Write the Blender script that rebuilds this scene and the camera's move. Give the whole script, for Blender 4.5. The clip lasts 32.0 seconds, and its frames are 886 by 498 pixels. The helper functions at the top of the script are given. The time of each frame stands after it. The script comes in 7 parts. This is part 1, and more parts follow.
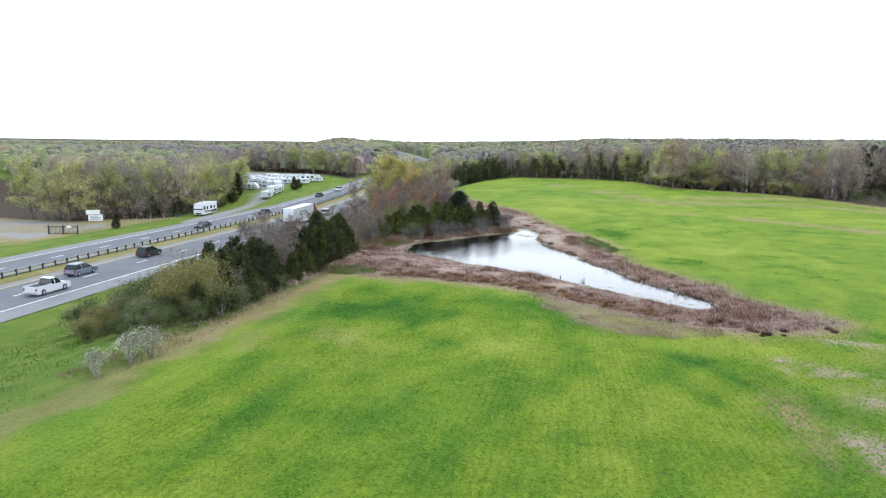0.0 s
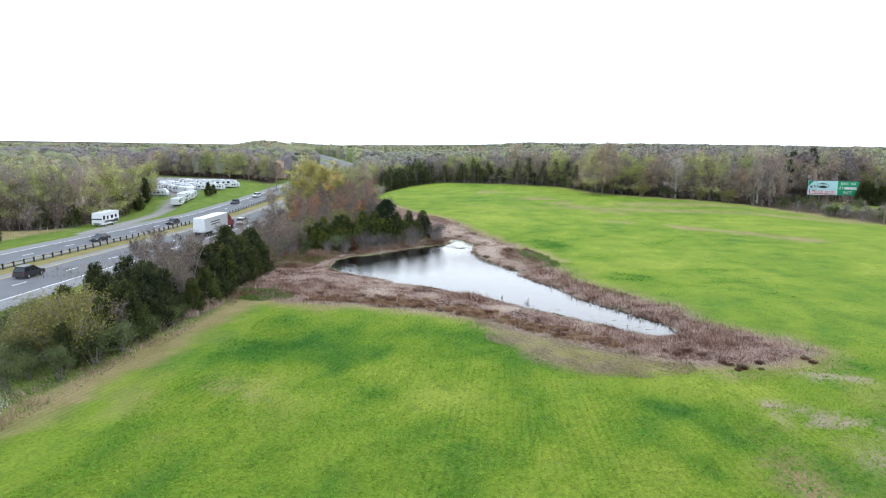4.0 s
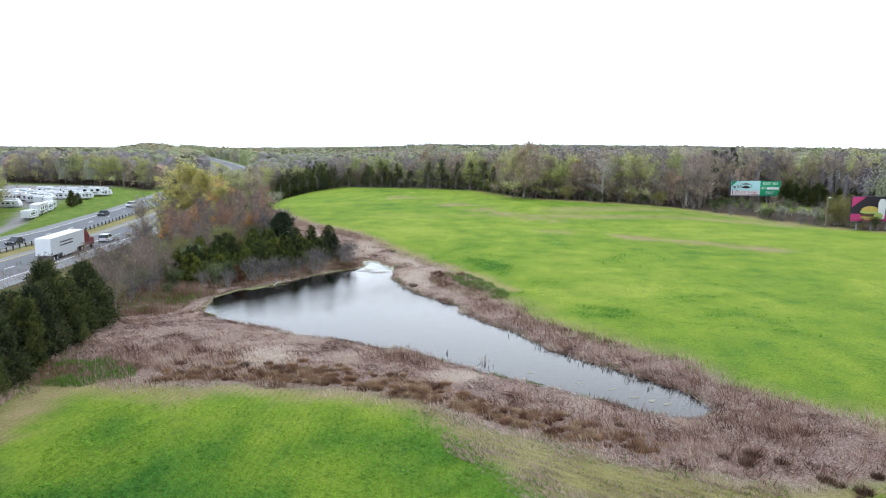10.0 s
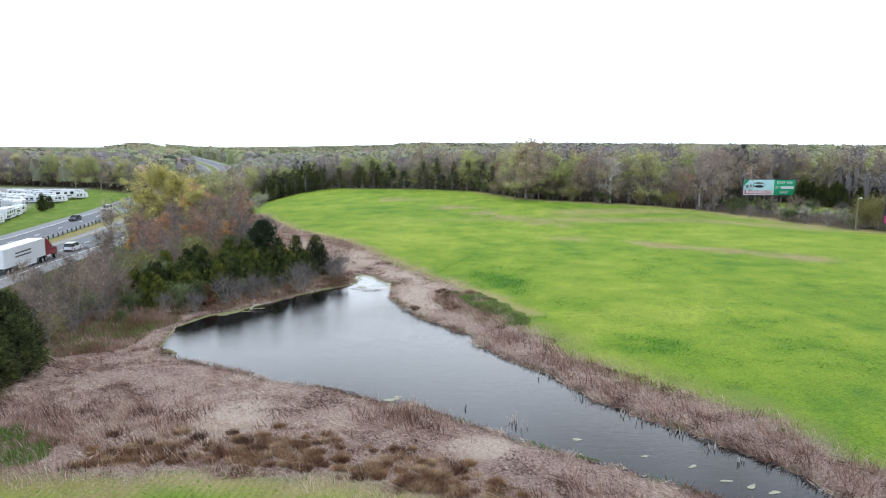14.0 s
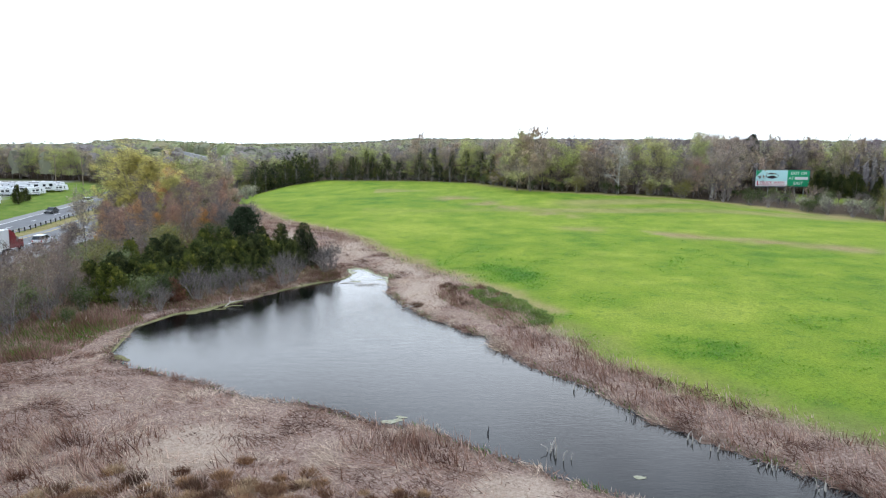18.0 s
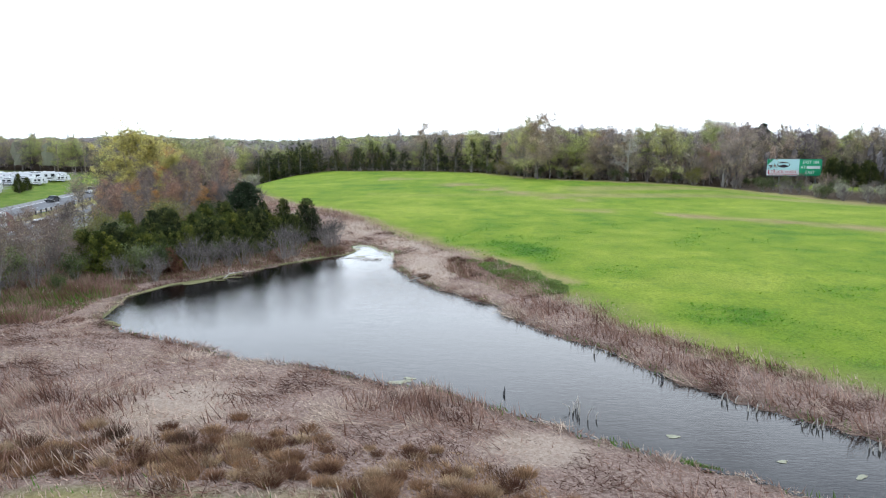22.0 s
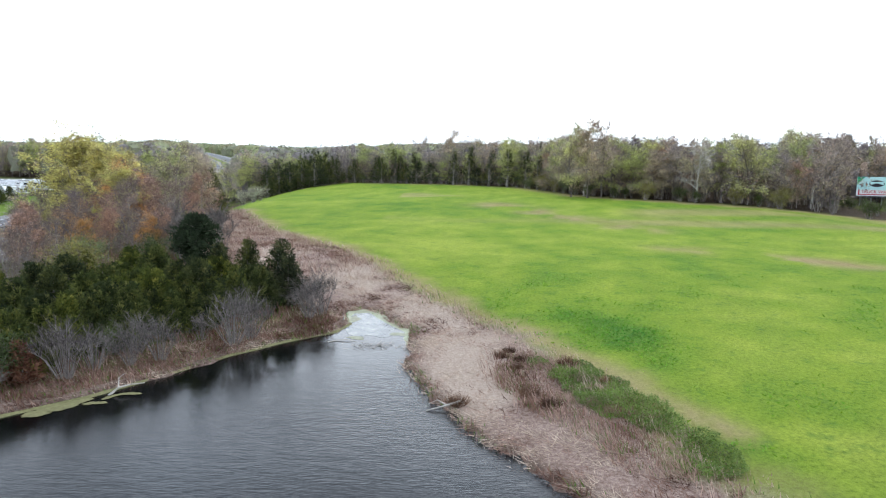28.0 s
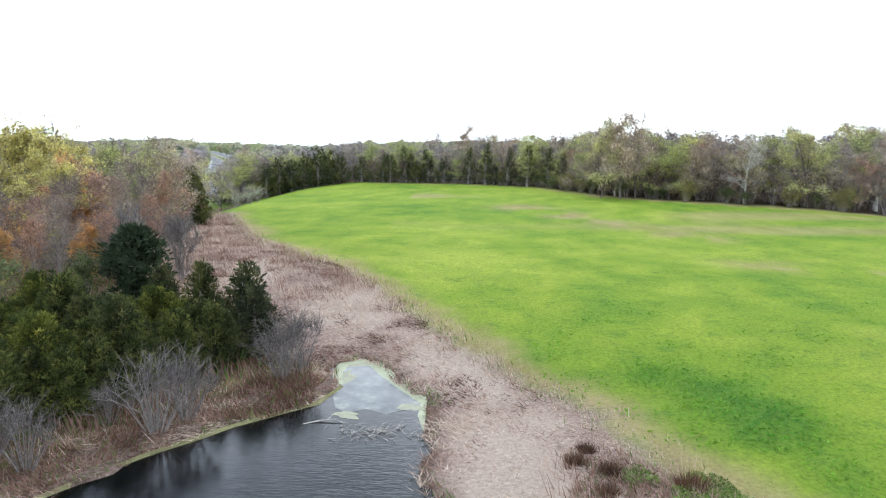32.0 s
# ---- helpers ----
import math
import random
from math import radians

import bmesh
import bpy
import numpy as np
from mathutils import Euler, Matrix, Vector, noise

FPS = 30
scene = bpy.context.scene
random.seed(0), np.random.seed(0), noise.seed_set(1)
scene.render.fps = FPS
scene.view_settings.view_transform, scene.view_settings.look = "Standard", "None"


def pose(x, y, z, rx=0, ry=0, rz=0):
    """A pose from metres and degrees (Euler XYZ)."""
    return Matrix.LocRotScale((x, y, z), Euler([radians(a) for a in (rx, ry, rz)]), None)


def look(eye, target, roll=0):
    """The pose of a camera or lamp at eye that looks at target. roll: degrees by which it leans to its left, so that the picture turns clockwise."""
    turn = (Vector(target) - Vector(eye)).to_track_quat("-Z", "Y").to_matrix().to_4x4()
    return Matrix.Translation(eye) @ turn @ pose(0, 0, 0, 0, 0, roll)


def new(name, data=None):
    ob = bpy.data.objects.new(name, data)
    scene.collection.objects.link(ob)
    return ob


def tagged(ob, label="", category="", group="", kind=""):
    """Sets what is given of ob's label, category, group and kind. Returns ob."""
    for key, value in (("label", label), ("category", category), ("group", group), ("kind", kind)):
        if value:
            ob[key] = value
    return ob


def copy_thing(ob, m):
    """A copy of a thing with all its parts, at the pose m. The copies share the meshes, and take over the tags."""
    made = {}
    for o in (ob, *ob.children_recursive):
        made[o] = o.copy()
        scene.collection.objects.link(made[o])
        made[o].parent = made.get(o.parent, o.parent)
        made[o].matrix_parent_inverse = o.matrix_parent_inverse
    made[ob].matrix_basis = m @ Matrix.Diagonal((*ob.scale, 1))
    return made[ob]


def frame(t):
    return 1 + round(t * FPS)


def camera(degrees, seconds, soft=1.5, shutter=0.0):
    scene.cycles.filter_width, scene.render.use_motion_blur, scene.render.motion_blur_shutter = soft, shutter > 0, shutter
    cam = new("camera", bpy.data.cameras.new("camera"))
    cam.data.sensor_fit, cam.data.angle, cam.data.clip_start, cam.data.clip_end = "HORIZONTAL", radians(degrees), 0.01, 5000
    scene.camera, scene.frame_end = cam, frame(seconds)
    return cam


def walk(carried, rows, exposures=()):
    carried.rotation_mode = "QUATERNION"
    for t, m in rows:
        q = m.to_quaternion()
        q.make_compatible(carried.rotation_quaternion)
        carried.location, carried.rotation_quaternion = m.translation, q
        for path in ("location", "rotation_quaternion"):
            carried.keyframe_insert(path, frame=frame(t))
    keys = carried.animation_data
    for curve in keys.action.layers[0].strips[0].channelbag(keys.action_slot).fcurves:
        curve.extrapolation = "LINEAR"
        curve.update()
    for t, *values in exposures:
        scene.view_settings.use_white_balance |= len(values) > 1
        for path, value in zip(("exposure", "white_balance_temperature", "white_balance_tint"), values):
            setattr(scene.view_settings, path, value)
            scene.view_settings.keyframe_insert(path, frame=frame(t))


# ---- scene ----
cam = camera(65.0, 32.0, soft=1.15)
PATH = [
    (0, look((6.72, -50.61, 16.62), (4.559, -40.971, 15.049), 0.73)),
    (0.5, look((6.37, -49.85, 16.61), (4.490, -40.157, 15.049), 0.77)),
    (1, look((6.19, -49.02, 16.63), (4.470, -39.291, 15.074), 0.84)),
    (1.5, look((5.97, -48.10, 16.66), (4.320, -38.358, 15.106), 0.91)),
    (2, look((5.75, -47.13, 16.68), (4.158, -37.382, 15.122), 0.95)),
    (2.5, look((5.39, -45.95, 16.69), (3.903, -36.181, 15.152), 0.97)),
    (3, look((5.09, -44.65, 16.73), (3.728, -34.858, 15.211), 1.00)),
    (3.5, look((4.70, -43.05, 16.83), (3.489, -33.243, 15.314), 1.01)),
    (5.5, look((3.23, -35.54, 16.51), (2.303, -25.692, 15.040), 1.02)),
    (6, look((2.83, -33.64, 16.49), (1.990, -23.786, 15.017), 0.98)),
    (6.5, look((2.51, -31.81, 16.44), (1.790, -21.943, 14.969), 0.96)),
    (7, look((2.12, -29.93, 16.40), (1.594, -20.050, 14.933), 0.93)),
    (7.5, look((1.66, -28.03, 16.37), (1.371, -18.139, 14.911), 0.89)),
    (8, look((1.46, -26.12, 16.33), (1.339, -16.229, 14.874), 0.85)),
    (8.5, look((1.25, -24.32, 16.30), (1.302, -14.424, 14.848), 0.81)),
    (9, look((1.08, -22.64, 16.30), (1.259, -12.752, 14.849), 0.75)),
    (9.5, look((0.79, -20.88, 16.25), (1.047, -10.992, 14.796), 0.76)),
    (10, look((0.51, -19.15, 16.28), (0.798, -9.262, 14.822), 0.76)),
    (10.5, look((0.30, -17.53, 16.29), (0.617, -7.644, 14.835), 0.73)),
    (11, look((0.18, -15.81, 16.33), (0.539, -5.928, 14.860), 0.70)),
    (11.5, look((-0.09, -14.27, 16.30), (0.302, -4.389, 14.833), 0.68)),
    (12, look((-0.27, -12.72, 16.30), (0.134, -2.839, 14.838), 0.66)),
    (12.5, look((-0.40, -11.16, 16.32), (0.009, -1.279, 14.850), 0.64)),
    (13, look((-0.49, -9.67, 16.33), (-0.083, 0.210, 14.849), 0.60)),
    (13.5, look((-0.64, -8.24, 16.25), (-0.228, 1.645, 14.773), 0.56)),
    (14, look((-0.72, -6.85, 16.17), (-0.302, 3.030, 14.695), 0.51)),
    (14.5, look((-0.75, -5.43, 16.10), (-0.337, 4.452, 14.616), 0.44)),
    (16.5, look((-1.12, -0.37, 14.65), (-0.668, 9.504, 13.159), 0.43)),
    (17, look((-1.23, 0.69, 14.26), (-0.754, 10.568, 12.769), 0.47)),
    (17.5, look((-1.29, 1.58, 14.03), (-0.810, 11.453, 12.531), 0.50)),
    (18, look((-1.38, 2.51, 13.90), (-0.877, 12.378, 12.389), 0.51)),
    (18.5, look((-1.45, 3.52, 13.84), (-0.949, 13.390, 12.316), 0.49)),
    (19, look((-1.53, 4.31, 13.76), (-1.012, 14.182, 12.236), 0.49)),
    (19.5, look((-1.59, 4.85, 13.45), (-1.064, 14.724, 11.924), 0.47)),
    (20, look((-1.67, 4.93, 12.88), (-1.153, 14.804, 11.355), 0.52)),
    (20.5, look((-1.76, 4.87, 12.26), (-1.243, 14.743, 10.734), 0.54)),
    (21, look((-1.76, 4.79, 11.62), (-1.269, 14.662, 10.095), 0.57)),
    (21.5, look((-1.71, 4.67, 11.23), (-1.236, 14.539, 9.709), 0.55)),
    (22, look((-1.60, 4.78, 11.09), (-1.158, 14.656, 9.565), 0.51)),
    (22.5, look((-1.48, 5.14, 11.04), (-1.066, 15.013, 9.522), 0.46)),
    (23, look((-1.36, 5.88, 11.03), (-0.971, 15.761, 9.528), 0.44)),
    (23.5, look((-1.25, 7.09, 11.06), (-0.885, 16.974, 9.565), 0.50)),
    (24, look((-1.21, 9.00, 11.09), (-0.866, 18.887, 9.613), 0.59)),
    (24.5, look((-1.24, 11.56, 11.11), (-0.926, 21.451, 9.655), 0.71)),
    (25, look((-1.34, 14.24, 11.17), (-1.051, 24.132, 9.751), 0.84)),
    (25.5, look((-1.66, 16.91, 11.41), (-1.410, 26.808, 10.006), 0.88)),
    (27.5, look((-1.37, 27.29, 11.68), (-1.281, 37.184, 10.260), 1.09)),
    (28, look((-1.59, 29.73, 11.70), (-1.526, 39.631, 10.273), 1.14)),
    (28.5, look((-1.72, 31.68, 11.70), (-1.698, 41.578, 10.257), 1.12)),
    (29, look((-1.88, 33.65, 11.64), (-1.900, 43.544, 10.194), 1.11)),
    (29.5, look((-1.97, 35.33, 11.55), (-2.032, 45.227, 10.096), 1.11)),
    (30, look((-2.14, 37.12, 11.41), (-2.194, 47.017, 9.960), 1.14)),
    (30.5, look((-2.20, 38.91, 11.36), (-2.276, 48.800, 9.900), 1.08)),
    (31, look((-2.28, 40.59, 11.28), (-2.361, 50.486, 9.827), 1.05)),
    (31.5, look((-2.45, 42.37, 11.19), (-2.525, 52.268, 9.742), 1.03)),
    (32, look((-2.53, 44.17, 11.01), (-2.607, 54.065, 9.571), 1.05)),
]
EXPOSURES = [(0.0, -0.13), (10.0, -0.16), (20.0, -0.18), (25.0, -0.20), (28.0, -0.13), (30.0, 0.0), (32.0, 0.10)]
walk(cam, PATH, EXPOSURES)

# ---- sky, sun ----
world = bpy.data.worlds.new("overcast_sky")
scene.world = world
world.use_nodes = True
wn, wl = world.node_tree.nodes, world.node_tree.links
wn.clear()
sky = wn.new("ShaderNodeTexSky")
sky.sky_type = "NISHITA"
sky.sun_disc = False
sky.sun_elevation, sky.sun_rotation = radians(48), radians(20)
sky.air_density, sky.dust_density, sky.ozone_density = 1.0, 6.0, 1.0
veil = wn.new("ShaderNodeMix")
veil.data_type = "RGBA"
veil.inputs[0].default_value = 0.72
veil.inputs[7].default_value = (18.0, 18.4, 18.8, 1)
cloud = wn.new("ShaderNodeTexNoise")
cloud.inputs["Scale"].default_value, cloud.inputs["Detail"].default_value = 4.6, 3
way = wn.new("ShaderNodeTexCoord")
wl.new(way.outputs["Generated"], cloud.inputs["Vector"])
shade = wn.new("ShaderNodeValToRGB")
shade.color_ramp.elements[0].position, shade.color_ramp.elements[0].color = 0.38, (0.13, 0.165, 0.235, 1)
shade.color_ramp.elements[1].position, shade.color_ramp.elements[1].color = 0.62, (0.84, 1.00, 1.22, 1)
wl.new(cloud.outputs[0], shade.inputs[0])
height_up = wn.new("ShaderNodeSeparateXYZ")
wl.new(way.outputs["Generated"], height_up.inputs[0])
low = wn.new("ShaderNodeMapRange")
low.inputs[1].default_value, low.inputs[2].default_value = 0.30, 0.50
wl.new(height_up.outputs[2], low.inputs[0])
layer = wn.new("ShaderNodeMix")
layer.data_type = "RGBA"
layer.inputs[6].default_value = (1.48, 1.61, 1.78, 1)
wl.new(low.outputs[0], layer.inputs[0])
wl.new(shade.outputs[0], layer.inputs[7])
whole = wn.new("ShaderNodeMix")
whole.data_type, whole.blend_type = "RGBA", "MULTIPLY"
whole.inputs[0].default_value = 1.0
bg = wn.new("ShaderNodeBackground")
bg.inputs[1].default_value = 0.13
out = wn.new("ShaderNodeOutputWorld")
wl.new(sky.outputs[0], veil.inputs[6])
wl.new(veil.outputs[2], whole.inputs[6])
wl.new(layer.outputs[2], whole.inputs[7])
wl.new(whole.outputs[2], bg.inputs[0])
wl.new(bg.outputs[0], out.inputs[0])
sun_data = bpy.data.lights.new("sun", "SUN")
sun_data.energy, sun_data.angle, sun_data.color = 1.45, radians(28), (1.0, 0.96, 0.9)
sun = new("sun", sun_data)
sun.matrix_world = look((0, 0, 100), (-14, -38, 0))


# ---- plan ----
POND = [(-20.9, 47.8), (-19.2, 45.6), (-15.2, 43.2), (-10.6, 40.0), (-6.4, 38.1), (-3.0, 35.8), (-0.6, 35.2), (1.5, 32.9),
        (3.8, 30.9), (5.4, 29.5), (7.4, 28.0), (9.7, 26.5), (12.4, 24.2), (14.5, 22.2), (17.0, 21.3), (18.9, 22.2),
        (18.6, 25.0), (16.5, 27.8), (14.2, 31.0), (12.3, 33.5), (10.6, 35.8), (9.5, 38.3), (8.3, 41.0), (6.5, 43.9),
        (4.8, 46.9), (4.0, 51.0), (2.1, 53.8), (0.2, 56.0), (-1.8, 60.6), (-3.4, 66.0), (-3.4, 70.0), (-3.3, 73.2),
        (-4.6, 75.2), (-5.5, 77.2), (-6.7, 79.2), (-7.9, 78.2), (-7.3, 75.0), (-8.0, 72.8), (-10.8, 70.2), (-13.2, 67.3),
        (-15.3, 63.9), (-17.6, 60.6), (-20.2, 58.0), (-21.8, 54.0)]
REED = [(-26, 31), (-21, 24.2), (-15.5, 23.6), (-11, 24.6), (-5, 23.6), (0.4, 21.5), (4.2, 17.9), (7.4, 16.2), (10.2, 13.8),
        (14, 12.4), (18.4, 10.3), (21.2, 11), (25, 12.1), (29.3, 16.1), (25.5, 21.5), (21.2, 27), (20.6, 30.9), (18.2, 33.6),
        (16.4, 36.1), (14.4, 39), (12.1, 42.3), (10.9, 47.7), (8, 54.4), (6.8, 60), (5, 66.5), (2.5, 72.4), (0, 77.1),
        (-2.9, 83.6), (-7.1, 93.1), (-13.6, 102), (-22.5, 115), (-34, 142), (-41, 143), (-35, 120), (-29, 103), (-22, 90),
        (-15, 82), (-10, 77), (-14, 71), (-19, 64), (-25, 57.5), (-28, 50), (-27.5, 40)]
STUBBLE = [(0.4, 21.2), (4.2, 17.7), (7.4, 15.9), (10.1, 13.5), (14, 11.8), (17.5, 9.8), (13.3, 7.4), (9.9, 6.4), (7.4, 7.2), (4.6, 11), (2.4, 15.4)]
EDGE = [(-52, 205), (-46, 215), (-29, 232), (-6, 222), (19, 205), (27, 176), (46, 161), (64, 153), (77, 143), (85, 128), (96, 110), (130, 80), (220, 30)]
BANK = [(-29, 48), (-25.4, 57.5), (-19.4, 64), (-14.4, 71), (-10.4, 77), (-15, 82), (-22, 90), (-29, 103), (-35, 120), (-41, 143), (-46, 165), (-52, 205), (-72, 205), (-66, 48)]
WEST_SHORE = [(-26, 57), (-22.5, 57.6), (-19.4, 60), (-16.6, 63.4), (-14.2, 66.9), (-11.4, 70.2), (-8.6, 72.9), (-7.8, 75.6), (-9.2, 78.6), (-13.5, 79.5), (-12, 75), (-16, 70.2), (-19.5, 66), (-22.6, 62.4), (-27.5, 60)]
CLEAR = [(73, 140), (69, 150), (80, 170), (90, 184), (110, 187), (112, 160), (104, 140), (94, 116), (84, 124)]
BRAMBLE = [(4.0, 65.4), (6.0, 64.8), (7.6, 61.0), (9.0, 57.0), (9.4, 54.0), (8.5, 53.4), (7.4, 56.2), (5.8, 58.6), (4.7, 61.0), (3.9, 63.2)]
WOODS = EDGE + [(4000, 30), (4000, 4000), (-2400, 4000), (-1200, 3300), (-660, 1850), (-445, 1300), (-325, 1000), (-243, 800), (-163, 600), (-125, 500), (-92, 400), (-66, 228)]


def road_z(y):
    return np.interp(y, [-50, 40, 90, 150, 200, 250, 400, 700, 1200, 1800], [-3, -3.2, -4, -5, -4.2, -2.5, -1, 1.0, 2.0, 2.0])


def road_x(y):
    """The line of the guard rail, at the inner side of the far carriageway."""
    return np.interp(y, [-3000, -60, 40, 100, 150, 200, 250, 320, 400, 500, 600, 800, 1000, 1300, 1700, 3500], [-60, -71.5, -74, -77.5, -81.5, -85, -88.5, -97, -116, -149, -188, -268, -351, -473, -625, -1300])


def west_edge(y):
    """Where the woods beyond the highway begin."""
    return np.interp(y, [84, 98, 106, 128, 150, 181, 205], [-117, -111, -102, -106, -112, -124, -134])


def smooth(a, b, v):
    u = np.clip((v - a) / (b - a), 0, 1)
    return u * u * (3 - 2 * u)


def vnoise(x, y, scale, seed=0):
    """Smooth value noise, 0 to 1."""
    x, y = np.asarray(x, float) / scale, np.asarray(y, float) / scale
    i, j = np.floor(x), np.floor(y)
    u, v = x - i, y - j
    u, v = u * u * (3 - 2 * u), v * v * (3 - 2 * v)

    def h(a, b):
        s = np.sin(a * 127.1 + b * 311.7 + seed * 74.7) * 43758.5453
        return s - np.floor(s)

    return (h(i, j) * (1 - u) + h(i + 1, j) * u) * (1 - v) + (h(i, j + 1) * (1 - u) + h(i + 1, j + 1) * u) * v


def fbm(x, y, scale, seed=0, octaves=3):
    s, a, t = 0, 1, 0
    for k in range(octaves):
        s, t = s + a * vnoise(x, y, scale / 2 ** k, seed + k * 13), t + a
        a *= 0.5
    return s / t


def inside(poly, x, y):
    """Signed distance to a polygon's outline, positive inside."""
    x, y = np.asarray(x, float), np.asarray(y, float)
    odd, best = np.zeros(x.shape, bool), np.full(x.shape, 1e9)
    for (ax, ay), (bx, by) in zip(poly, poly[1:] + poly[:1]):
        dx, dy = bx - ax, by - ay
        u = np.clip(((x - ax) * dx + (y - ay) * dy) / (dx * dx + dy * dy + 1e-12), 0, 1)
        best = np.minimum(best, np.hypot(x - ax - u * dx, y - ay - u * dy))
        if ay != by:
            odd ^= ((ay > y) != (by > y)) & (x < (bx - ax) * (y - ay) / (by - ay) + ax)
    return np.where(odd, best, -best)


def height(x, y):
    """The ground's height above the pond's surface."""
    x, y = np.asarray(x, float), np.asarray(y, float)
    pond = -inside(POND, x, y) + (fbm(x, y, 2.2, 5) - 0.5) * 1.1
    land = 1.0 + 0.5 * smooth(60, 110, y) + 0.9 * smooth(110, 165, y) * smooth(-30, 10, x) - 1.5 * smooth(52, 84, x) * smooth(95, 140, y)
    land = land + 0.35 * smooth(20, -20, y) - 2.4 * smooth(-24, -52, x) * smooth(150, 215, y)
    land = land + (fbm(x, y, 30, 3) - 0.5) * 0.5 + (fbm(x, y, 3, 9, 2) - 0.5) * 0.10
    g = road_x(y)
    rz = road_z(y)
    off = x - g
    z = land * smooth(24, 50, off) + rz * (1 - smooth(24, 50, off))
    z = z - 0.5 * smooth(20, 23, off) * smooth(34, 26, off) * smooth(150, 100, y)
    z = np.where(off < -13, rz + smooth(-13, -30, off) * np.where(y > 170, 1.5 * smooth(170, 215, y), -1.2 * smooth(90, 140, y)), z)
    # dip between the carriageways, flat under them
    z = np.where((off > -12.5) & (off < 20.5), rz - 0.04, z)
    z = np.where((off > 0.2) & (off < 4.2), rz - 0.16 + 0.1 * (fbm(x, y, 4, 2) - 0.5), z)
    z = np.where((off < -12.5) & (off > -14), rz - 0.12, z)
    r = np.hypot(x, y)
    hills = np.interp(x / (r + 1), [-0.6, -0.4, -0.2, 0.0, 0.2], [-24, -20, -7, 6, 10]) * smooth(300, 1500, r) + 5 * (fbm(x, y, 520, 21) - 0.5) * smooth(330, 1100, r)
    near_road = np.maximum(smooth(30, 120, np.abs(off + 4)), smooth(1300, 1700, y))
    z = z + hills * near_road * smooth(280, 420, r)
    bank = np.where(pond > 0, 0.07 + (1 - np.exp(-pond / 7.0)) * 0.55, np.maximum(-0.1 + pond * 0.4, -1.2))
    return np.where(pond < 22, bank + (z - bank) * smooth(1.5, 22, pond), z)


SPOTS = [(-17, 8, 4, -1), (-10, 11, 5, -1), (-8, 5, 3, -0.8), (0, 14, 4, -1), (3, 11, 3.5, -0.9), (13.7, 0.7, 1.6, -1.1), (-4, 0, 2, -0.7), (-15, 17, 4, -0.6),
         (10.5, 73, 4, -1), (8.6, 87, 3, -0.8), (30, 97, 3, -0.8), (19, 45, 2.5, -0.7), (3, 150, 12, -0.7), (-6, 5, 2, 0.8), (-9, -2, 3, 0.7), (11.6, 5.3, 3.5, 0.9),
         (-0.5, -0.3, 3, 0.8), (-11.8, 19.5, 2.5, 0.6), (18, 5.4, 3.5, 0.9), (16, 67, 4, 0.9), (23, 54, 5, 0.8), (-3, 106, 6, 0.8), (14, 53.6, 3, 0.7), (11.5, 66.0, 3.4, -0.7), (8.6, 71.0, 2.6, -0.6), (13.5, 58.5, 3.0, -0.5), (12.5, 88, 4, 0.7)]


def lush(x, y):
    """How the crop stands: 0 dark and dense, 1 thin and yellow."""
    a, c = (30 * x - 19 * y) / 35.5, (19 * x + 30 * y) / 35.5
    far = smooth(25, 45, y)
    v = 0.53 + 0.05 * far + (0.45 * (fbm(x * 1.2, y * 0.8, 13, 91) - 0.5) + 0.6 * (fbm(x * 1.4, y * 0.7, 2.8, 93) - 0.5)) * (1 - far)
    v = v + (0.42 * (fbm(a * 0.7, c * 0.8, 12, 95) - 0.5) + 0.55 * (fbm(a * 0.9, c * 1.0, 2.6, 97) - 0.5)) * far
    for cx, cy, r, a in SPOTS:
        v = v + 0.26 * a * np.exp(-(((x - cx) / r) ** 2 + ((y - cy) / r) ** 2))
    return np.clip(v, 0, 1)


def band(x, y, a, b, w):
    dx, dy = b[0] - a[0], b[1] - a[1]
    u = np.clip(((x - a[0]) * dx + (y - a[1]) * dy) / (dx * dx + dy * dy), 0, 1)
    return np.exp(-((np.hypot(x - a[0] - u * dx, y - a[1] - u * dy) / w) ** 2))


def bare_spots(x, y):
    """Where the beds are trampled flat and sandy."""
    a = np.exp(-(((x + 10.8) / 2.6) ** 2 + ((y - 32) / 3.4) ** 2))
    b = np.exp(-(((x - 2.8) / 2.2) ** 2 + ((y - 28.2) / 1.6) ** 2))
    c = np.exp(-(((x - 0.2) / 2.6) ** 2 + ((y - 66) / 8.0) ** 2)) + 0.8 * np.exp(-(((x + 9) / 3.5) ** 2 + ((y - 88) / 7.0) ** 2)) + 0.7 * np.exp(-(((x + 17) / 3.5) ** 2 + ((y - 97) / 8.0) ** 2))
    e = np.exp(-(((x + 2.5) / 3.0) ** 2 + ((y - 79) / 5.0) ** 2)) * 0.8
    return np.clip(a + b + c + e, 0, 1)


# ---- materials ----
def make(name, rough=0.9, spec=0.2):
    m = bpy.data.materials.new(name)
    m.use_nodes = True
    n, l = m.node_tree.nodes, m.node_tree.links
    b = n["Principled BSDF"]
    b.inputs["Roughness"].default_value = rough
    b.inputs["Specular IOR Level"].default_value = spec
    return m, n, l, b


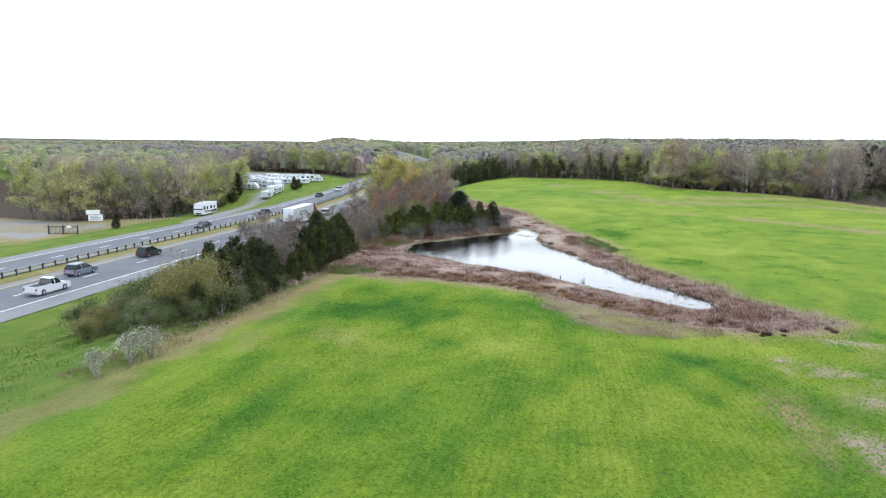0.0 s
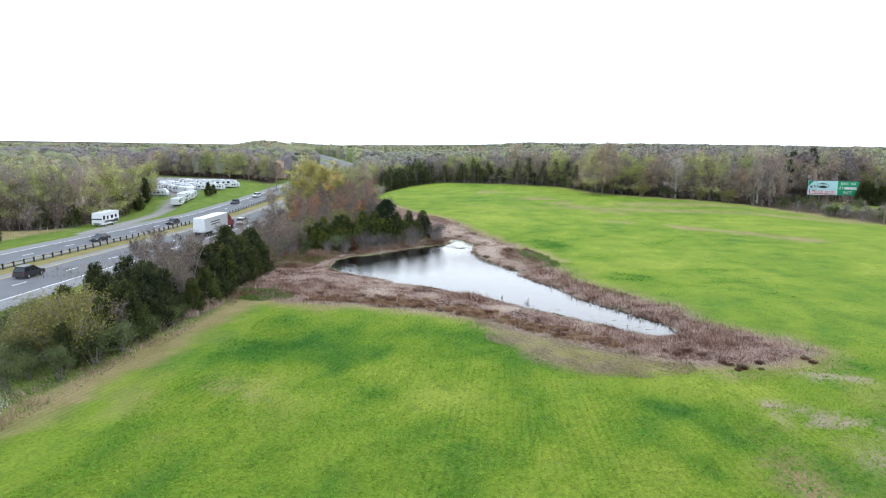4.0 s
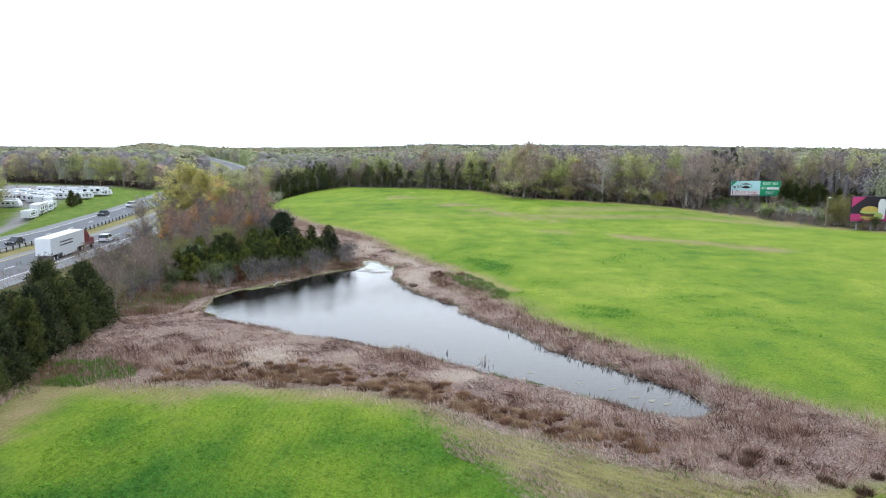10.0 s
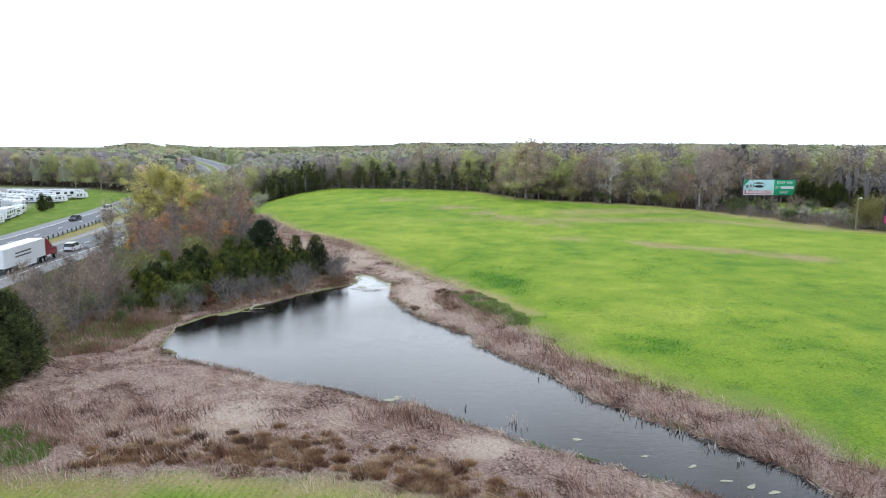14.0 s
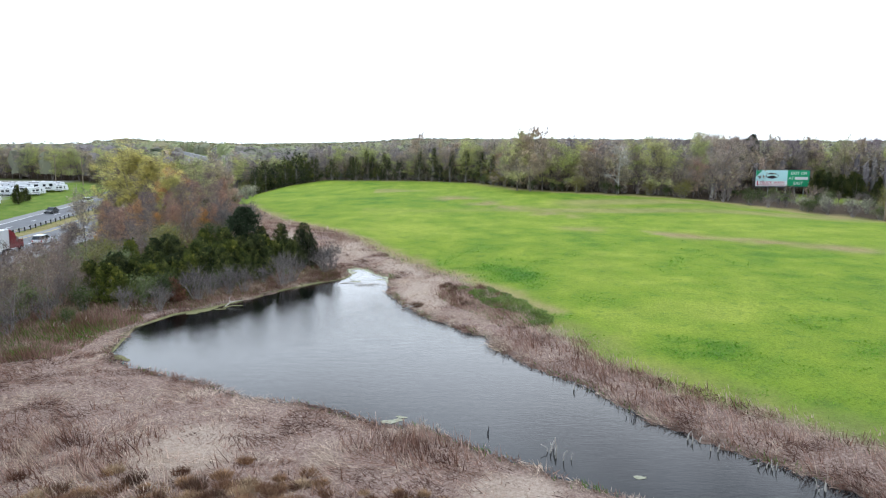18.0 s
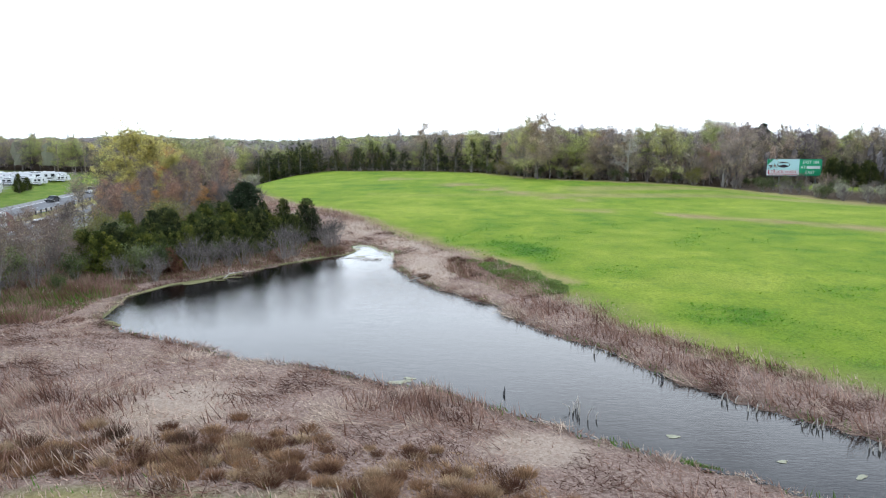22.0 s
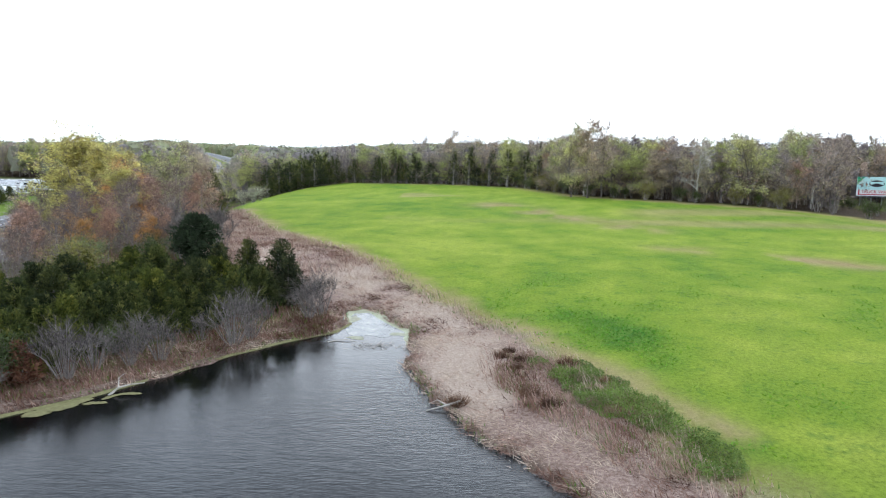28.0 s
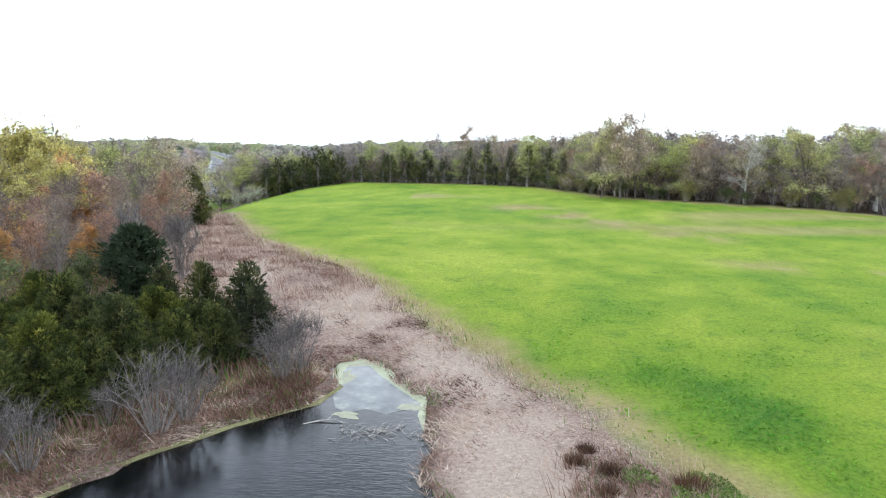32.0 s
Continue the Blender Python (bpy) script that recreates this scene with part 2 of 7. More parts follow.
def tex(n, l, scale, detail=4, coords="Object", rough=0.6, stretch=None, kind="Noise"):
    t = n.new("ShaderNodeTexNoise" if kind == "Noise" else "ShaderNodeTexVoronoi")
    t.inputs["Scale"].default_value = scale
    if kind == "Noise":
        t.inputs["Detail"].default_value, t.inputs["Roughness"].default_value = detail, rough
    c = n.new("ShaderNodeTexCoord")
    if stretch:
        mp = n.new("ShaderNodeMapping")
        mp.inputs["Scale"].default_value = stretch[0]
        mp.inputs["Rotation"].default_value = (0, 0, radians(stretch[1]))
        l.new(c.outputs[coords], mp.inputs[0])
        l.new(mp.outputs[0], t.inputs["Vector"])
    else:
        l.new(c.outputs[coords], t.inputs["Vector"])
    return t.outputs[0]


def ramp(n, l, fac, stops):
    r = n.new("ShaderNodeValToRGB")
    e = r.color_ramp.elements
    while len(e) < len(stops):
        e.new(0.5)
    for k, (p, c) in zip(e, stops):
        k.position, k.color = p, (*c, 1)
    l.new(fac, r.inputs[0])
    return r.outputs[0]


def mix(n, l, fac, a, b, blend="MIX"):
    m = n.new("ShaderNodeMix")
    m.data_type, m.blend_type = "RGBA", blend
    for k, v in ((0, fac), (6, a), (7, b)):
        if isinstance(v, (int, float)):
            m.inputs[k].default_value = v
        elif isinstance(v, tuple):
            m.inputs[k].default_value = (*v, 1)
        else:
            l.new(v, m.inputs[k])
    return m.outputs[2]


def bump(n, l, b, fac, strength=0.4, distance=0.05):
    k = n.new("ShaderNodeBump")
    k.inputs["Strength"].default_value, k.inputs["Distance"].default_value = strength, distance
    l.new(fac, k.inputs["Height"])
    l.new(k.outputs[0], b.inputs["Normal"])


def plain(name, color, rough=0.6, spec=0.4, metal=0.0, vary=0.15, scale=3.0, bumpy=0.0):
    """A painted or plain surface with grain and wear at two scales."""
    m, n, l, b = make(name, rough, spec)
    b.inputs["Metallic"].default_value = metal
    dark = tuple(v * (1 - vary) for v in color)
    light = tuple(min(1, v * (1 + vary * 0.6)) for v in color)
    f = tex(n, l, scale, 6)
    c = ramp(n, l, f, [(0.3, dark), (0.7, light)])
    g = tex(n, l, scale * 14, 3)
    c = mix(n, l, 0.25, c, ramp(n, l, g, [(0.35, dark), (0.65, light)]))
    l.new(c, b.inputs["Base Color"])
    if bumpy:
        bump(n, l, b, g, bumpy, 0.02)
    return m


def leafy(name, stops, rough=0.7, trans=0.25, jitter=0.3):
    """Foliage or twigs: colour by plant (object random), by leaf (island random)."""
    m, n, l, b = make(name, rough, 0.15)
    o = n.new("ShaderNodeObjectInfo")
    g = n.new("ShaderNodeNewGeometry")
    c1 = ramp(n, l, o.outputs["Random"], stops)
    hsv = n.new("ShaderNodeHueSaturation")
    mr = n.new("ShaderNodeMapRange")
    mr.inputs[3].default_value, mr.inputs[4].default_value = 1 - jitter, 1 + jitter
    l.new(g.outputs["Random Per Island"], mr.inputs[0])
    l.new(mr.outputs[0], hsv.inputs["Value"])
    tufts = ramp(n, l, tex(n, l, 0.75, 3), [(0.34, (0.62, 0.60, 0.60)), (0.50, (0.98, 0.98, 0.97)), (0.68, (1.25, 1.22, 1.12))])
    l.new(mix(n, l, 1.0, c1, tufts, "MULTIPLY"), hsv.inputs["Color"])
    l.new(hsv.outputs[0], b.inputs["Base Color"])
    if trans:
        t = n.new("ShaderNodeBsdfTranslucent")
        l.new(hsv.outputs[0], t.inputs[0])
        s = n.new("ShaderNodeMixShader")
        s.inputs[0].default_value = trans
        l.new(b.outputs[0], s.inputs[1])
        l.new(t.outputs[0], s.inputs[2])
        l.new(s.outputs[0], n["Material Output"].inputs[0])
    return m


def tinted(name, stops, rough=0.8, trans=0.2, jitter=0.3, by_plant=0.0):
    """Joined plants: colour by the mesh attribute tint."""
    m, n, l, b = make(name, rough, 0.12)
    a = n.new("ShaderNodeAttribute")
    a.attribute_name = "tint"
    g = n.new("ShaderNodeNewGeometry")
    c1 = ramp(n, l, a.outputs["Fac"], stops)
    if by_plant:
        o = n.new("ShaderNodeObjectInfo")
        c1 = mix(n, l, 1.0, c1, ramp(n, l, o.outputs["Random"], [(0.0, (1 - by_plant, 1 - by_plant, 1)), (0.5, (1, 1, 1)), (1.0, (1 + by_plant, 1 + by_plant * 0.8, 0.9))]), "MULTIPLY")
    hsv = n.new("ShaderNodeHueSaturation")
    mr = n.new("ShaderNodeMapRange")
    mr.inputs[3].default_value, mr.inputs[4].default_value = 1 - jitter, 1 + jitter
    l.new(g.outputs["Random Per Island"], mr.inputs[0])
    l.new(mr.outputs[0], hsv.inputs["Value"])
    l.new(c1, hsv.inputs["Color"])
    l.new(hsv.outputs[0], b.inputs["Base Color"])
    if trans:
        t = n.new("ShaderNodeBsdfTranslucent")
        l.new(hsv.outputs[0], t.inputs[0])
        s = n.new("ShaderNodeMixShader")
        s.inputs[0].default_value = trans
        l.new(b.outputs[0], s.inputs[1])
        l.new(t.outputs[0], s.inputs[2])
        l.new(s.outputs[0], n["Material Output"].inputs[0])
    return m


# ground: crop, dry grass, verge, litter and gravel by the mesh's zone attributes
def ground_material():
    m, n, l, b = make("ground", 0.95, 0.1)
    za = n.new("ShaderNodeAttribute")
    za.attribute_name = "zone_a"
    zb = n.new("ShaderNodeAttribute")
    zb.attribute_name = "zone_b"
    sa, sb = n.new("ShaderNodeSeparateColor"), n.new("ShaderNodeSeparateColor")
    l.new(za.outputs["Color"], sa.inputs[0])
    l.new(zb.outputs["Color"], sb.inputs[0])
    mid = tex(n, l, 0.35, 5, rough=0.65, stretch=((1, 0.55, 1), 12))
    fine = tex(n, l, 6.0, 6, rough=0.75)
    tiny = tex(n, l, 30.0, 3, rough=0.7)
    stops = [(0.10, (0.044, 0.140, 0.022)), (0.34, (0.114, 0.213, 0.025)), (0.56, (0.215, 0.295, 0.031)), (0.84, (0.332, 0.383, 0.058))]
    crop = ramp(n, l, sb.outputs[2], stops)
    crop = mix(n, l, 0.25, crop, ramp(n, l, mid, [(0.32, (0.032, 0.12, 0.010)), (0.5, (0.10, 0.22, 0.012)), (0.7, (0.24, 0.32, 0.03))]))
    grain = tex(n, l, 5.5, 7, rough=0.8, stretch=((1, 0.8, 1), 2))
    grainy = ramp(n, l, grain, [(0.30, (0.26, 0.33, 0.30)), (0.50, (0.95, 0.96, 0.95)), (0.70, (1.45, 1.38, 1.5))])
    crop = mix(n, l, 0.8, crop, grainy, "MULTIPLY")
    tufts = ramp(n, l, tex(n, l, 0.8, 4, rough=0.7), [(0.55, (0, 0, 0)), (0.68, (0.42, 0.42, 0.42))])
    crop = mix(n, l, tufts, crop, (0.040, 0.130, 0.022))
    clods = ramp(n, l, tex(n, l, 0.33, 5, rough=0.7), [(0.66, (0, 0, 0)), (0.74, (0.6, 0.6, 0.6))])
    crop = mix(n, l, clods, crop, (0.034, 0.105, 0.022))
    ra = n.new("ShaderNodeAttribute")
    ra.attribute_name = "row"
    sn = n.new("ShaderNodeMath")
    sn.operation = "SINE"
    mu = n.new("ShaderNodeMath")
    mu.operation = "MULTIPLY"
    mu.inputs[1].default_value = 2 * math.pi / 0.45
    l.new(ra.outputs["Fac"], mu.inputs[0])
    l.new(mu.outputs[0], sn.inputs[0])
    mr = n.new("ShaderNodeMapRange")
    mr.inputs[1].default_value, mr.inputs[2].default_value = -0.2, 1.0
    l.new(sn.outputs[0], mr.inputs[0])
    show = n.new("ShaderNodeMath")
    show.operation = "MULTIPLY"
    l.new(mr.outputs[0], show.inputs[0])
    l.new(ramp(n, l, tex(n, l, 0.16, 3), [(0.40, (0.04, 0.04, 0.04)), (0.66, (0.45, 0.45, 0.45))]), show.inputs[1])
    crop = mix(n, l, show.outputs[0], crop, mix(n, l, 1.0, crop, (0.62, 0.60, 0.50), "MULTIPLY"))
    dry = ramp(n, l, fine, [(0.28, (0.14, 0.095, 0.042)), (0.5, (0.31, 0.235, 0.112)), (0.72, (0.46, 0.375, 0.21))])
    dry = mix(n, l, 0.4, dry, ramp(n, l, mid, [(0.35, (0.20, 0.17, 0.06)), (0.65, (0.42, 0.33, 0.19))]))
    stubble_rows = n.new("ShaderNodeMath")
    stubble_rows.operation = "MULTIPLY"
    stubble_rows.inputs[1].default_value = 0.28
    l.new(mr.outputs[0], stubble_rows.inputs[0])
    dry = mix(n, l, stubble_rows.outputs[0], dry, (0.19, 0.17, 0.05))
    reed = ramp(n, l, fine, [(0.28, (0.11, 0.066, 0.050)), (0.5, (0.29, 0.205, 0.170)), (0.72, (0.50, 0.40, 0.335))])
    verge = ramp(n, l, mid, [(0.3, (0.088, 0.150, 0.022)), (0.5, (0.150, 0.220, 0.028)), (0.72, (0.26, 0.265, 0.070))])
    verge = mix(n, l, 0.35, verge, ramp(n, l, fine, [(0.3, (0.05, 0.11, 0.02)), (0.7, (0.19, 0.27, 0.07))]))
    litter = ramp(n, l, fine, [(0.3, (0.030, 0.022, 0.016)), (0.55, (0.085, 0.062, 0.042)), (0.75, (0.17, 0.125, 0.08))])
    gravel = ramp(n, l, tiny, [(0.3, (0.20, 0.19, 0.18)), (0.7, (0.42, 0.40, 0.38))])
    c = mix(n, l, sa.outputs[0], verge, crop)
    c = mix(n, l, sa.outputs[1], c, dry)
    c = mix(n, l, sa.outputs[2], c, reed)
    bare = n.new("ShaderNodeAttribute")
    bare.attribute_name = "bare"
    sand = ramp(n, l, fine, [(0.25, (0.24, 0.175, 0.135)), (0.5, (0.42, 0.33, 0.265)), (0.75, (0.55, 0.455, 0.375))])
    c = mix(n, l, bare.outputs["Fac"], c, sand)
    c = mix(n, l, sb.outputs[0], c, litter)
    c = mix(n, l, sb.outputs[1], c, gravel)
    l.new(c, b.inputs["Base Color"])
    bump(n, l, b, mix(n, l, 0.35, fine, tiny), 0.9, 0.16)
    return m


GROUND = ground_material()


def water_material():
    m, n, l, b = make("pond_water", 0.025, 0.5)
    b.inputs["Base Color"].default_value = (0.0022, 0.0028, 0.0032, 1)
    b.inputs["IOR"].default_value = 1.33
    w = tex(n, l, 0.9, 3, rough=0.5, stretch=((1, 2.2, 1), 12))
    w2 = tex(n, l, 3.2, 4, rough=0.65, stretch=((0.8, 2.4, 1), 6))
    at = n.new("ShaderNodeTexCoord")
    reach = []
    for way_, lo, hi in (((0.0, 1.0, 0.0), 44.0, 60.0), ((0.81, -0.59, 0.0), -47.5, -38.0)):
        dot = n.new("ShaderNodeVectorMath")
        dot.operation = "DOT_PRODUCT"
        dot.inputs[1].default_value = way_
        l.new(at.outputs["Object"], dot.inputs[0])
        mr = n.new("ShaderNodeMapRange")
        mr.inputs[1].default_value, mr.inputs[2].default_value = lo, hi
        l.new(dot.outputs["Value"], mr.inputs[0])
        reach.append(mr.outputs[0])
    open_water = n.new("ShaderNodeMath")
    open_water.operation = "MULTIPLY"
    l.new(reach[0], open_water.inputs[0])
    l.new(reach[1], open_water.inputs[1])
    strength = n.new("ShaderNodeMapRange")
    strength.inputs[3].default_value, strength.inputs[4].default_value = 0.16, 0.75
    l.new(open_water.outputs[0], strength.inputs[0])
    k = n.new("ShaderNodeBump")
    k.inputs["Distance"].default_value = 0.06
    l.new(strength.outputs[0], k.inputs["Strength"])
    l.new(mix(n, l, 0.55, w, w2), k.inputs["Height"])
    l.new(k.outputs[0], b.inputs["Normal"])
    return m


WATER = water_material()
ASPHALT = plain("asphalt", (0.17, 0.175, 0.185), 0.85, 0.2, vary=0.16, scale=0.25, bumpy=0.2)
SHOULDER = plain("shoulder_asphalt", (0.25, 0.25, 0.25), 0.9, 0.2, vary=0.14, scale=0.5, bumpy=0.2)
LINE = plain("road_paint", (0.78, 0.78, 0.76), 0.6, 0.3, vary=0.2, scale=2)
YELLOW_LINE = plain("yellow_road_paint", (0.62, 0.45, 0.10), 0.6, 0.3, vary=0.2, scale=2)
BARK = plain("grey_bark", (0.31, 0.275, 0.25), 0.95, 0.1, vary=0.35, scale=4, bumpy=0.5)
DARK_BARK = plain("dark_bark", (0.16, 0.135, 0.125), 0.95, 0.1, vary=0.35, scale=4, bumpy=0.5)
PALE_BARK = plain("pale_bark", (0.55, 0.52, 0.47), 0.9, 0.1, vary=0.3, scale=4, bumpy=0.3)
TWIG = leafy("bare_twigs", [(0.0, (0.135, 0.109, 0.104)), (0.5, (0.190, 0.147, 0.134)), (1.0, (0.245, 0.180, 0.148))], 0.9, 0.0)
PALE_TWIG = leafy("pale_twigs", [(0.0, (0.46, 0.43, 0.39)), (1.0, (0.52, 0.49, 0.45))], 0.9, 0.0)
# paler and greyer than bare_twigs: haze of distance put into the colour
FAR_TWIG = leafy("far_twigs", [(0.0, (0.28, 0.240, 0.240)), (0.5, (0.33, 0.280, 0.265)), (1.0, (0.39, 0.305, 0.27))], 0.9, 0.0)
GREY_TWIG = leafy("grey_twigs", [(0.0, (0.120, 0.104, 0.098)), (1.0, (0.205, 0.180, 0.166))], 0.9, 0.0)
BUD_GREEN = leafy("spring_leaves", [(0.0, (0.42, 0.46, 0.19)), (0.5, (0.54, 0.58, 0.19)), (1.0, (0.57, 0.54, 0.26))], 0.7, 0.35)
BUD_YELLOW = leafy("yellow_leaves", [(0.0, (0.60, 0.56, 0.20)), (1.0, (0.66, 0.58, 0.22))], 0.7, 0.35)
BUD_OLIVE = leafy("olive_buds", [(0.0, (0.44, 0.36, 0.27)), (0.5, (0.49, 0.44, 0.24)), (1.0, (0.54, 0.41, 0.30))], 0.7, 0.3)
BUD_RED = leafy("red_buds", [(0.0, (0.50, 0.32, 0.23)), (0.5, (0.56, 0.32, 0.19)), (1.0, (0.50, 0.35, 0.27))], 0.7, 0.15)
BUD_ORANGE = leafy("orange_leaves", [(0.0, (0.68, 0.38, 0.15)), (1.0, (0.70, 0.43, 0.18))], 0.7, 0.3)
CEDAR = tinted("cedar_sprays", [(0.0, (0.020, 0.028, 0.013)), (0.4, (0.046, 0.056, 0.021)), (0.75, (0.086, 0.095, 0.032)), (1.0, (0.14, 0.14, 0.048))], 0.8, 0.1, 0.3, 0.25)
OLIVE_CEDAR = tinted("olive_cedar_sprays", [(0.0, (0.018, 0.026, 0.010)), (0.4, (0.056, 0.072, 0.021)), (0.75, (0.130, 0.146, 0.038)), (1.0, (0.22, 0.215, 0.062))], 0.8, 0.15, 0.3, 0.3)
CROP = tinted("crop_leaves", [(0.10, (0.066, 0.205, 0.030)), (0.36, (0.155, 0.310, 0.034)), (0.58, (0.235, 0.350, 0.036)), (0.86, (0.31, 0.39, 0.055))], 0.7, 0.4, 0.2)
BRAMBLES = tinted("bramble_leaves", [(0.0, (0.13, 0.085, 0.06)), (0.25, (0.15, 0.125, 0.065)), (0.4, (0.10, 0.15, 0.035)), (1.0, (0.20, 0.28, 0.065))], 0.6, 0.2, 0.25)
PINE = leafy("pine_needles", [(0.0, (0.028, 0.042, 0.022)), (1.0, (0.045, 0.062, 0.028))], 0.8, 0.1)
HEDGE_LEAF = leafy("hedge_leaves", [(0.0, (0.20, 0.20, 0.055)), (1.0, (0.31, 0.28, 0.085))], 0.7, 0.2)
RED_TWIG = leafy("reddish_twigs", [(0.0, (0.25, 0.160, 0.135)), (1.0, (0.33, 0.205, 0.155))], 0.9, 0.0)
RUST = tinted("withered_sprays", [(0.0, (0.10, 0.045, 0.03)), (1.0, (0.24, 0.12, 0.075))], 0.85, 0.1, 0.3)
BLOSSOM = leafy("white_blossom", [(0.0, (0.52, 0.55, 0.38)), (1.0, (0.62, 0.62, 0.46))], 0.7, 0.3)
SHRUB = leafy("shrub_leaves", [(0.0, (0.060, 0.085, 0.028)), (0.6, (0.115, 0.150, 0.045)), (1.0, (0.19, 0.23, 0.10))])
REEDS = tinted("dead_reeds", [(0.0, (0.105, 0.054, 0.040)), (0.22, (0.205, 0.110, 0.076)), (0.5, (0.390, 0.258, 0.206)), (0.75, (0.53, 0.405, 0.315)), (0.9, (0.60, 0.51, 0.41)), (1.0, (0.10, 0.19, 0.03))], 0.85, 0.15)
SEDGE = leafy("sedge", [(0.0, (0.13, 0.064, 0.042)), (0.35, (0.26, 0.142, 0.084)), (0.7, (0.38, 0.232, 0.132)), (1.0, (0.50, 0.37, 0.235))], 0.85, 0.1)
FAR_WOODS = tinted("far_woods", [(0.0, (0.05, 0.06, 0.035)), (0.12, (0.08, 0.09, 0.05)), (0.16, (0.165, 0.145, 0.150)), (0.5, (0.215, 0.19, 0.182)), (0.62, (0.215, 0.215, 0.150)), (0.92, (0.26, 0.29, 0.135)), (1.0, (0.31, 0.225, 0.165))], 0.95, 0.0, 0.14)


# ---- mesh helpers ----
def mesh(name, verts, faces, mat=None, tint=None, flat=True):
    """verts: n x 3, faces: list of equal-length index rows (array) or a mixed list."""
    me = bpy.data.meshes.new(name)
    if isinstance(faces, np.ndarray):
        k = faces.shape[1]
        me.vertices.add(len(verts))
        me.vertices.foreach_set("co", np.asarray(verts, np.float32).ravel())
        me.loops.add(faces.size)
        me.loops.foreach_set("vertex_index", faces.astype(np.int32).ravel())
        me.polygons.add(len(faces))
        me.polygons.foreach_set("loop_start", np.arange(0, faces.size, k, dtype=np.int32))
        me.polygons.foreach_set("loop_total", np.full(len(faces), k, np.int32))
        me.update(calc_edges=True)
    else:
        me.from_pydata([tuple(v) for v in verts], [], faces)
        me.update()
    if tint is not None:
        a = me.attributes.new("tint", "FLOAT", "FACE")
        a.data.foreach_set("value", np.asarray(tint, np.float32))
    if mat:
        me.materials.append(mat)
    return me


def part(name, me, parent=None, label="", m=None):
    ob = new(name, me)
    if parent:
        ob.parent = parent
    if m is not None:
        ob.matrix_basis = m
    if label:
        ob["label"] = label
    return ob


class Shape:
    """Collects boxes, tubes and slabs into one mesh."""

    def __init__(self):
        self.v, self.f = [], []

    def add(self, verts, faces):
        k = len(self.v)
        self.v += [tuple(p) for p in verts]
        self.f += [tuple(i + k for i in q) for q in faces]
        return self

    def box(self, x0, y0, z0, x1, y1, z1, top=1.0, bevel=0.0):
        """A box whose top may be narrower, with bevelled upright edges."""
        cx, cy = (x0 + x1) / 2, (y0 + y1) / 2
        hx, hy = (x1 - x0) / 2, (y1 - y0) / 2
        b = min(bevel, hx * 0.9, hy * 0.9)
        ring = [(-hx + b, -hy), (hx - b, -hy), (hx, -hy + b), (hx, hy - b), (hx - b, hy), (-hx + b, hy), (-hx, hy - b), (-hx, -hy + b)] if b else [(-hx, -hy), (hx, -hy), (hx, hy), (-hx, hy)]
        n = len(ring)
        v = [(cx + x, cy + y, z0) for x, y in ring] + [(cx + x * top, cy + y * top, z1) for x, y in ring]
        f = [tuple(range(n))[::-1], tuple(range(n, 2 * n))] + [(i, (i + 1) % n, n + (i + 1) % n, n + i) for i in range(n)]
        return self.add(v, f)

    def tube(self, pts, radii, sides=6):
        pts = [Vector(p) for p in pts]
        rings, v, f = [], [], []
        for i, p in enumerate(pts):
            d = (pts[min(i + 1, len(pts) - 1)] - pts[max(i - 1, 0)]).normalized()
            a = d.orthogonal().normalized()
            c = d.cross(a)
            v += [p + (a * math.cos(6.2832 * k / sides) + c * math.sin(6.2832 * k / sides)) * radii[i] for k in range(sides)]
        for i in range(len(pts) - 1):
            f += [(i * sides + k, i * sides + (k + 1) % sides, (i + 1) * sides + (k + 1) % sides, (i + 1) * sides + k) for k in range(sides)]
        f += [tuple(range(sides))[::-1], tuple(range((len(pts) - 1) * sides, len(pts) * sides))]
        return self.add(v, f)

    def prism(self, outline, y0, y1):
        """An outline in x, z drawn out along y."""
        n = len(outline)
        v = [(x, y0, z) for x, z in outline] + [(x, y1, z) for x, z in outline]
        f = [tuple(range(n)), tuple(range(n, 2 * n))[::-1]] + [(i, n + i, n + (i + 1) % n, (i + 1) % n) for i in range(n)]
        return self.add(v, f)

    def done(self, name, mat):
        me = mesh(name, self.v, self.f, mat)
        bm = bmesh.new()
        bm.from_mesh(me)
        bmesh.ops.recalc_face_normals(bm, faces=bm.faces)
        bm.to_mesh(me)
        bm.free()
        return me


def gz(x, y):
    return float(height(np.array([x]), np.array([y]))[0])


# ---- ground ----
def axis(fine0, fine1, step, lo, hi, grow=1.09):
    a = list(np.arange(fine0, fine1, step))
    s, v = step, a[0]
    left = []
    while v > lo:
        s *= grow
        v -= s
        left.append(v)
    s, v = step, a[-1]
    right = []
    while v < hi:
        s *= grow
        v += s
        right.append(v)
    return np.array(left[::-1] + a + right)


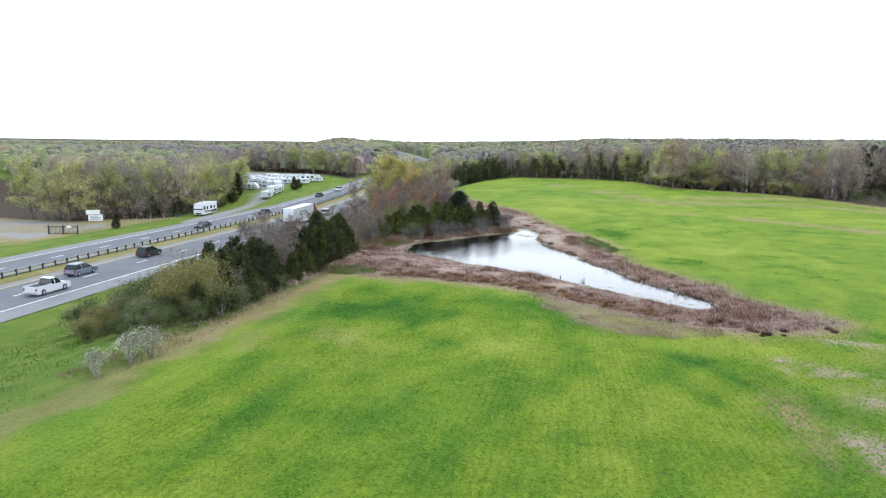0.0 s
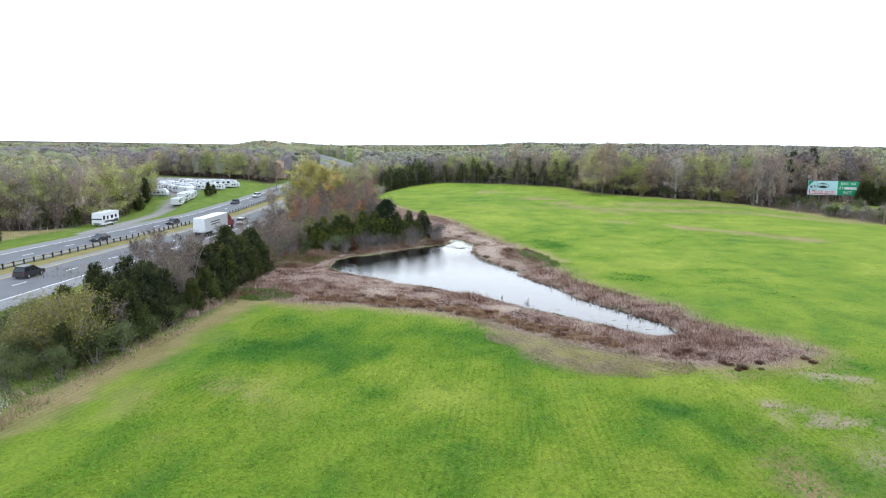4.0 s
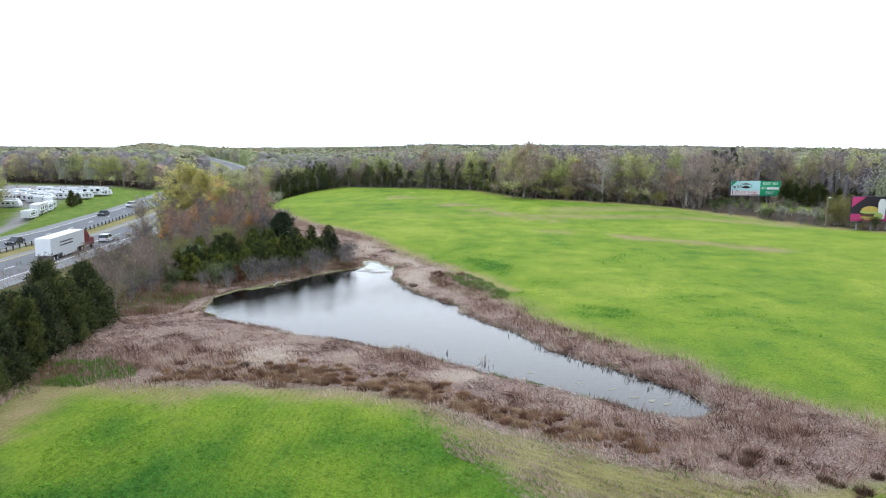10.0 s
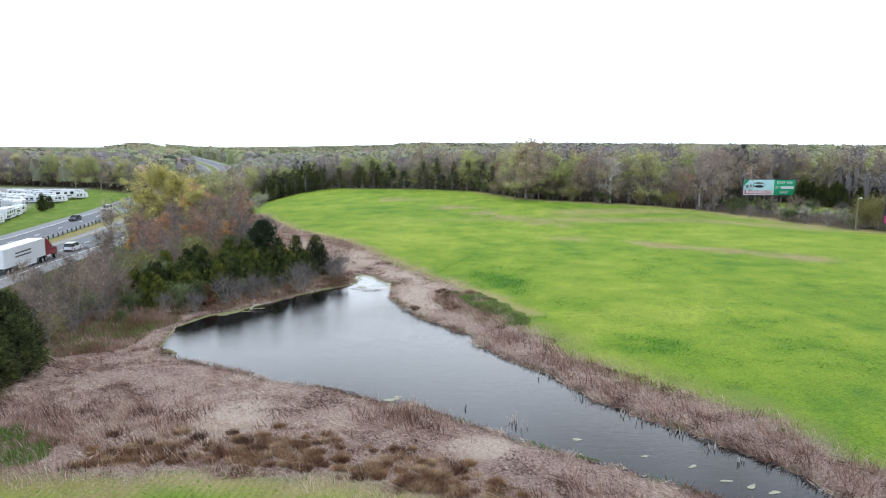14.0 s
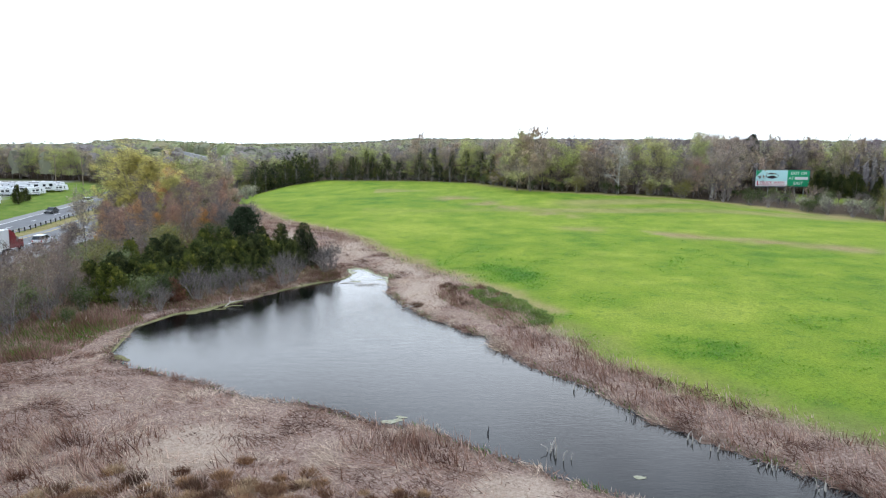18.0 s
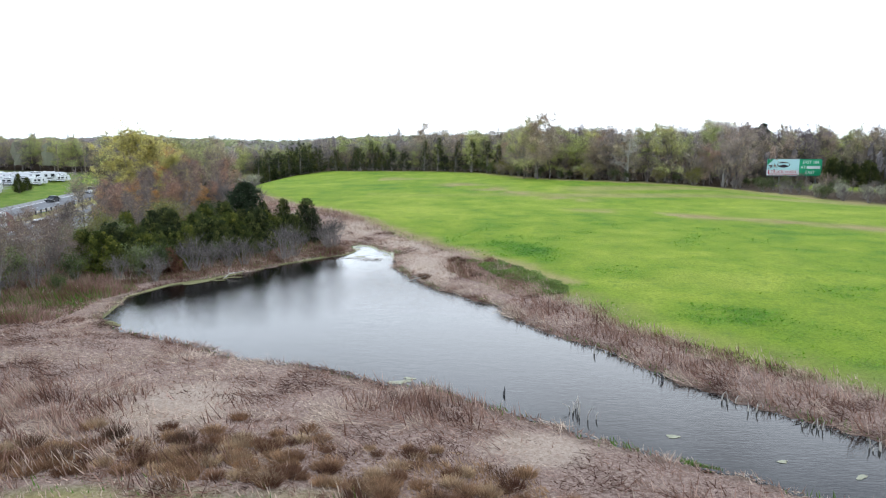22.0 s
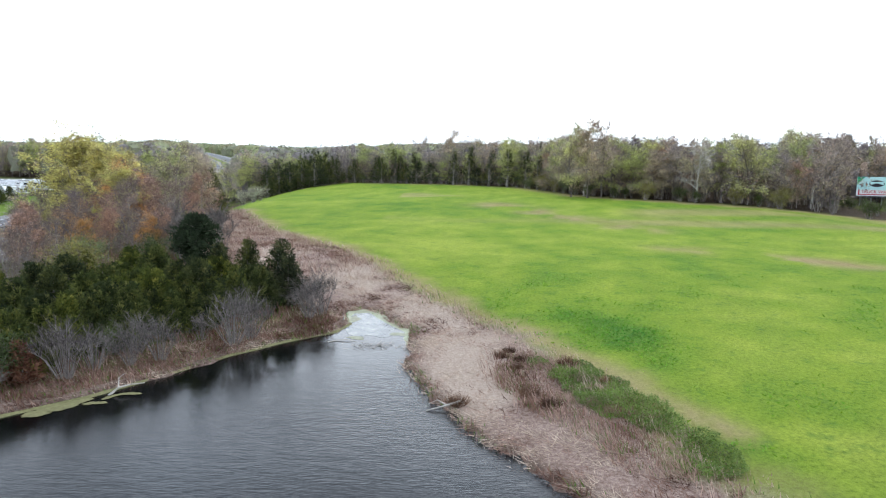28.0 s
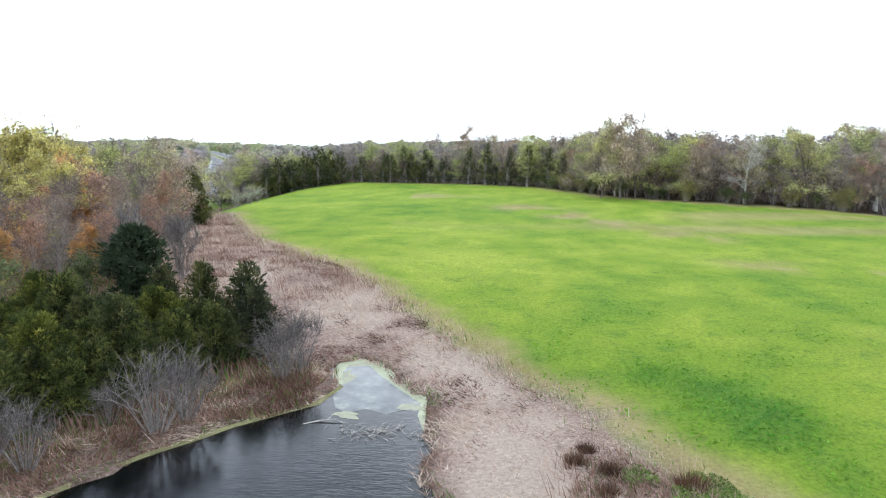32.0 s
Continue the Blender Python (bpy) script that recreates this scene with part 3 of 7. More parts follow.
def build_ground():
    xs = np.concatenate([axis(-100, 40, 0.75, -4500, 4500, 1.10)])
    ys = axis(-30, 100, 0.75, -4500, 4500, 1.05)
    X, Y = np.meshgrid(xs, ys)
    Z = height(X.ravel(), Y.ravel())
    x, y = X.ravel(), Y.ravel()
    nx, ny = len(xs), len(ys)
    i = np.arange(nx * ny).reshape(ny, nx)
    f = np.stack([i[:-1, :-1].ravel(), i[:-1, 1:].ravel(), i[1:, 1:].ravel(), i[1:, :-1].ravel()], 1)
    me = mesh("ground", np.stack([x, y, Z], 1), f, GROUND)
    me.polygons.foreach_set("use_smooth", np.ones(len(f), bool))
    w = (fbm(x, y, 3.5, 31) - 0.5) * 3.0 + (fbm(x, y, 0.9, 37, 2) - 0.5) * 1.2
    reed = smooth(-0.6, 1.0, inside(REED, x, y) + w * 0.8)
    pond = inside(POND, x, y)
    woods = inside(WOODS, x, y)
    off = x - road_x(y)
    stub = smooth(-1.0, 1.2, inside(STUBBLE, x, y) + w * 0.9)
    west = np.interp(y, [-60, -10, 24, 60, 120, 200], [-22.5, -22.5, -21.5, -24, -30, -45])
    bank = smooth(-0.8, 0.8, inside(BANK, x, y) + w * 0.4)
    crop = smooth(-0.7, 0.7, x - west + w * 0.4) * (y < 240) * (1 - bank)
    strip = smooth(-3.0, -1.6, x - west + w * 0.5) * smooth(1.4, -0.4, x - west + w * 1.2) * smooth(42, 30, y) * smooth(-60, -5, y + 10 * fbm(x, y, 8, 3))
    rim = smooth(-3.6, -0.4, inside(REED, x, y) + w * 1.3) * (reed < 0.9)
    edge_line = smooth(3.5, 1.0, np.abs(woods + 1.2 + w * 0.5)) * (x > -40) * (r_off(x, y))
    # bare, thin places of the far field and at the near field's corner
    tan = np.maximum(band(x, y, (24, 104), (54, 85), 2.6), band(x, y, (8, 150), (24, 120), 4.0)) * smooth(0.35, 0.6, fbm(x, y, 6, 72)) * 0.8
    thin = smooth(0.60, 0.74, fbm(x * 0.35 + y * 0.12, y, 16, 71)) * smooth(80, 110, y) * 0.65 * (x > -10)
    corner = smooth(0.50, 0.68, fbm(x, y, 7, 77)) * smooth(18, 24, x) * smooth(20, 8, y) * smooth(-14, -4, y)
    gaps = np.maximum.reduce([np.clip(1.5 * np.exp(-(((x - cx) / rx) ** 2 + ((y - cy) / ry) ** 2)), 0, 1) * smooth(0.34, 0.54, fbm(x, y, 1.5, 78)) for cx, cy, rx, ry in ((22.8, -0.5, 2.2, 1.6), (26.6, 9.0, 2.6, 0.9), (20.3, 1.8, 1.6, 1.0), (25.2, -5.5, 2.4, 1.4), (20.5, -14.0, 2.6, 2.4), (18.0, -8.5, 1.2, 4.0))])
    corner = np.maximum(corner * 0.25, gaps)
    margin = np.maximum.reduce([band(x, y, a, b, 0.9) for a, b in (((-2.2, 84), (4.9, 68.6)), ((4.9, 68.6), (10.4, 56.4)))]) * (0.55 + 0.6 * fbm(x, y, 1.4, 48))
    lane = np.clip(1.4 * np.exp(-(((x + 15.5) / 5.0) ** 2 + ((y + 3.0) / 4.5) ** 2)), 0, 1) * smooth(0.42, 0.62, fbm(x * 1.5, y * 0.6, 3.0, 79)) * 0.5
    pasture = smooth(-20, -23, off) * smooth(112, 106, y) * smooth(50, 58, y) * smooth(-75, -60, off) * (0.75 + 0.3 * fbm(x, y, 7, 46))
    path = smooth(0.5, 0.75, fbm(x, y, 5, 81)) * smooth(-26, -20, x) * smooth(-14, -18, x) * smooth(24, 12, y) * smooth(-8, 4, y) * 0.15
    dry = np.clip(np.maximum.reduce([strip * (0.9 - 0.35 * smooth(-3, -11, y)) * (0.6 + 0.8 * fbm(x, y, 1.1, 89)), rim * (0.8 - 0.45 * smooth(4, 8, x) * smooth(60, 50, y) * smooth(14, 20, y)), stub * 0.75, edge_line * np.where(x > 25, 0.95, 0.6), thin * 0.9, tan * 1.25, corner, margin, lane, pasture, path]), 0, 1)
    shrubs = smooth(-3, -5, x - west + w) * smooth(30, 34, off) * smooth(1, 6, y + w) * smooth(215, 200, y)
    median = (off > 0.2) & (off < 4.3)
    dry = np.where(median, 0.75, dry)
    far_litter = np.maximum(smooth(-1, 2, woods) * (1 - 0.75 * smooth(-1, 1, inside(CLEAR, x, y)) * smooth(86, 92, x) * smooth(110, 104, x) * smooth(152, 162, y)), smooth(-14, -19, off) * smooth(250, 262, y + 0.3 * (x + 120)))
    lot_woods = smooth(1, -3, x - west_edge(y)) * smooth(206, 196, y) * smooth(88, 93, y)
    shore = 0.6 * smooth(-0.8, 1.0, inside(WEST_SHORE, x, y) + w * 0.6) * smooth(0.3, -0.3, pond)
    wet = 0.85 * np.exp(-((pond + 0.15) / 0.45) ** 2)
    litter = np.clip(np.maximum.reduce([wet, shore, shrubs, bank * (0.45 + 0.5 * fbm(x, y, 4, 88)), far_litter, lot_woods]), 0, 1)
    gravel = np.maximum(smooth(-24, -26, off) * smooth(90, 86, y) * smooth(58, 62, y) * smooth(-70, -60, off) * (0.4 + 0.6 * smooth(0.4, 0.6, fbm(x, y, 6, 44))), smooth(-30, -34, off) * smooth(190, 197, y) * smooth(262, 255, y) * smooth(-80, -75, off))
    drive_way = np.maximum.reduce([band(x, y, (-90, 100), (-98, 138), 2.4), band(x, y, (-98, 138), (-111, 178), 2.6), band(x, y, (-111, 178), (-119, 206), 3.0)])
    gravel = np.maximum(gravel, smooth(0.3, 0.6, drive_way))
    one = np.ones_like(x)
    for nm, chans in (("zone_a", (crop * (1 - shrubs), dry * (reed < 0.6) + 0 * one, np.clip(np.maximum(reed, smooth(-0.5, 0.3, pond)), 0, 1))), ("zone_b", (litter, gravel, lush(x, y)))):
        a = me.attributes.new(nm, "FLOAT_COLOR", "POINT")
        a.data.foreach_set("color", np.stack([*chans, one], 1).astype(np.float32).ravel())
    a = me.attributes.new("row", "FLOAT", "POINT")
    a.data.foreach_set("value", np.where(stub > 0.3, (x * 7.7 + y * 9.7) / 12.4, np.where(y < 30, x / (1 - 0.008 * y), 0.3375)).astype(np.float32))
    a = me.attributes.new("bare", "FLOAT", "POINT")
    a.data.foreach_set("value", (smooth(0.25, 0.6, bare_spots(x, y) + (fbm(x, y, 1.6, 45) - 0.5) * 0.5) * reed + 0.8 * gaps * (x > 19.5)).astype(np.float32))
    g = new("ground", me)
    return tagged(g, "green crop field with dry margins and verges", "ground", kind="structure")


def r_off(x, y):
    return (np.hypot(x, y) < 400).astype(float)


build_ground()
xs, ys = np.meshgrid(np.linspace(-27, 24, 40), np.linspace(16, 85, 50))
i = np.arange(xs.size).reshape(xs.shape)
water = new("water", mesh("water", np.stack([xs.ravel(), ys.ravel(), 0 * xs.ravel()], 1), np.stack([i[:-1, :-1].ravel(), i[:-1, 1:].ravel(), i[1:, 1:].ravel(), i[1:, :-1].ravel()], 1), WATER))
tagged(water, "dark rippled pond water reflecting the pale sky", "water", kind="structure")


# ---- highway ----
def ribbon(name, a, b, lift, mat, y0=-150, y1=1700, dash=None, label=""):
    """A strip along the road between two offsets from the guard rail's line."""
    rows = np.concatenate([np.arange(y0, 320, 4.0), np.arange(320, y1, 20.0)]) if not dash else None
    v, f = [], []
    if dash is None:
        for y in rows:
            g, z = float(road_x(y)), float(road_z(y)) + lift
            v += [(g + a, y, z), (g + b, y, z)]
        f = [(2 * k, 2 * k + 1, 2 * k + 3, 2 * k + 2) for k in range(len(rows) - 1)]
    else:
        y = y0
        while y < y1:
            k = len(v)
            for t in (y, y + dash[0]):
                g, z = float(road_x(t)), float(road_z(t)) + lift
                v += [(g + a, t, z), (g + b, t, z)]
            f.append((k, k + 1, k + 3, k + 2))
            y += dash[1]
    return tagged(new(name, mesh(name, v, f, mat)), label, "road", kind="structure")


ribbon("road_near", 6.0, 15.6, 0.05, ASPHALT, label="grey asphalt carriageway with two lanes")
ribbon("shoulder_near", 15.6, 19.2, 0.04, SHOULDER, label="paved grey shoulder of the highway")
ribbon("shoulder_near_inner", 4.3, 6.0, 0.04, SHOULDER, label="narrow paved inner shoulder")
ribbon("road_far", -8.9, -1.0, 0.05, ASPHALT, label="grey asphalt carriageway with two lanes")
ribbon("shoulder_far", -12.2, -8.9, 0.04, SHOULDER, label="paved grey shoulder of the highway")
ribbon("shoulder_far_inner", -1.0, 0.2, 0.04, SHOULDER, label="narrow paved inner shoulder")
ribbon("edge_line_near", 15.4, 15.65, 0.06, LINE, label="white edge line")
ribbon("edge_line_far", -9.0, -8.75, 0.06, LINE, label="white edge line")
ribbon("yellow_line_near", 6.0, 6.22, 0.06, YELLOW_LINE, label="yellow inner edge line")
ribbon("yellow_line_far", -1.2, -0.98, 0.06, YELLOW_LINE, label="yellow inner edge line")
ribbon("lane_dashes_near", 10.7, 10.95, 0.06, LINE, -30, 500, (3.0, 12.2), "broken white lane line")
ribbon("lane_dashes_far", -5.0, -4.75, 0.06, LINE, -30, 500, (3.0, 12.2), "broken white lane line")


# ---- plants ----
def tubes_to_mesh(name, segs, mat, sides=4):
    """Tapered limbs: rows of p0, p1, r0, r1."""
    s = np.array([[*a, *b, r0, r1] for a, b, r0, r1 in segs])
    p0, p1, r0, r1 = s[:, :3], s[:, 3:6], s[:, 6], s[:, 7]
    d = p1 - p0
    d /= np.linalg.norm(d, axis=1)[:, None] + 1e-9
    ref = np.where(np.abs(d[:, 2:3]) < 0.9, np.array([[0, 0, 1.0]]), np.array([[1.0, 0, 0]]))
    a = np.cross(d, ref)
    a /= np.linalg.norm(a, axis=1)[:, None] + 1e-9
    b = np.cross(d, a)
    v = []
    for p, r in ((p0, r0), (p1, r1)):
        for k in range(sides):
            t = 2 * math.pi * k / sides
            v.append(p + (a * math.cos(t) + b * math.sin(t)) * r[:, None])
    v = np.stack(v, 1).reshape(-1, 3)
    base = np.arange(len(s))[:, None] * 2 * sides
    f = np.concatenate([base + np.array([k, (k + 1) % sides, sides + (k + 1) % sides, sides + k]) for k in range(sides)])
    return mesh(name, v, f, mat)


def slivers(rng, p, d, length, width):
    """Thin triangles from p along d: twigs, blades, needles."""
    n = len(p)
    side = np.cross(d, rng.normal(size=(n, 3)))
    side /= np.linalg.norm(side, axis=1)[:, None] + 1e-9
    v = np.stack([p - side * width[:, None] / 2, p + side * width[:, None] / 2, p + d * length[:, None]], 1).reshape(-1, 3)
    return v, np.arange(3 * n).reshape(-1, 3)


def leaves(rng, p, size, up=0.9):
    """Small three-cornered leaf clumps that face the sky more than the ground."""
    n = len(p)
    face = rng.normal(size=(n, 3)) * 0.6 + np.array([0, 0, up])
    a = np.cross(face, rng.normal(size=(n, 3)))
    a /= np.linalg.norm(a, axis=1)[:, None]
    b = np.cross(a, face)
    b /= np.linalg.norm(b, axis=1)[:, None]
    s = (size * rng.uniform(0.6, 1.3, n))[:, None]
    v = np.stack([p - a * s * 0.62, p + b * s * 0.55, p + a * s * 0.62 - b * s * 0.25], 1).reshape(-1, 3)
    return v, np.arange(3 * n).reshape(-1, 3)


def skeleton_tree(rng, h, spread, trunk_r, limbs=9, fork=0.3, stems=1, droop=0.0, depth=3):
    """Segments of trunk and limbs, and the tips with their directions."""
    segs, tips = [], []

    def grow(p, d, length, r, level):
        steps = (3, 3, 2, 1)[level]
        for k in range(steps):
            d = d + rng.normal(size=3) * 0.16 + np.array([0, 0, 0.10 - droop])
            d = d / np.linalg.norm(d)
            q = p + d * length / steps
            r2 = r * (0.78 if level else 0.85)
            segs.append((p, q, r, r2))
            p, r = q, r2
            if level < depth:
                for _ in range(2 if level else 1):
                    if level or k:
                        side = rng.normal(size=3)
                        side -= d * side.dot(d)
                        side /= np.linalg.norm(side) + 1e-9
                        nd = d * rng.uniform(0.5, 0.8) + side * rng.uniform(0.6, 0.95)
                        grow(p, nd / np.linalg.norm(nd), length * rng.uniform(0.42, 0.62), r * 0.6, level + 1)
        tips.append((p, d))

    for s in range(stems):
        lean = rng.normal(size=3) * (0.06 if stems == 1 else 0.35)
        lean[2] = 1
        lean /= np.linalg.norm(lean)
        p, r = np.array([rng.normal() * 0.15 * (stems > 1), rng.normal() * 0.15 * (stems > 1), -0.25]), trunk_r
        n = 7
        for k in range(n):
            lean = lean + rng.normal(size=3) * 0.05
            lean /= np.linalg.norm(lean)
            q = p + lean * h * 0.92 / n
            segs.append((p, q, r, r * 0.84))
            p, r = q, r * 0.84
            frac = (k + 1) / n
            if frac > fork:
                for _ in range(max(1, round(limbs / (n * (1 - fork))))):
                    az = rng.uniform(0, 6.283)
                    up = 0.45 + 0.8 * frac
                    d = np.array([math.cos(az), math.sin(az), up])
                    grow(p, d / np.linalg.norm(d), spread * (1.15 - 0.55 * frac) * rng.uniform(0.75, 1.2), r * 0.5, 1)
        tips.append((p, lean))
    return segs, tips


def thing(name, label, category, group=""):
    return tagged(new(name), label, category, group)


def broadleaf(name, seed, h, spread, trunk_r, crown_mat, label, bark=BARK, limbs=9, fork=0.3, stems=1, twigs=5, leaf_n=4, leaf_size=0.22, twig_mat=TWIG, twig_len=0.9, depth=3, twig_w=0.045, lobe_n=18, category="tree", group="trees"):
    rng = np.random.default_rng(seed)
    segs, tips = skeleton_tree(rng, h, spread, trunk_r, limbs, fork, stems, 0.0, depth)
    e = thing(name, label, category, group)
    part("trunk", tubes_to_mesh("trunk", segs, bark, 3), e)
    tp = np.array([t[0] for t in tips])
    td = np.array([t[1] for t in tips])
    if twigs:
        p = np.repeat(tp, twigs, 0)
        d = np.repeat(td, twigs, 0) + rng.normal(size=(len(p), 3)) * 0.55
        d /= np.linalg.norm(d, axis=1)[:, None]
        p = p - np.repeat(td, twigs, 0) * rng.uniform(0, 0.5, (len(p), 1))
        ln = twig_len * rng.uniform(0.5, 1.2, len(p))
        v, f = slivers(rng, p, d, ln, np.full(len(p), twig_w))
        # side twigs
        mid = p + d * (ln * rng.uniform(0.3, 0.8, len(p)))[:, None]
        d2 = d + rng.normal(size=d.shape) * 0.7
        d2 /= np.linalg.norm(d2, axis=1)[:, None]
        v2, f2 = slivers(rng, mid, d2, ln * 0.55, np.full(len(p), twig_w * 0.7))
        part("branchwork", mesh("branchwork", np.concatenate([v, v2]), np.concatenate([f, f2 + len(v)]), twig_mat), e)["kind"] = "stuff"
    if leaf_n:
        # leaves gather in lobes of dense tufts, with gaps between them
        lobes = tp[rng.integers(0, len(tp), lobe_n)]
        near = np.min(np.linalg.norm(tp[:, None, :] - lobes[None], axis=2), axis=1)
        count = np.maximum(0, np.round(leaf_n * (0.15 + 2.0 * np.exp(-(near / (0.30 * spread)) ** 2)) * rng.uniform(0.4, 1.4, len(tp)) * (1 - 0.75 * smooth(0.80, 0.97, tp[:, 2] / tp[:, 2].max())))).astype(int)
        m = count.sum()
        p = np.repeat(tp, count, 0) + np.repeat(td, count, 0) * rng.uniform(-0.7, 0.35, (m, 1)) * twig_len * 0.6 + rng.normal(size=(m, 3)) * np.array([0.24, 0.24, 0.17]) * (twig_len + 0.2)
        v, f = leaves(rng, p, leaf_size)
        part("crown", mesh("crown", v, f, crown_mat), e)
    return e


def cedar(name, seed, h, r, label, mat=CEDAR, plumes=70, category="tree", group="cedars", point=0.85, sprays=40):
    """A dense evergreen: overlapping upswept plumes of small sprays round a thick core."""
    rng = np.random.default_rng(seed)
    e = thing(name, label, category, group)
    segs = [((0, 0, -0.2), (0.03, 0, h * 0.45), 0.03 * h, 0.018 * h), ((0.03, 0, h * 0.45), (0, 0.02, h * 0.9), 0.018 * h, 0.004 * h)]
    V, T = [], []
    lean = rng.normal(size=2) * 0.05 * h
    for k in range(plumes):
        t = 0.05 + 0.93 * ((k + rng.uniform(0, 1)) / plumes) ** 1.25
        az = k * 2.4 + rng.uniform(-0.6, 0.6)
        hull = r * (min(1.0, 0.62 + 1.6 * t) * (1 - t) ** point * 0.96 + 0.05) * rng.uniform(0.78, 1.16)
        d = np.array([math.cos(az) * 0.85, math.sin(az) * 0.85, 0.55 + 1.1 * t])
        d /= np.linalg.norm(d)
        ln = (0.60 + 0.40 * r * (1 - 0.6 * t)) * rng.uniform(0.75, 1.35)
        c = np.array([math.cos(az) * hull + lean[0] * t, math.sin(az) * hull + lean[1] * t, h * (0.03 + 0.9 * t)]) - d * ln * 0.4
        segs.append((np.array([lean[0] * t, lean[1] * t, max(0.1, h * t * 0.9 - hull * 0.3)]), c, 0.012 * h * (1 - t) + 0.006, 0.005))
        n = sprays
        u = rng.uniform(0, 1, n) ** 0.8
        q = rng.normal(size=(n, 3))
        q -= (q @ d)[:, None] * d
        fat = (0.23 * ln * np.sin(math.pi * (0.16 + 0.80 * u)) ** 0.8)[:, None]
        pos = c + d * (u * ln)[:, None] + q * fat * 0.75
        a = d * 0.8 + q * 0.65 + np.array([0, 0, 0.1])
        a /= np.linalg.norm(a, axis=1)[:, None]
        b = np.cross(a, rng.normal(size=(n, 3)))
        b /= np.linalg.norm(b, axis=1)[:, None]
        s1 = (rng.uniform(0.7, 1.3, n) * (0.18 + 0.03 * ln) * math.sqrt(50 / sprays))[:, None]
        V.append(np.stack([pos - b * s1 * 0.22, pos + b * s1 * 0.22, pos + a * s1 * 1.3], 1).reshape(-1, 3))
        T.append(np.clip(rng.normal(0.5, 0.22) + rng.uniform(-0.16, 0.16, n), 0, 1))
    # the inner foliage, its shade put into the colour by a darker tint
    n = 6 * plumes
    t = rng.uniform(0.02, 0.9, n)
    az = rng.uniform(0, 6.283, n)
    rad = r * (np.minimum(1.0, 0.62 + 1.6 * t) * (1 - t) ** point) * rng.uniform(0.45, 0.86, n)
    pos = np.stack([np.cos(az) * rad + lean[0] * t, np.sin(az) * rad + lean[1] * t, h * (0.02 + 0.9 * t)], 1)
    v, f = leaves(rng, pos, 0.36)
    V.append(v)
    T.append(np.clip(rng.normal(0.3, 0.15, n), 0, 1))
    part("trunk", tubes_to_mesh("trunk", segs, BARK), e)
    v = np.concatenate(V)
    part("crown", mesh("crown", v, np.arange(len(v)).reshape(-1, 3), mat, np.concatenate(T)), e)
    return e


def pine(name, seed, h, r, label, clumps=26, clear=0.35, dome=False):
    rng = np.random.default_rng(seed)
    e = thing(name, label, "pine tree", "pines")
    segs = [((0, 0, -0.2), (0.1, 0, h * 0.5), 0.022 * h, 0.015 * h), ((0.1, 0, h * 0.5), (0.15, 0.1, h * 0.97), 0.015 * h, 0.004 * h)]
    P, Dn = [], []
    for k in range(clumps):
        t = clear + (1 - clear) * (k + rng.uniform(0, 1)) / clumps
        az = rng.uniform(0, 6.283)
        w = math.sin(math.pi * min(1, (t - clear) / (1 - clear) * 0.72 + 0.25)) ** 0.8
        base = np.array([0.1, 0.05, h * t * 0.96])
        reach = rng.uniform(0.35, 1.0)
        if dome:
            w, reach = math.sqrt(max(0.02, 1 - ((t - 0.42) / 0.58) ** 2)), rng.uniform(0.1, 0.68)
        c = base + np.array([math.cos(az), math.sin(az), 0.25]) * r * w * reach
        segs.append((base, c, 0.03 + 0.004 * h * (1 - t), 0.015))
        n = 85 if dome else 120
        q = rng.normal(size=(n, 3))
        q /= np.linalg.norm(q, axis=1)[:, None]
        P.append(c + q * np.array([0.30, 0.30, 0.22]) * r * (0.85 if dome else 0.75) * rng.uniform(0.3, 1, (n, 1)))
        Dn.append(q + np.array([0, 0, 0.5]))
    part("trunk", tubes_to_mesh("trunk", segs, BARK, 5), e)
    p, d = np.concatenate(P), np.concatenate(Dn)
    d /= np.linalg.norm(d, axis=1)[:, None]
    n = len(p)
    v, f = slivers(rng, p, d, rng.uniform(0.25, 0.5, n) * (0.5 + h * 0.05), rng.uniform(0.12, 0.24, n) * (0.5 + h * 0.05))
    part("crown", mesh("crown", v, f, PINE), e)
    return e


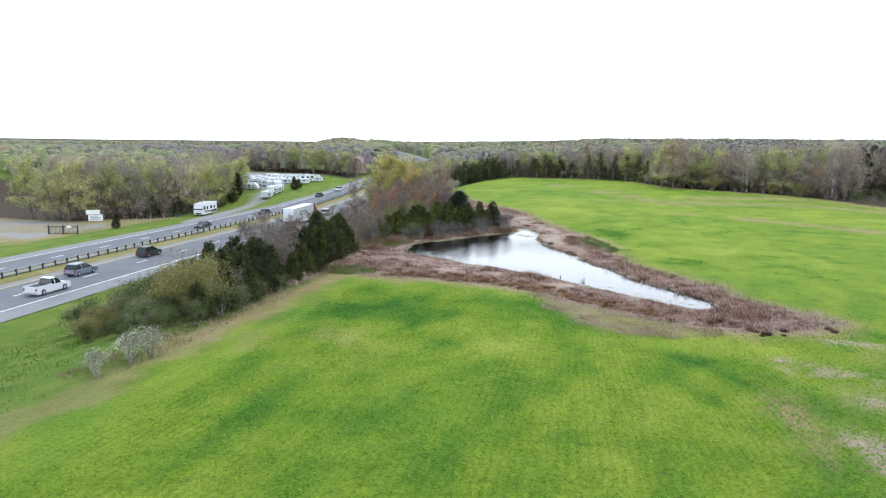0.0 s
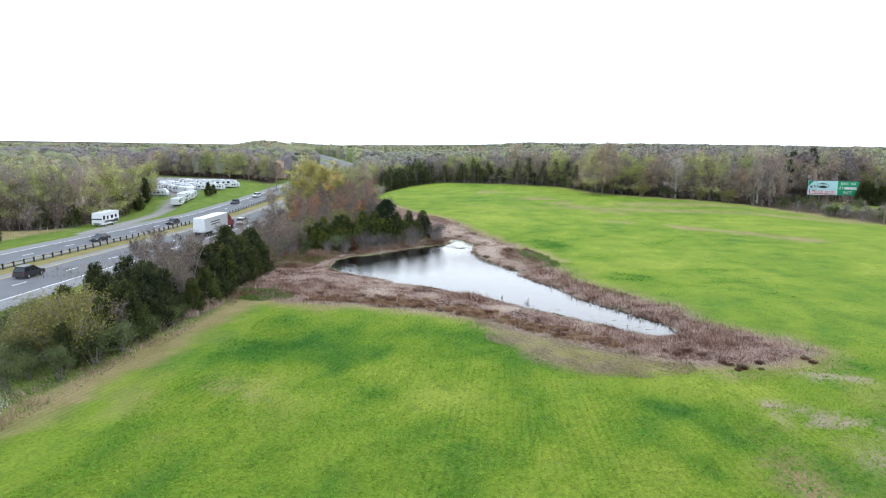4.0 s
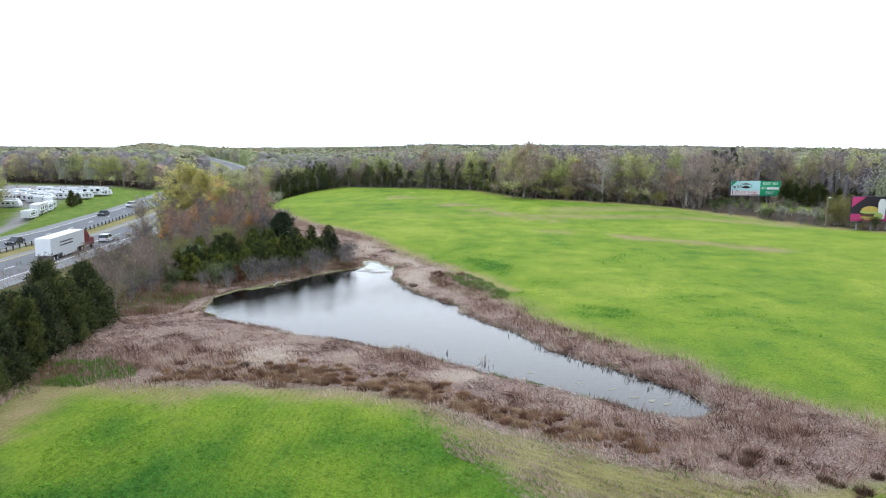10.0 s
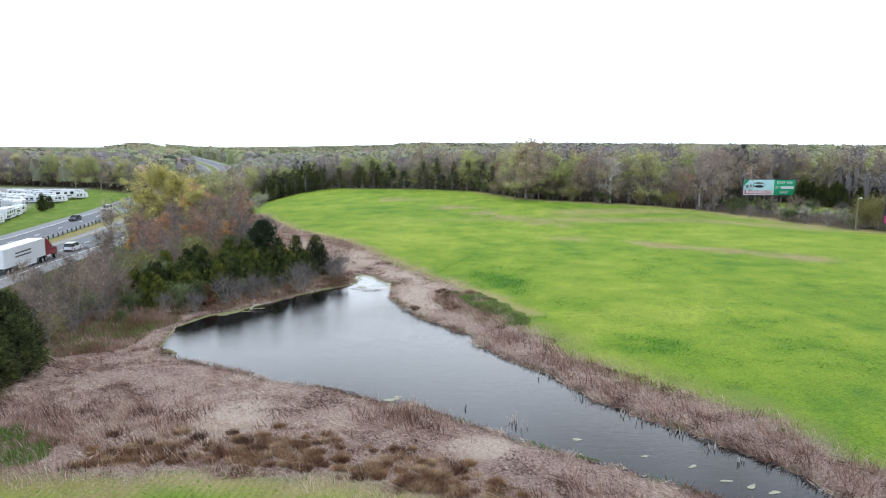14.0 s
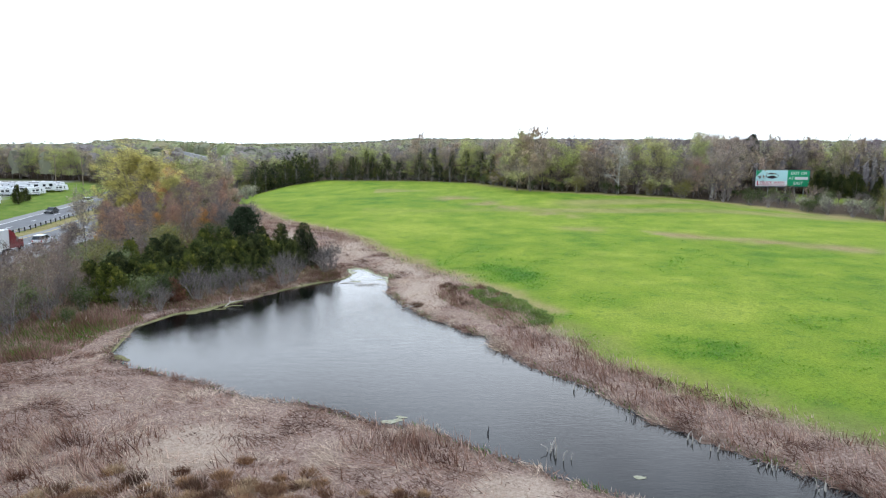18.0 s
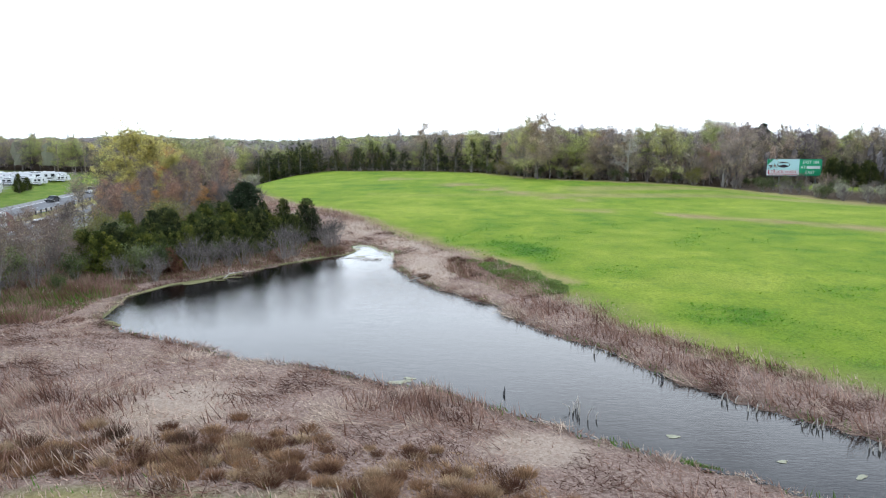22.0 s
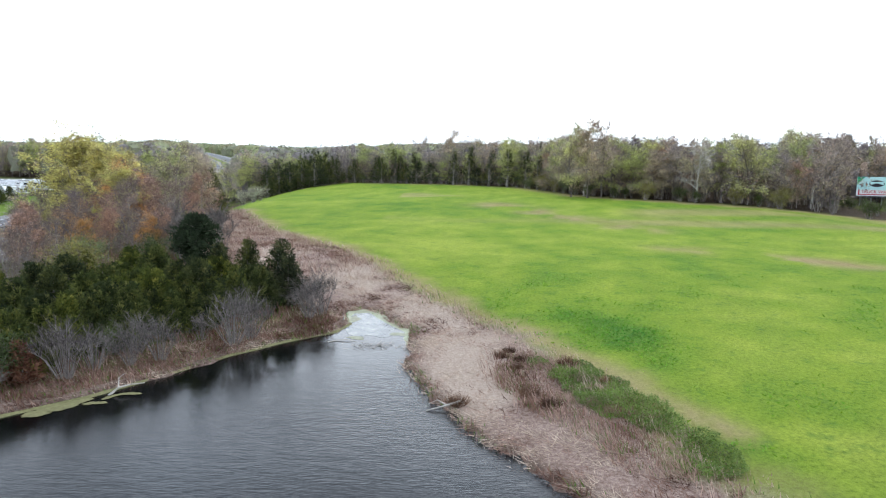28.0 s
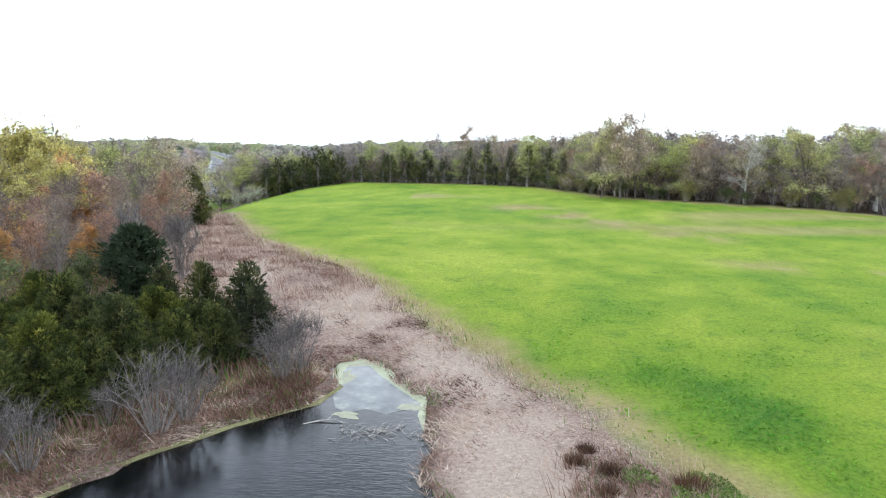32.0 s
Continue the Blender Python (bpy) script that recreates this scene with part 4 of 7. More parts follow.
def bush(name, seed, h, r, mat, label, stems=14, leaf_n=900, leaf_size=0.14, twig_mat=TWIG, twig_n=500, twig_w=0.025, group="bushes"):
    """Many stems from one base; a dome of twigs and leaves with an uneven outline."""
    rng = np.random.default_rng(seed)
    e = thing(name, label, "bush", group)
    segs, ends = [], []
    for k in range(stems):
        az, out = rng.uniform(0, 6.283), rng.uniform(0.1, 1.0)
        p = np.array([math.cos(az), math.sin(az), 0]) * 0.18 * r * out + np.array([0, 0, -0.1])
        top = np.array([math.cos(az) * r * out, math.sin(az) * r * out, h * (1 - 0.45 * out ** 2) * rng.uniform(0.75, 1.05)])
        m = (p + top) / 2 + np.array([0, 0, 0.12 * h])
        segs += [(p, m, 0.016 + 0.004 * h, 0.012), (m, top, 0.012, 0.005)]
        ends += [(m, top), (p, m)]
        for _ in range(4):
            q = m + (top - m) * rng.uniform(0, 0.8)
            w = q + rng.normal(size=3) * 0.28 * r * np.array([1, 1, 0.5]) + np.array([0, 0, 0.18 * h])
            segs.append((q, w, 0.008, 0.004))
            ends.append((q, w))
    part("trunk", tubes_to_mesh("trunk", segs, BARK, 3), e)
    a, b = np.array([x[0] for x in ends]), np.array([x[1] for x in ends])
    if twig_n:
        k = rng.integers(0, len(a), twig_n)
        p = a[k] + (b - a)[k] * rng.uniform(0.2, 1, (twig_n, 1))
        d = (b - a)[k] / (np.linalg.norm((b - a)[k], axis=1)[:, None] + 1e-6) + rng.normal(size=(twig_n, 3)) * 0.45 + np.array([0, 0, 0.3])
        d /= np.linalg.norm(d, axis=1)[:, None]
        v, f = slivers(rng, p, d, rng.uniform(0.25, 0.7, twig_n) * (0.4 + h * 0.2), np.full(twig_n, twig_w))
        part("branchwork", mesh("branchwork", v, f, twig_mat), e)["kind"] = "stuff"
    if leaf_n:
        k = rng.integers(0, len(a), leaf_n)
        p = a[k] + (b - a)[k] * rng.uniform(0.3, 1.1, (leaf_n, 1)) + rng.normal(size=(leaf_n, 3)) * 0.11 * r
        p[:, 2] = np.maximum(p[:, 2], 0.1)
        v, f = leaves(rng, p, leaf_size)
        part("crown", mesh("crown", v, f, mat), e)
    return e


def stand(ob, x, y, s=1.0, turn=0.0, tall=1.0):
    return Matrix.Translation((x, y, gz(x, y))) @ Matrix.Rotation(turn, 4, "Z") @ Matrix.Diagonal((s, s, s * tall, 1))


used = set()


def plant(proto, x, y, s=1.0, turn=None, tall=1.0, label=""):
    """Stands a prototype at its first place, and copies of it at the others."""
    turn = random.uniform(0, 6.28) if turn is None else turn
    m = stand(proto, x, y, s, turn, tall)
    if proto.name not in used:
        used.add(proto.name)
        proto.matrix_basis = m
        ob = proto
    else:
        # a prototype's own scale is already part of its pose
        keep = proto.matrix_basis.copy()
        proto.matrix_basis = Matrix.Identity(4)
        ob = copy_thing(proto, m)
        proto.matrix_basis = keep
    if label:
        ob["label"] = label
    return ob


random.seed(7)
BARE = [broadleaf("bare_tree", 11 + k, 10.5, 2.9, 0.13, BUD_OLIVE, "bare pinkish-grey deciduous tree with fine twigs", leaf_n=2, leaf_size=0.12, twigs=4, limbs=11, fork=0.12, twig_w=0.04) for k in range(3)]
GREEN = [broadleaf("leafing_tree", 31 + k, 12, 3.1, 0.18, BUD_GREEN, "deciduous tree with fresh yellow-green spring leaves", leaf_n=11, leaf_size=0.19, twigs=3, limbs=10) for k in range(3)]
RED = [broadleaf("red_maple", 41 + k, 9.5, 2.7, 0.12, BUD_RED, "deciduous tree with reddish spring buds", leaf_n=10, leaf_size=0.15, twigs=5, limbs=10, fork=0.15, twig_w=0.04, twig_mat=RED_TWIG) for k in range(2)]
YELLOW_TREE = broadleaf("yellow_tree", 47, 13.2, 5.0, 0.22, BUD_YELLOW, "tall open-branched tree with yellow young leaves above the hedge", leaf_n=60, leaf_size=0.20, twigs=4, limbs=15, fork=0.12)
ORANGE = [broadleaf("orange_tree", 51, 8.8, 2.8, 0.16, BUD_ORANGE, "deciduous tree with orange-brown young leaves", leaf_n=60, leaf_size=0.18, twigs=4, limbs=13, fork=0.15)]
WHITE = [broadleaf("pale_barked_tree", 61, 13.5, 3.3, 0.36, BUD_OLIVE, "tall bare tree with pale whitish bark and limbs", bark=PALE_BARK, leaf_n=0, twigs=4, limbs=9, fork=0.25, twig_mat=PALE_TWIG)]
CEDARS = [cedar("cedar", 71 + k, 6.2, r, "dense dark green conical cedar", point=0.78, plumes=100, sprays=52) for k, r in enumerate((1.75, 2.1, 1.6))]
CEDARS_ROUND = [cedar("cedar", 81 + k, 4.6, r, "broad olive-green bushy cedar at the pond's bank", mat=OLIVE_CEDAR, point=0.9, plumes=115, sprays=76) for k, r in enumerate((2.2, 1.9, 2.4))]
RED_CEDAR = cedar("cedar", 86, 2.6, 1.0, "small withered reddish-brown cedar among green ones", mat=RUST, plumes=45)
PINES = [pine("pine", 91, 11.0, 2.6, "dark green pine with an open crown")]
ROUND_PINE = pine("pine", 95, 7.0, 2.9, "dark blue-green round-crowned pine beside the pond", clumps=95, clear=0.08, dome=True)
GREY_BUSH = [bush("bare_bush", 101 + k, 2.7, 1.5, BUD_OLIVE, "bare grey multi-stemmed bush on the bank", leaf_n=0, twig_mat=GREY_TWIG, twig_n=1300, stems=26, twig_w=0.016) for k in range(2)]
PALE_BUSH = [bush("bare_bush", 105, 4.6, 1.9, BUD_OLIVE, "tall bare whitish-grey shrub behind the cedars", leaf_n=0, twig_mat=GREY_TWIG, twig_n=1800, stems=16, twig_w=0.03)]
YELLOW_BUSH = [bush("leafing_bush", 111 + k, 4.0, 2.5, HEDGE_LEAF, "large bush with olive-yellow young leaves", leaf_n=5200, leaf_size=0.125, twig_n=700, stems=24) for k in range(2)]
GREEN_BUSH = [bush("green_bush", 121 + k, 3.2, 2.2, SHRUB, "dense green hedge bush", leaf_n=2600, leaf_size=0.15, twig_n=300, stems=18) for k in range(2)]
BLOSSOM_BUSH = [bush("blossoming_bush", 131 + k, 2.3, 1.5, BLOSSOM, "bush covered in creamy white blossom", leaf_n=1700, leaf_size=0.10, twig_n=600, stems=18) for k in range(2)]


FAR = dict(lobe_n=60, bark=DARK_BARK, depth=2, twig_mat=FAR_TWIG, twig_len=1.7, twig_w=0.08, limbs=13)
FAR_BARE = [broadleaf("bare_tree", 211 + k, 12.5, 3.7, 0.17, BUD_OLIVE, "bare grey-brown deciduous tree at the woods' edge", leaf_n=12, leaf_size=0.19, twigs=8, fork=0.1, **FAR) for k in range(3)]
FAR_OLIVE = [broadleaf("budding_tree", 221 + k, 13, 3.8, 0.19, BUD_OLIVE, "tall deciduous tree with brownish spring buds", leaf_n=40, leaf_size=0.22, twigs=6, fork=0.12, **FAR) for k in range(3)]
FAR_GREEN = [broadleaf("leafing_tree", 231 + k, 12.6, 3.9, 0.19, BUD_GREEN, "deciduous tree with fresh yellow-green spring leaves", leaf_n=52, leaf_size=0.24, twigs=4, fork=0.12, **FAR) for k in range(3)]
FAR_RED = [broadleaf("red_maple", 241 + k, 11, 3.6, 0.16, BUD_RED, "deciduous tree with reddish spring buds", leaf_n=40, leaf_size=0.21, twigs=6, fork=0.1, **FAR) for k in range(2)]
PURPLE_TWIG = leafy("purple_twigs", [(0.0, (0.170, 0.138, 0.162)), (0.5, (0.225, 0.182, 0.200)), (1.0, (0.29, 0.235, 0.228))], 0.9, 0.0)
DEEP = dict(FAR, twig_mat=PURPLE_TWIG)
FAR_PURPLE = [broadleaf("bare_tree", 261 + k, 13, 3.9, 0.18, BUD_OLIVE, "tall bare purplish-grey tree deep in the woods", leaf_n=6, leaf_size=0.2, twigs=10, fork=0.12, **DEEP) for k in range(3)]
SPIRES = [cedar("cedar", 75 + k, 10.5, 1.9, "tall dark green spire-shaped conifer", point=0.75, group="conifers", plumes=50, sprays=24) for k in range(2)]
FAR_CEDARS = [cedar("cedar", 77 + k, 6.2, 2.0, "dark green cedar at the edge of the woods", point=0.7, plumes=40, sprays=24) for k in range(2)]
SAPLING = [bush("sapling", 251 + k, 4.6, 1.7, (BUD_RED, BUD_OLIVE, BUD_OLIVE)[k], "young bare sapling at the woods' edge", leaf_n=160, leaf_size=0.2, twig_n=300, stems=7, twig_w=0.06, group="saplings") for k in range(3)]


def any_of(kind):
    return random.choice(kind)


# the hedge between field and highway
for x, y, s in [(-28.3, 11.5, 0.9), (-30.6, 9.4, 0.95), (-27.9, 14.6, 0.9), (-31, 13, 1.05), (-28.9, 17.2, 0.92), (-33, 15.5, 1.0), (-31.8, 18.2, 1.0), (-35, 13, 0.95), (-36, 18, 1.0), (-34.5, 21.5, 0.95),
                (-27.9, 27, 0.95), (-28.6, 30, 1.05), (-27.7, 33.2, 1.0), (-29, 36, 1.1), (-28.3, 39, 1.05), (-30, 41.6, 1.1), (-31, 28.6, 1.05), (-31.5, 33, 1.1), (-32, 38, 1.1), (-33.5, 35, 1.05), (-34, 43, 1.0), (-31.6, 44.4, 1.0),
                (-36.5, 53, 1.0), (-34.5, 50.5, 0.9), (-45, 25.5, 1.1), (-43, 29, 1.0), (-41, 31.5, 1.0), (-39.5, 28, 1.05), (-38.5, 44, 0.9), (-38.5, 36, 0.9)]:
    plant(any_of(CEDARS), x + 1.2, y, s * random.uniform(0.70, 0.98), tall=random.uniform(0.72, 1.0))
for x, y, s in [(-27.3, 3.4, 1.15), (-28.4, 7.0, 1.2), (-30.8, 4.8, 1.05), (-27.0, 9.3, 0.75), (-33.0, 8.2, 1.1), (-36, 33, 0.8), (-39.5, 33.5, 0.8), (-35.5, 39.5, 0.7), (-29.8, 47.5, 0.6)]:
    plant(any_of(YELLOW_BUSH), x, y, s)
for x, y, s in [(-34.5, 2.5, 0.9), (-36.5, 6, 1.0), (-39, 9.5, 1.0), (-35.5, 9.5, 1.1), (-31.5, 1.0, 0.8), (-38, 15, 1.05), (-42, 14, 0.9), (-40, 20, 0.9), (-37.8, 12.3, 1.1), (-41, 17.3, 1.0), (-29.0, 0.2, 0.6), (-26.8, 12.6, 0.45), (-26.8, 18.4, 0.5), (-26.9, 24.8, 0.5), (-27.2, 36.6, 0.5), (-43.5, 20.5, 0.9), (-40.5, 5.4, 0.9), (-37.5, 2.0, 0.7), (-38.5, 24, 0.9)]:
    plant(any_of(GREEN_BUSH), x, y, s)
for x, y, s in [(-24.3, -13.6, 0.75), (-24.0, -10.4, 0.9), (-23.8, -8.8, 0.85), (-25.0, -9.2, 0.7), (-41.5, 7.5, 0.8), (-37.2, 4.2, 0.7), (-35.0, 6.8, 0.8)]:
    plant(any_of(BLOSSOM_BUSH), x, y, s)
for x, y, s in [(-28, 19.6, 0.6), (-27.6, 22.4, 0.62), (-30, 21.6, 0.66), (-32, 24, 0.66), (-29.4, 24.6, 0.6), (-34, 25.5, 0.6), (-36.5, 29.5, 0.6), (-37, 40, 0.55), (-29.6, 46, 0.52), (-31.2, 49, 0.55), (-29.2, 51.6, 0.5), (-32, 55, 0.5), (-38, 49, 0.48), (-30, 57.5, 0.48), (-41, 39, 0.45), (-27.8, 44.2, 0.42)]:
    plant(any_of(BARE), x, y, s * (0.85 if y > 35 and x < -30 else 1.0))
for x, y, s in [(-40.5, 62, 0.38), (-36, 62, 0.42), (-33, 65, 0.45), (-39, 69, 0.42), (-31.5, 63, 0.45), (-35, 72, 0.5), (-43, 76, 0.45), (-38, 78, 0.55), (-33, 77, 0.58), (-41, 85, 0.6), (-46, 86, 0.52), (-30, 82, 0.62), (-36, 85, 0.66), (-29, 74, 0.5),
                (-33, 88, 0.72), (-27.5, 88, 0.62), (-39, 91, 0.74), (-44, 93, 0.68), (-30, 92, 0.75), (-36, 96, 0.82), (-48, 98, 0.7), (-42, 101, 0.85), (-27, 96, 0.68), (-33, 98, 0.8), (-46, 104, 0.8), (-39, 106, 0.9), (-30, 104, 0.8)]:
    plant(any_of(BARE), x, y, s * random.uniform(0.75, 0.92) * (0.92 if y < 80 else 1.0))
for x, y, s in [(-37, 66, 0.45), (-43, 69, 0.42), (-34, 69, 0.5), (-41, 81, 0.55), (-31, 79, 0.6), (-37, 89, 0.78), (-40, 96, 0.85), (-31, 99, 0.85), (-44, 108, 0.95), (-27, 102, 0.75), (-34, 84, 0.7), (-30.5, 90, 0.72), (-36, 112, 1.0), (-41, 120, 1.0), (-33, 94, 0.8), (-38, 101, 0.9), (-26, 92, 0.6), (-29, 110, 0.8), (-47, 115, 0.95), (-25, 99, 0.55)]:
    plant(any_of(RED if y > 88 or x > -31 else BARE + RED[:1]), x, y, s * random.uniform(0.62, 0.85) * (0.8 if y < 75 else 1.0))
for x, y, s in [(-30.5, 66, 0.8), (-33.5, 60, 0.75), (-28.5, 69, 0.9), (-31.5, 72, 0.9), (-27.3, 79, 0.9), (-30, 85.5, 0.9), (-25.4, 87, 0.8), (-36, 75, 0.9), (-24.5, 91.5, 0.7)]:
    plant(any_of(GREEN_BUSH + YELLOW_BUSH[:1]), x, y, s)
plant(ORANGE[0], -34.4, 103.8, 0.88)
plant(ORANGE[0], -36.6, 105.5, 0.76)
plant(ORANGE[0], -27.5, 91, 0.4)
for x, y, s in [(-37.5, 97.5, 0.62), (-33.2, 90.5, 0.45), (-43.5, 101.0, 0.55)]:
    plant(ORANGE[0], x, y, s)
plant(YELLOW_TREE, -42.2, 110.5, 1.05, tall=0.9)
plant(YELLOW_TREE, -33.0, 99.5, 0.56, label="tree with yellow young leaves behind the orange one")
plant(YELLOW_TREE, -44.8, 111.5, 0.74, label="tree with yellow young leaves at the hedge")
plant(YELLOW_TREE, -39.2, 108.0, 0.86, tall=0.95, label="tree with yellow young leaves at the hedge")
for x, y, s in [(-24, 90, 0.9), (-21.5, 93, 1.0), (-26.2, 94, 1.05), (-22.6, 87.6, 0.7), (-23.4, 97, 0.8)]:
    plant(PALE_BUSH[0], x, y, s)
plant(CEDARS[0], -33.5, 127, 1.1)
plant(CEDARS[2], -35, 132, 1.2)
plant(GREEN[0], -40, 122, 0.95)
plant(GREEN[1], -46.5, 111, 1.05)
plant(GREEN[2], -41, 117.5, 1.1)
plant(GREEN[1], -34.5, 115, 0.85)
for x, y, s in [(-33, 118, 0.85), (-39, 128, 0.95), (-46, 126, 1.0), (-47, 140, 1.0), (-52, 135, 0.95), (-44, 150, 0.95), (-51, 155, 1.0), (-48, 168, 0.95), (-54, 175, 1.0), (-50, 188, 0.95), (-56, 195, 1.0), (-37, 124, 0.9), (-42, 133, 0.95), (-55, 145, 0.95), (-54, 164, 0.95), (-57, 182, 1.0), (-50, 121, 0.95), (-55, 120, 0.85)]:
    plant(any_of(FAR_OLIVE + FAR_GREEN[:2] + FAR_BARE[:1]), x, y, s * 0.85)
for x, y, s in [(-38, 134, 1.1), (-42, 142, 1.25), (-40, 137, 1.1), (-43, 147, 1.1), (-37.5, 129, 0.9)]:
    plant(any_of(CEDARS), x, y, s)
for x, y, s in [(-44, 180, 1.3), (-43, 185, 1.4), (-44.5, 190, 1.2), (-42.5, 189, 1.2)]:
    plant(any_of(BLOSSOM_BUSH), x, y, s)

random.seed(37)
for k in range(40):
    y = random.uniform(-3, 11)
    x = random.uniform(-37, -27.5)
    plant(any_of(GREEN_BUSH + YELLOW_BUSH + GREY_BUSH), x, y, random.uniform(0.4, 0.7))
for k in range(46):
    y = random.uniform(3, 30)
    x = random.uniform(-43, -32) - 0.02 * y
    plant(any_of(GREEN_BUSH + GREEN_BUSH + GREY_BUSH + YELLOW_BUSH[:1]), x, y, random.uniform(0.55, 0.95))

for x, y, s in [(-26.2, 5.2, 0.7), (-26.6, 1.8, 0.55), (-26.0, 8.6, 0.8), (-26.6, 12.0, 0.95), (-28.6, 15.0, 0.9), (-26.2, 14.6, 0.6), (-29.4, 18.4, 0.8), (-27.6, 26, 0.85), (-26.9, 29.5, 0.9), (-27.4, 22.8, 0.6)]:
    plant(any_of(CEDARS), x, y, s)
for x, y, s in [(-25.2, 20.6, 0.62), (-25.6, 23.4, 0.78), (-26.2, 26.6, 0.85), (-25.0, 17.6, 0.55), (-26.8, 30.5, 0.9), (-27.6, 34, 0.85)]:
    plant(any_of(CEDARS), x, y, s)
for x, y, s in [(-26.4, 18.6, 0.45), (-27.0, 20.2, 0.5), (-25.8, 7.2, 0.32)]:
    plant(any_of(BARE), x, y, s)
for x, y, s in [(-25.6, 6.4, 0.6), (-25.4, 11.0, 0.45), (-25.3, 16.6, 0.4), (-25.4, 22.0, 0.45), (-25.8, 25.6, 0.4), (-25.2, 3.0, 0.85), (-25.4, -0.5, 0.7), (-24.9, 6.0, 0.7), (-24.8, 9.0, 0.6), (-24.6, 13.2, 0.5)]:
    plant(any_of(GREEN_BUSH), x, y, s)

# cedars and the pine on the pond's west bank
plant(ROUND_PINE, -20.1, 82.6, 0.9, tall=0.86)
for x, y, s in [(-26, 60.5, 1.0), (-23.6, 62.5, 0.95), (-22.5, 65.5, 1.05), (-27.5, 65, 1.15), (-25, 67.5, 1.2), (-21.5, 68.5, 1.15), (-19.6, 67.4, 0.95), (-18.6, 70.6, 1.1), (-22.5, 72.5, 1.2), (-16.6, 72.8, 1.05), (-18, 75.5, 1.2), (-15, 74.8, 1.0), (-20.5, 76.5, 1.2), (-26, 75, 1.15), (-28.5, 70.5, 1.15), (-15, 77.6, 1.1), (-23.5, 79, 1.05),
                (-25.6, 71.2, 1.2), (-20.4, 72.8, 1.1), (-23, 75.8, 1.15), (-17, 78.5, 1.1), (-13.4, 76.6, 0.9), (-21.6, 62.6, 0.75), (-28.5, 62, 1.0), (-24.4, 64.9, 1.0), (-20.8, 65.2, 0.8), (-17.2, 70.0, 0.8), (-27, 79, 0.9)]:
    plant(any_of(CEDARS_ROUND), x, y, s * random.uniform(0.60, 0.74), tall=random.uniform(0.8, 1.15))
for k in range(34):
    u, w = random.random(), random.uniform(-3.2, 3.2)
    x, y = -27 + 11.5 * u + w * 0.8, 62 + 16.5 * u - w * 0.6
    if float(inside(POND, np.array([x]), np.array([y]))[0]) < -3.2:
        plant(any_of(CEDARS_ROUND), x, y, random.uniform(0.4, 0.62), tall=random.uniform(0.9, 1.25))
for x, y, s in [(-13.2, 79.6, 0.95), (-15.6, 80, 0.9), (-12.2, 78.2, 0.78), (-17.6, 80.6, 0.8), (-18.4, 73.4, 0.8), (-24.2, 70, 0.8)]:
    plant(any_of(CEDARS), x, y, s * 0.78)
for x, y, s in [(-21.6, 58.8, 0.8), (-19.6, 62.4, 1.05), (-18.9, 63.8, 0.8), (-16.4, 65.8, 0.85), (-13.5, 69.2, 1.15), (-12.8, 70.3, 1.0), (-9.5, 76.5, 1.1), (-10.2, 75.4, 0.9), (-24.3, 58.5, 0.7), (-10.6, 77.4, 0.9), (-17.4, 64.6, 0.6)]:
    plant(any_of(GREY_BUSH), x, y, s)

for x, y, s in [(-29, 56, 0.5), (-31.5, 58.5, 0.55), (-28.3, 59.5, 0.45), (-33, 54, 0.55), (-30.4, 62, 0.5), (-34, 60, 0.6), (-32, 51, 0.5), (-29.5, 52, 0.38), (-35.5, 56, 0.6), (-37, 51, 0.6)]:
    plant(any_of(BARE), x, y, s * 0.84)
for x, y, s in [(-26.8, 57.2, 0.6), (-28.3, 54.2, 0.7), (-30.3, 55, 0.8), (-27.2, 60.4, 0.7), (-30, 59.5, 0.8), (-28.8, 50.2, 0.6), (-32.6, 57, 0.9), (-26.2, 53.4, 0.4)]:
    plant(any_of(GREEN_BUSH[:1] + GREY_BUSH), x, y, s)
for x, y, s in [(-19.4, 68.6, 0.72), (-18.0, 69.9, 0.62), (-20.8, 66.6, 0.66), (-21.9, 65.0, 0.6), (-16.4, 71.2, 0.6), (-22.8, 63.6, 0.62), (-20.2, 69.6, 0.75), (-17.4, 72.4, 0.7)]:
    plant(any_of(CEDARS_ROUND), x, y, s)
for x, y, s in [(-17.9, 66.4, 0.8), (-15.4, 69.4, 0.6), (-20.6, 63.2, 0.75)]:
    plant(any_of(GREY_BUSH), x, y, s)
for x, y, s in [(-22.2, 61.4, 0.7), (-19.0, 66.0, 0.5), (-23.4, 60.2, 0.7)]:
    plant(GREEN_BUSH[0], x, y, s)
plant(RED_CEDAR, -21.2, 61.6, 0.72)

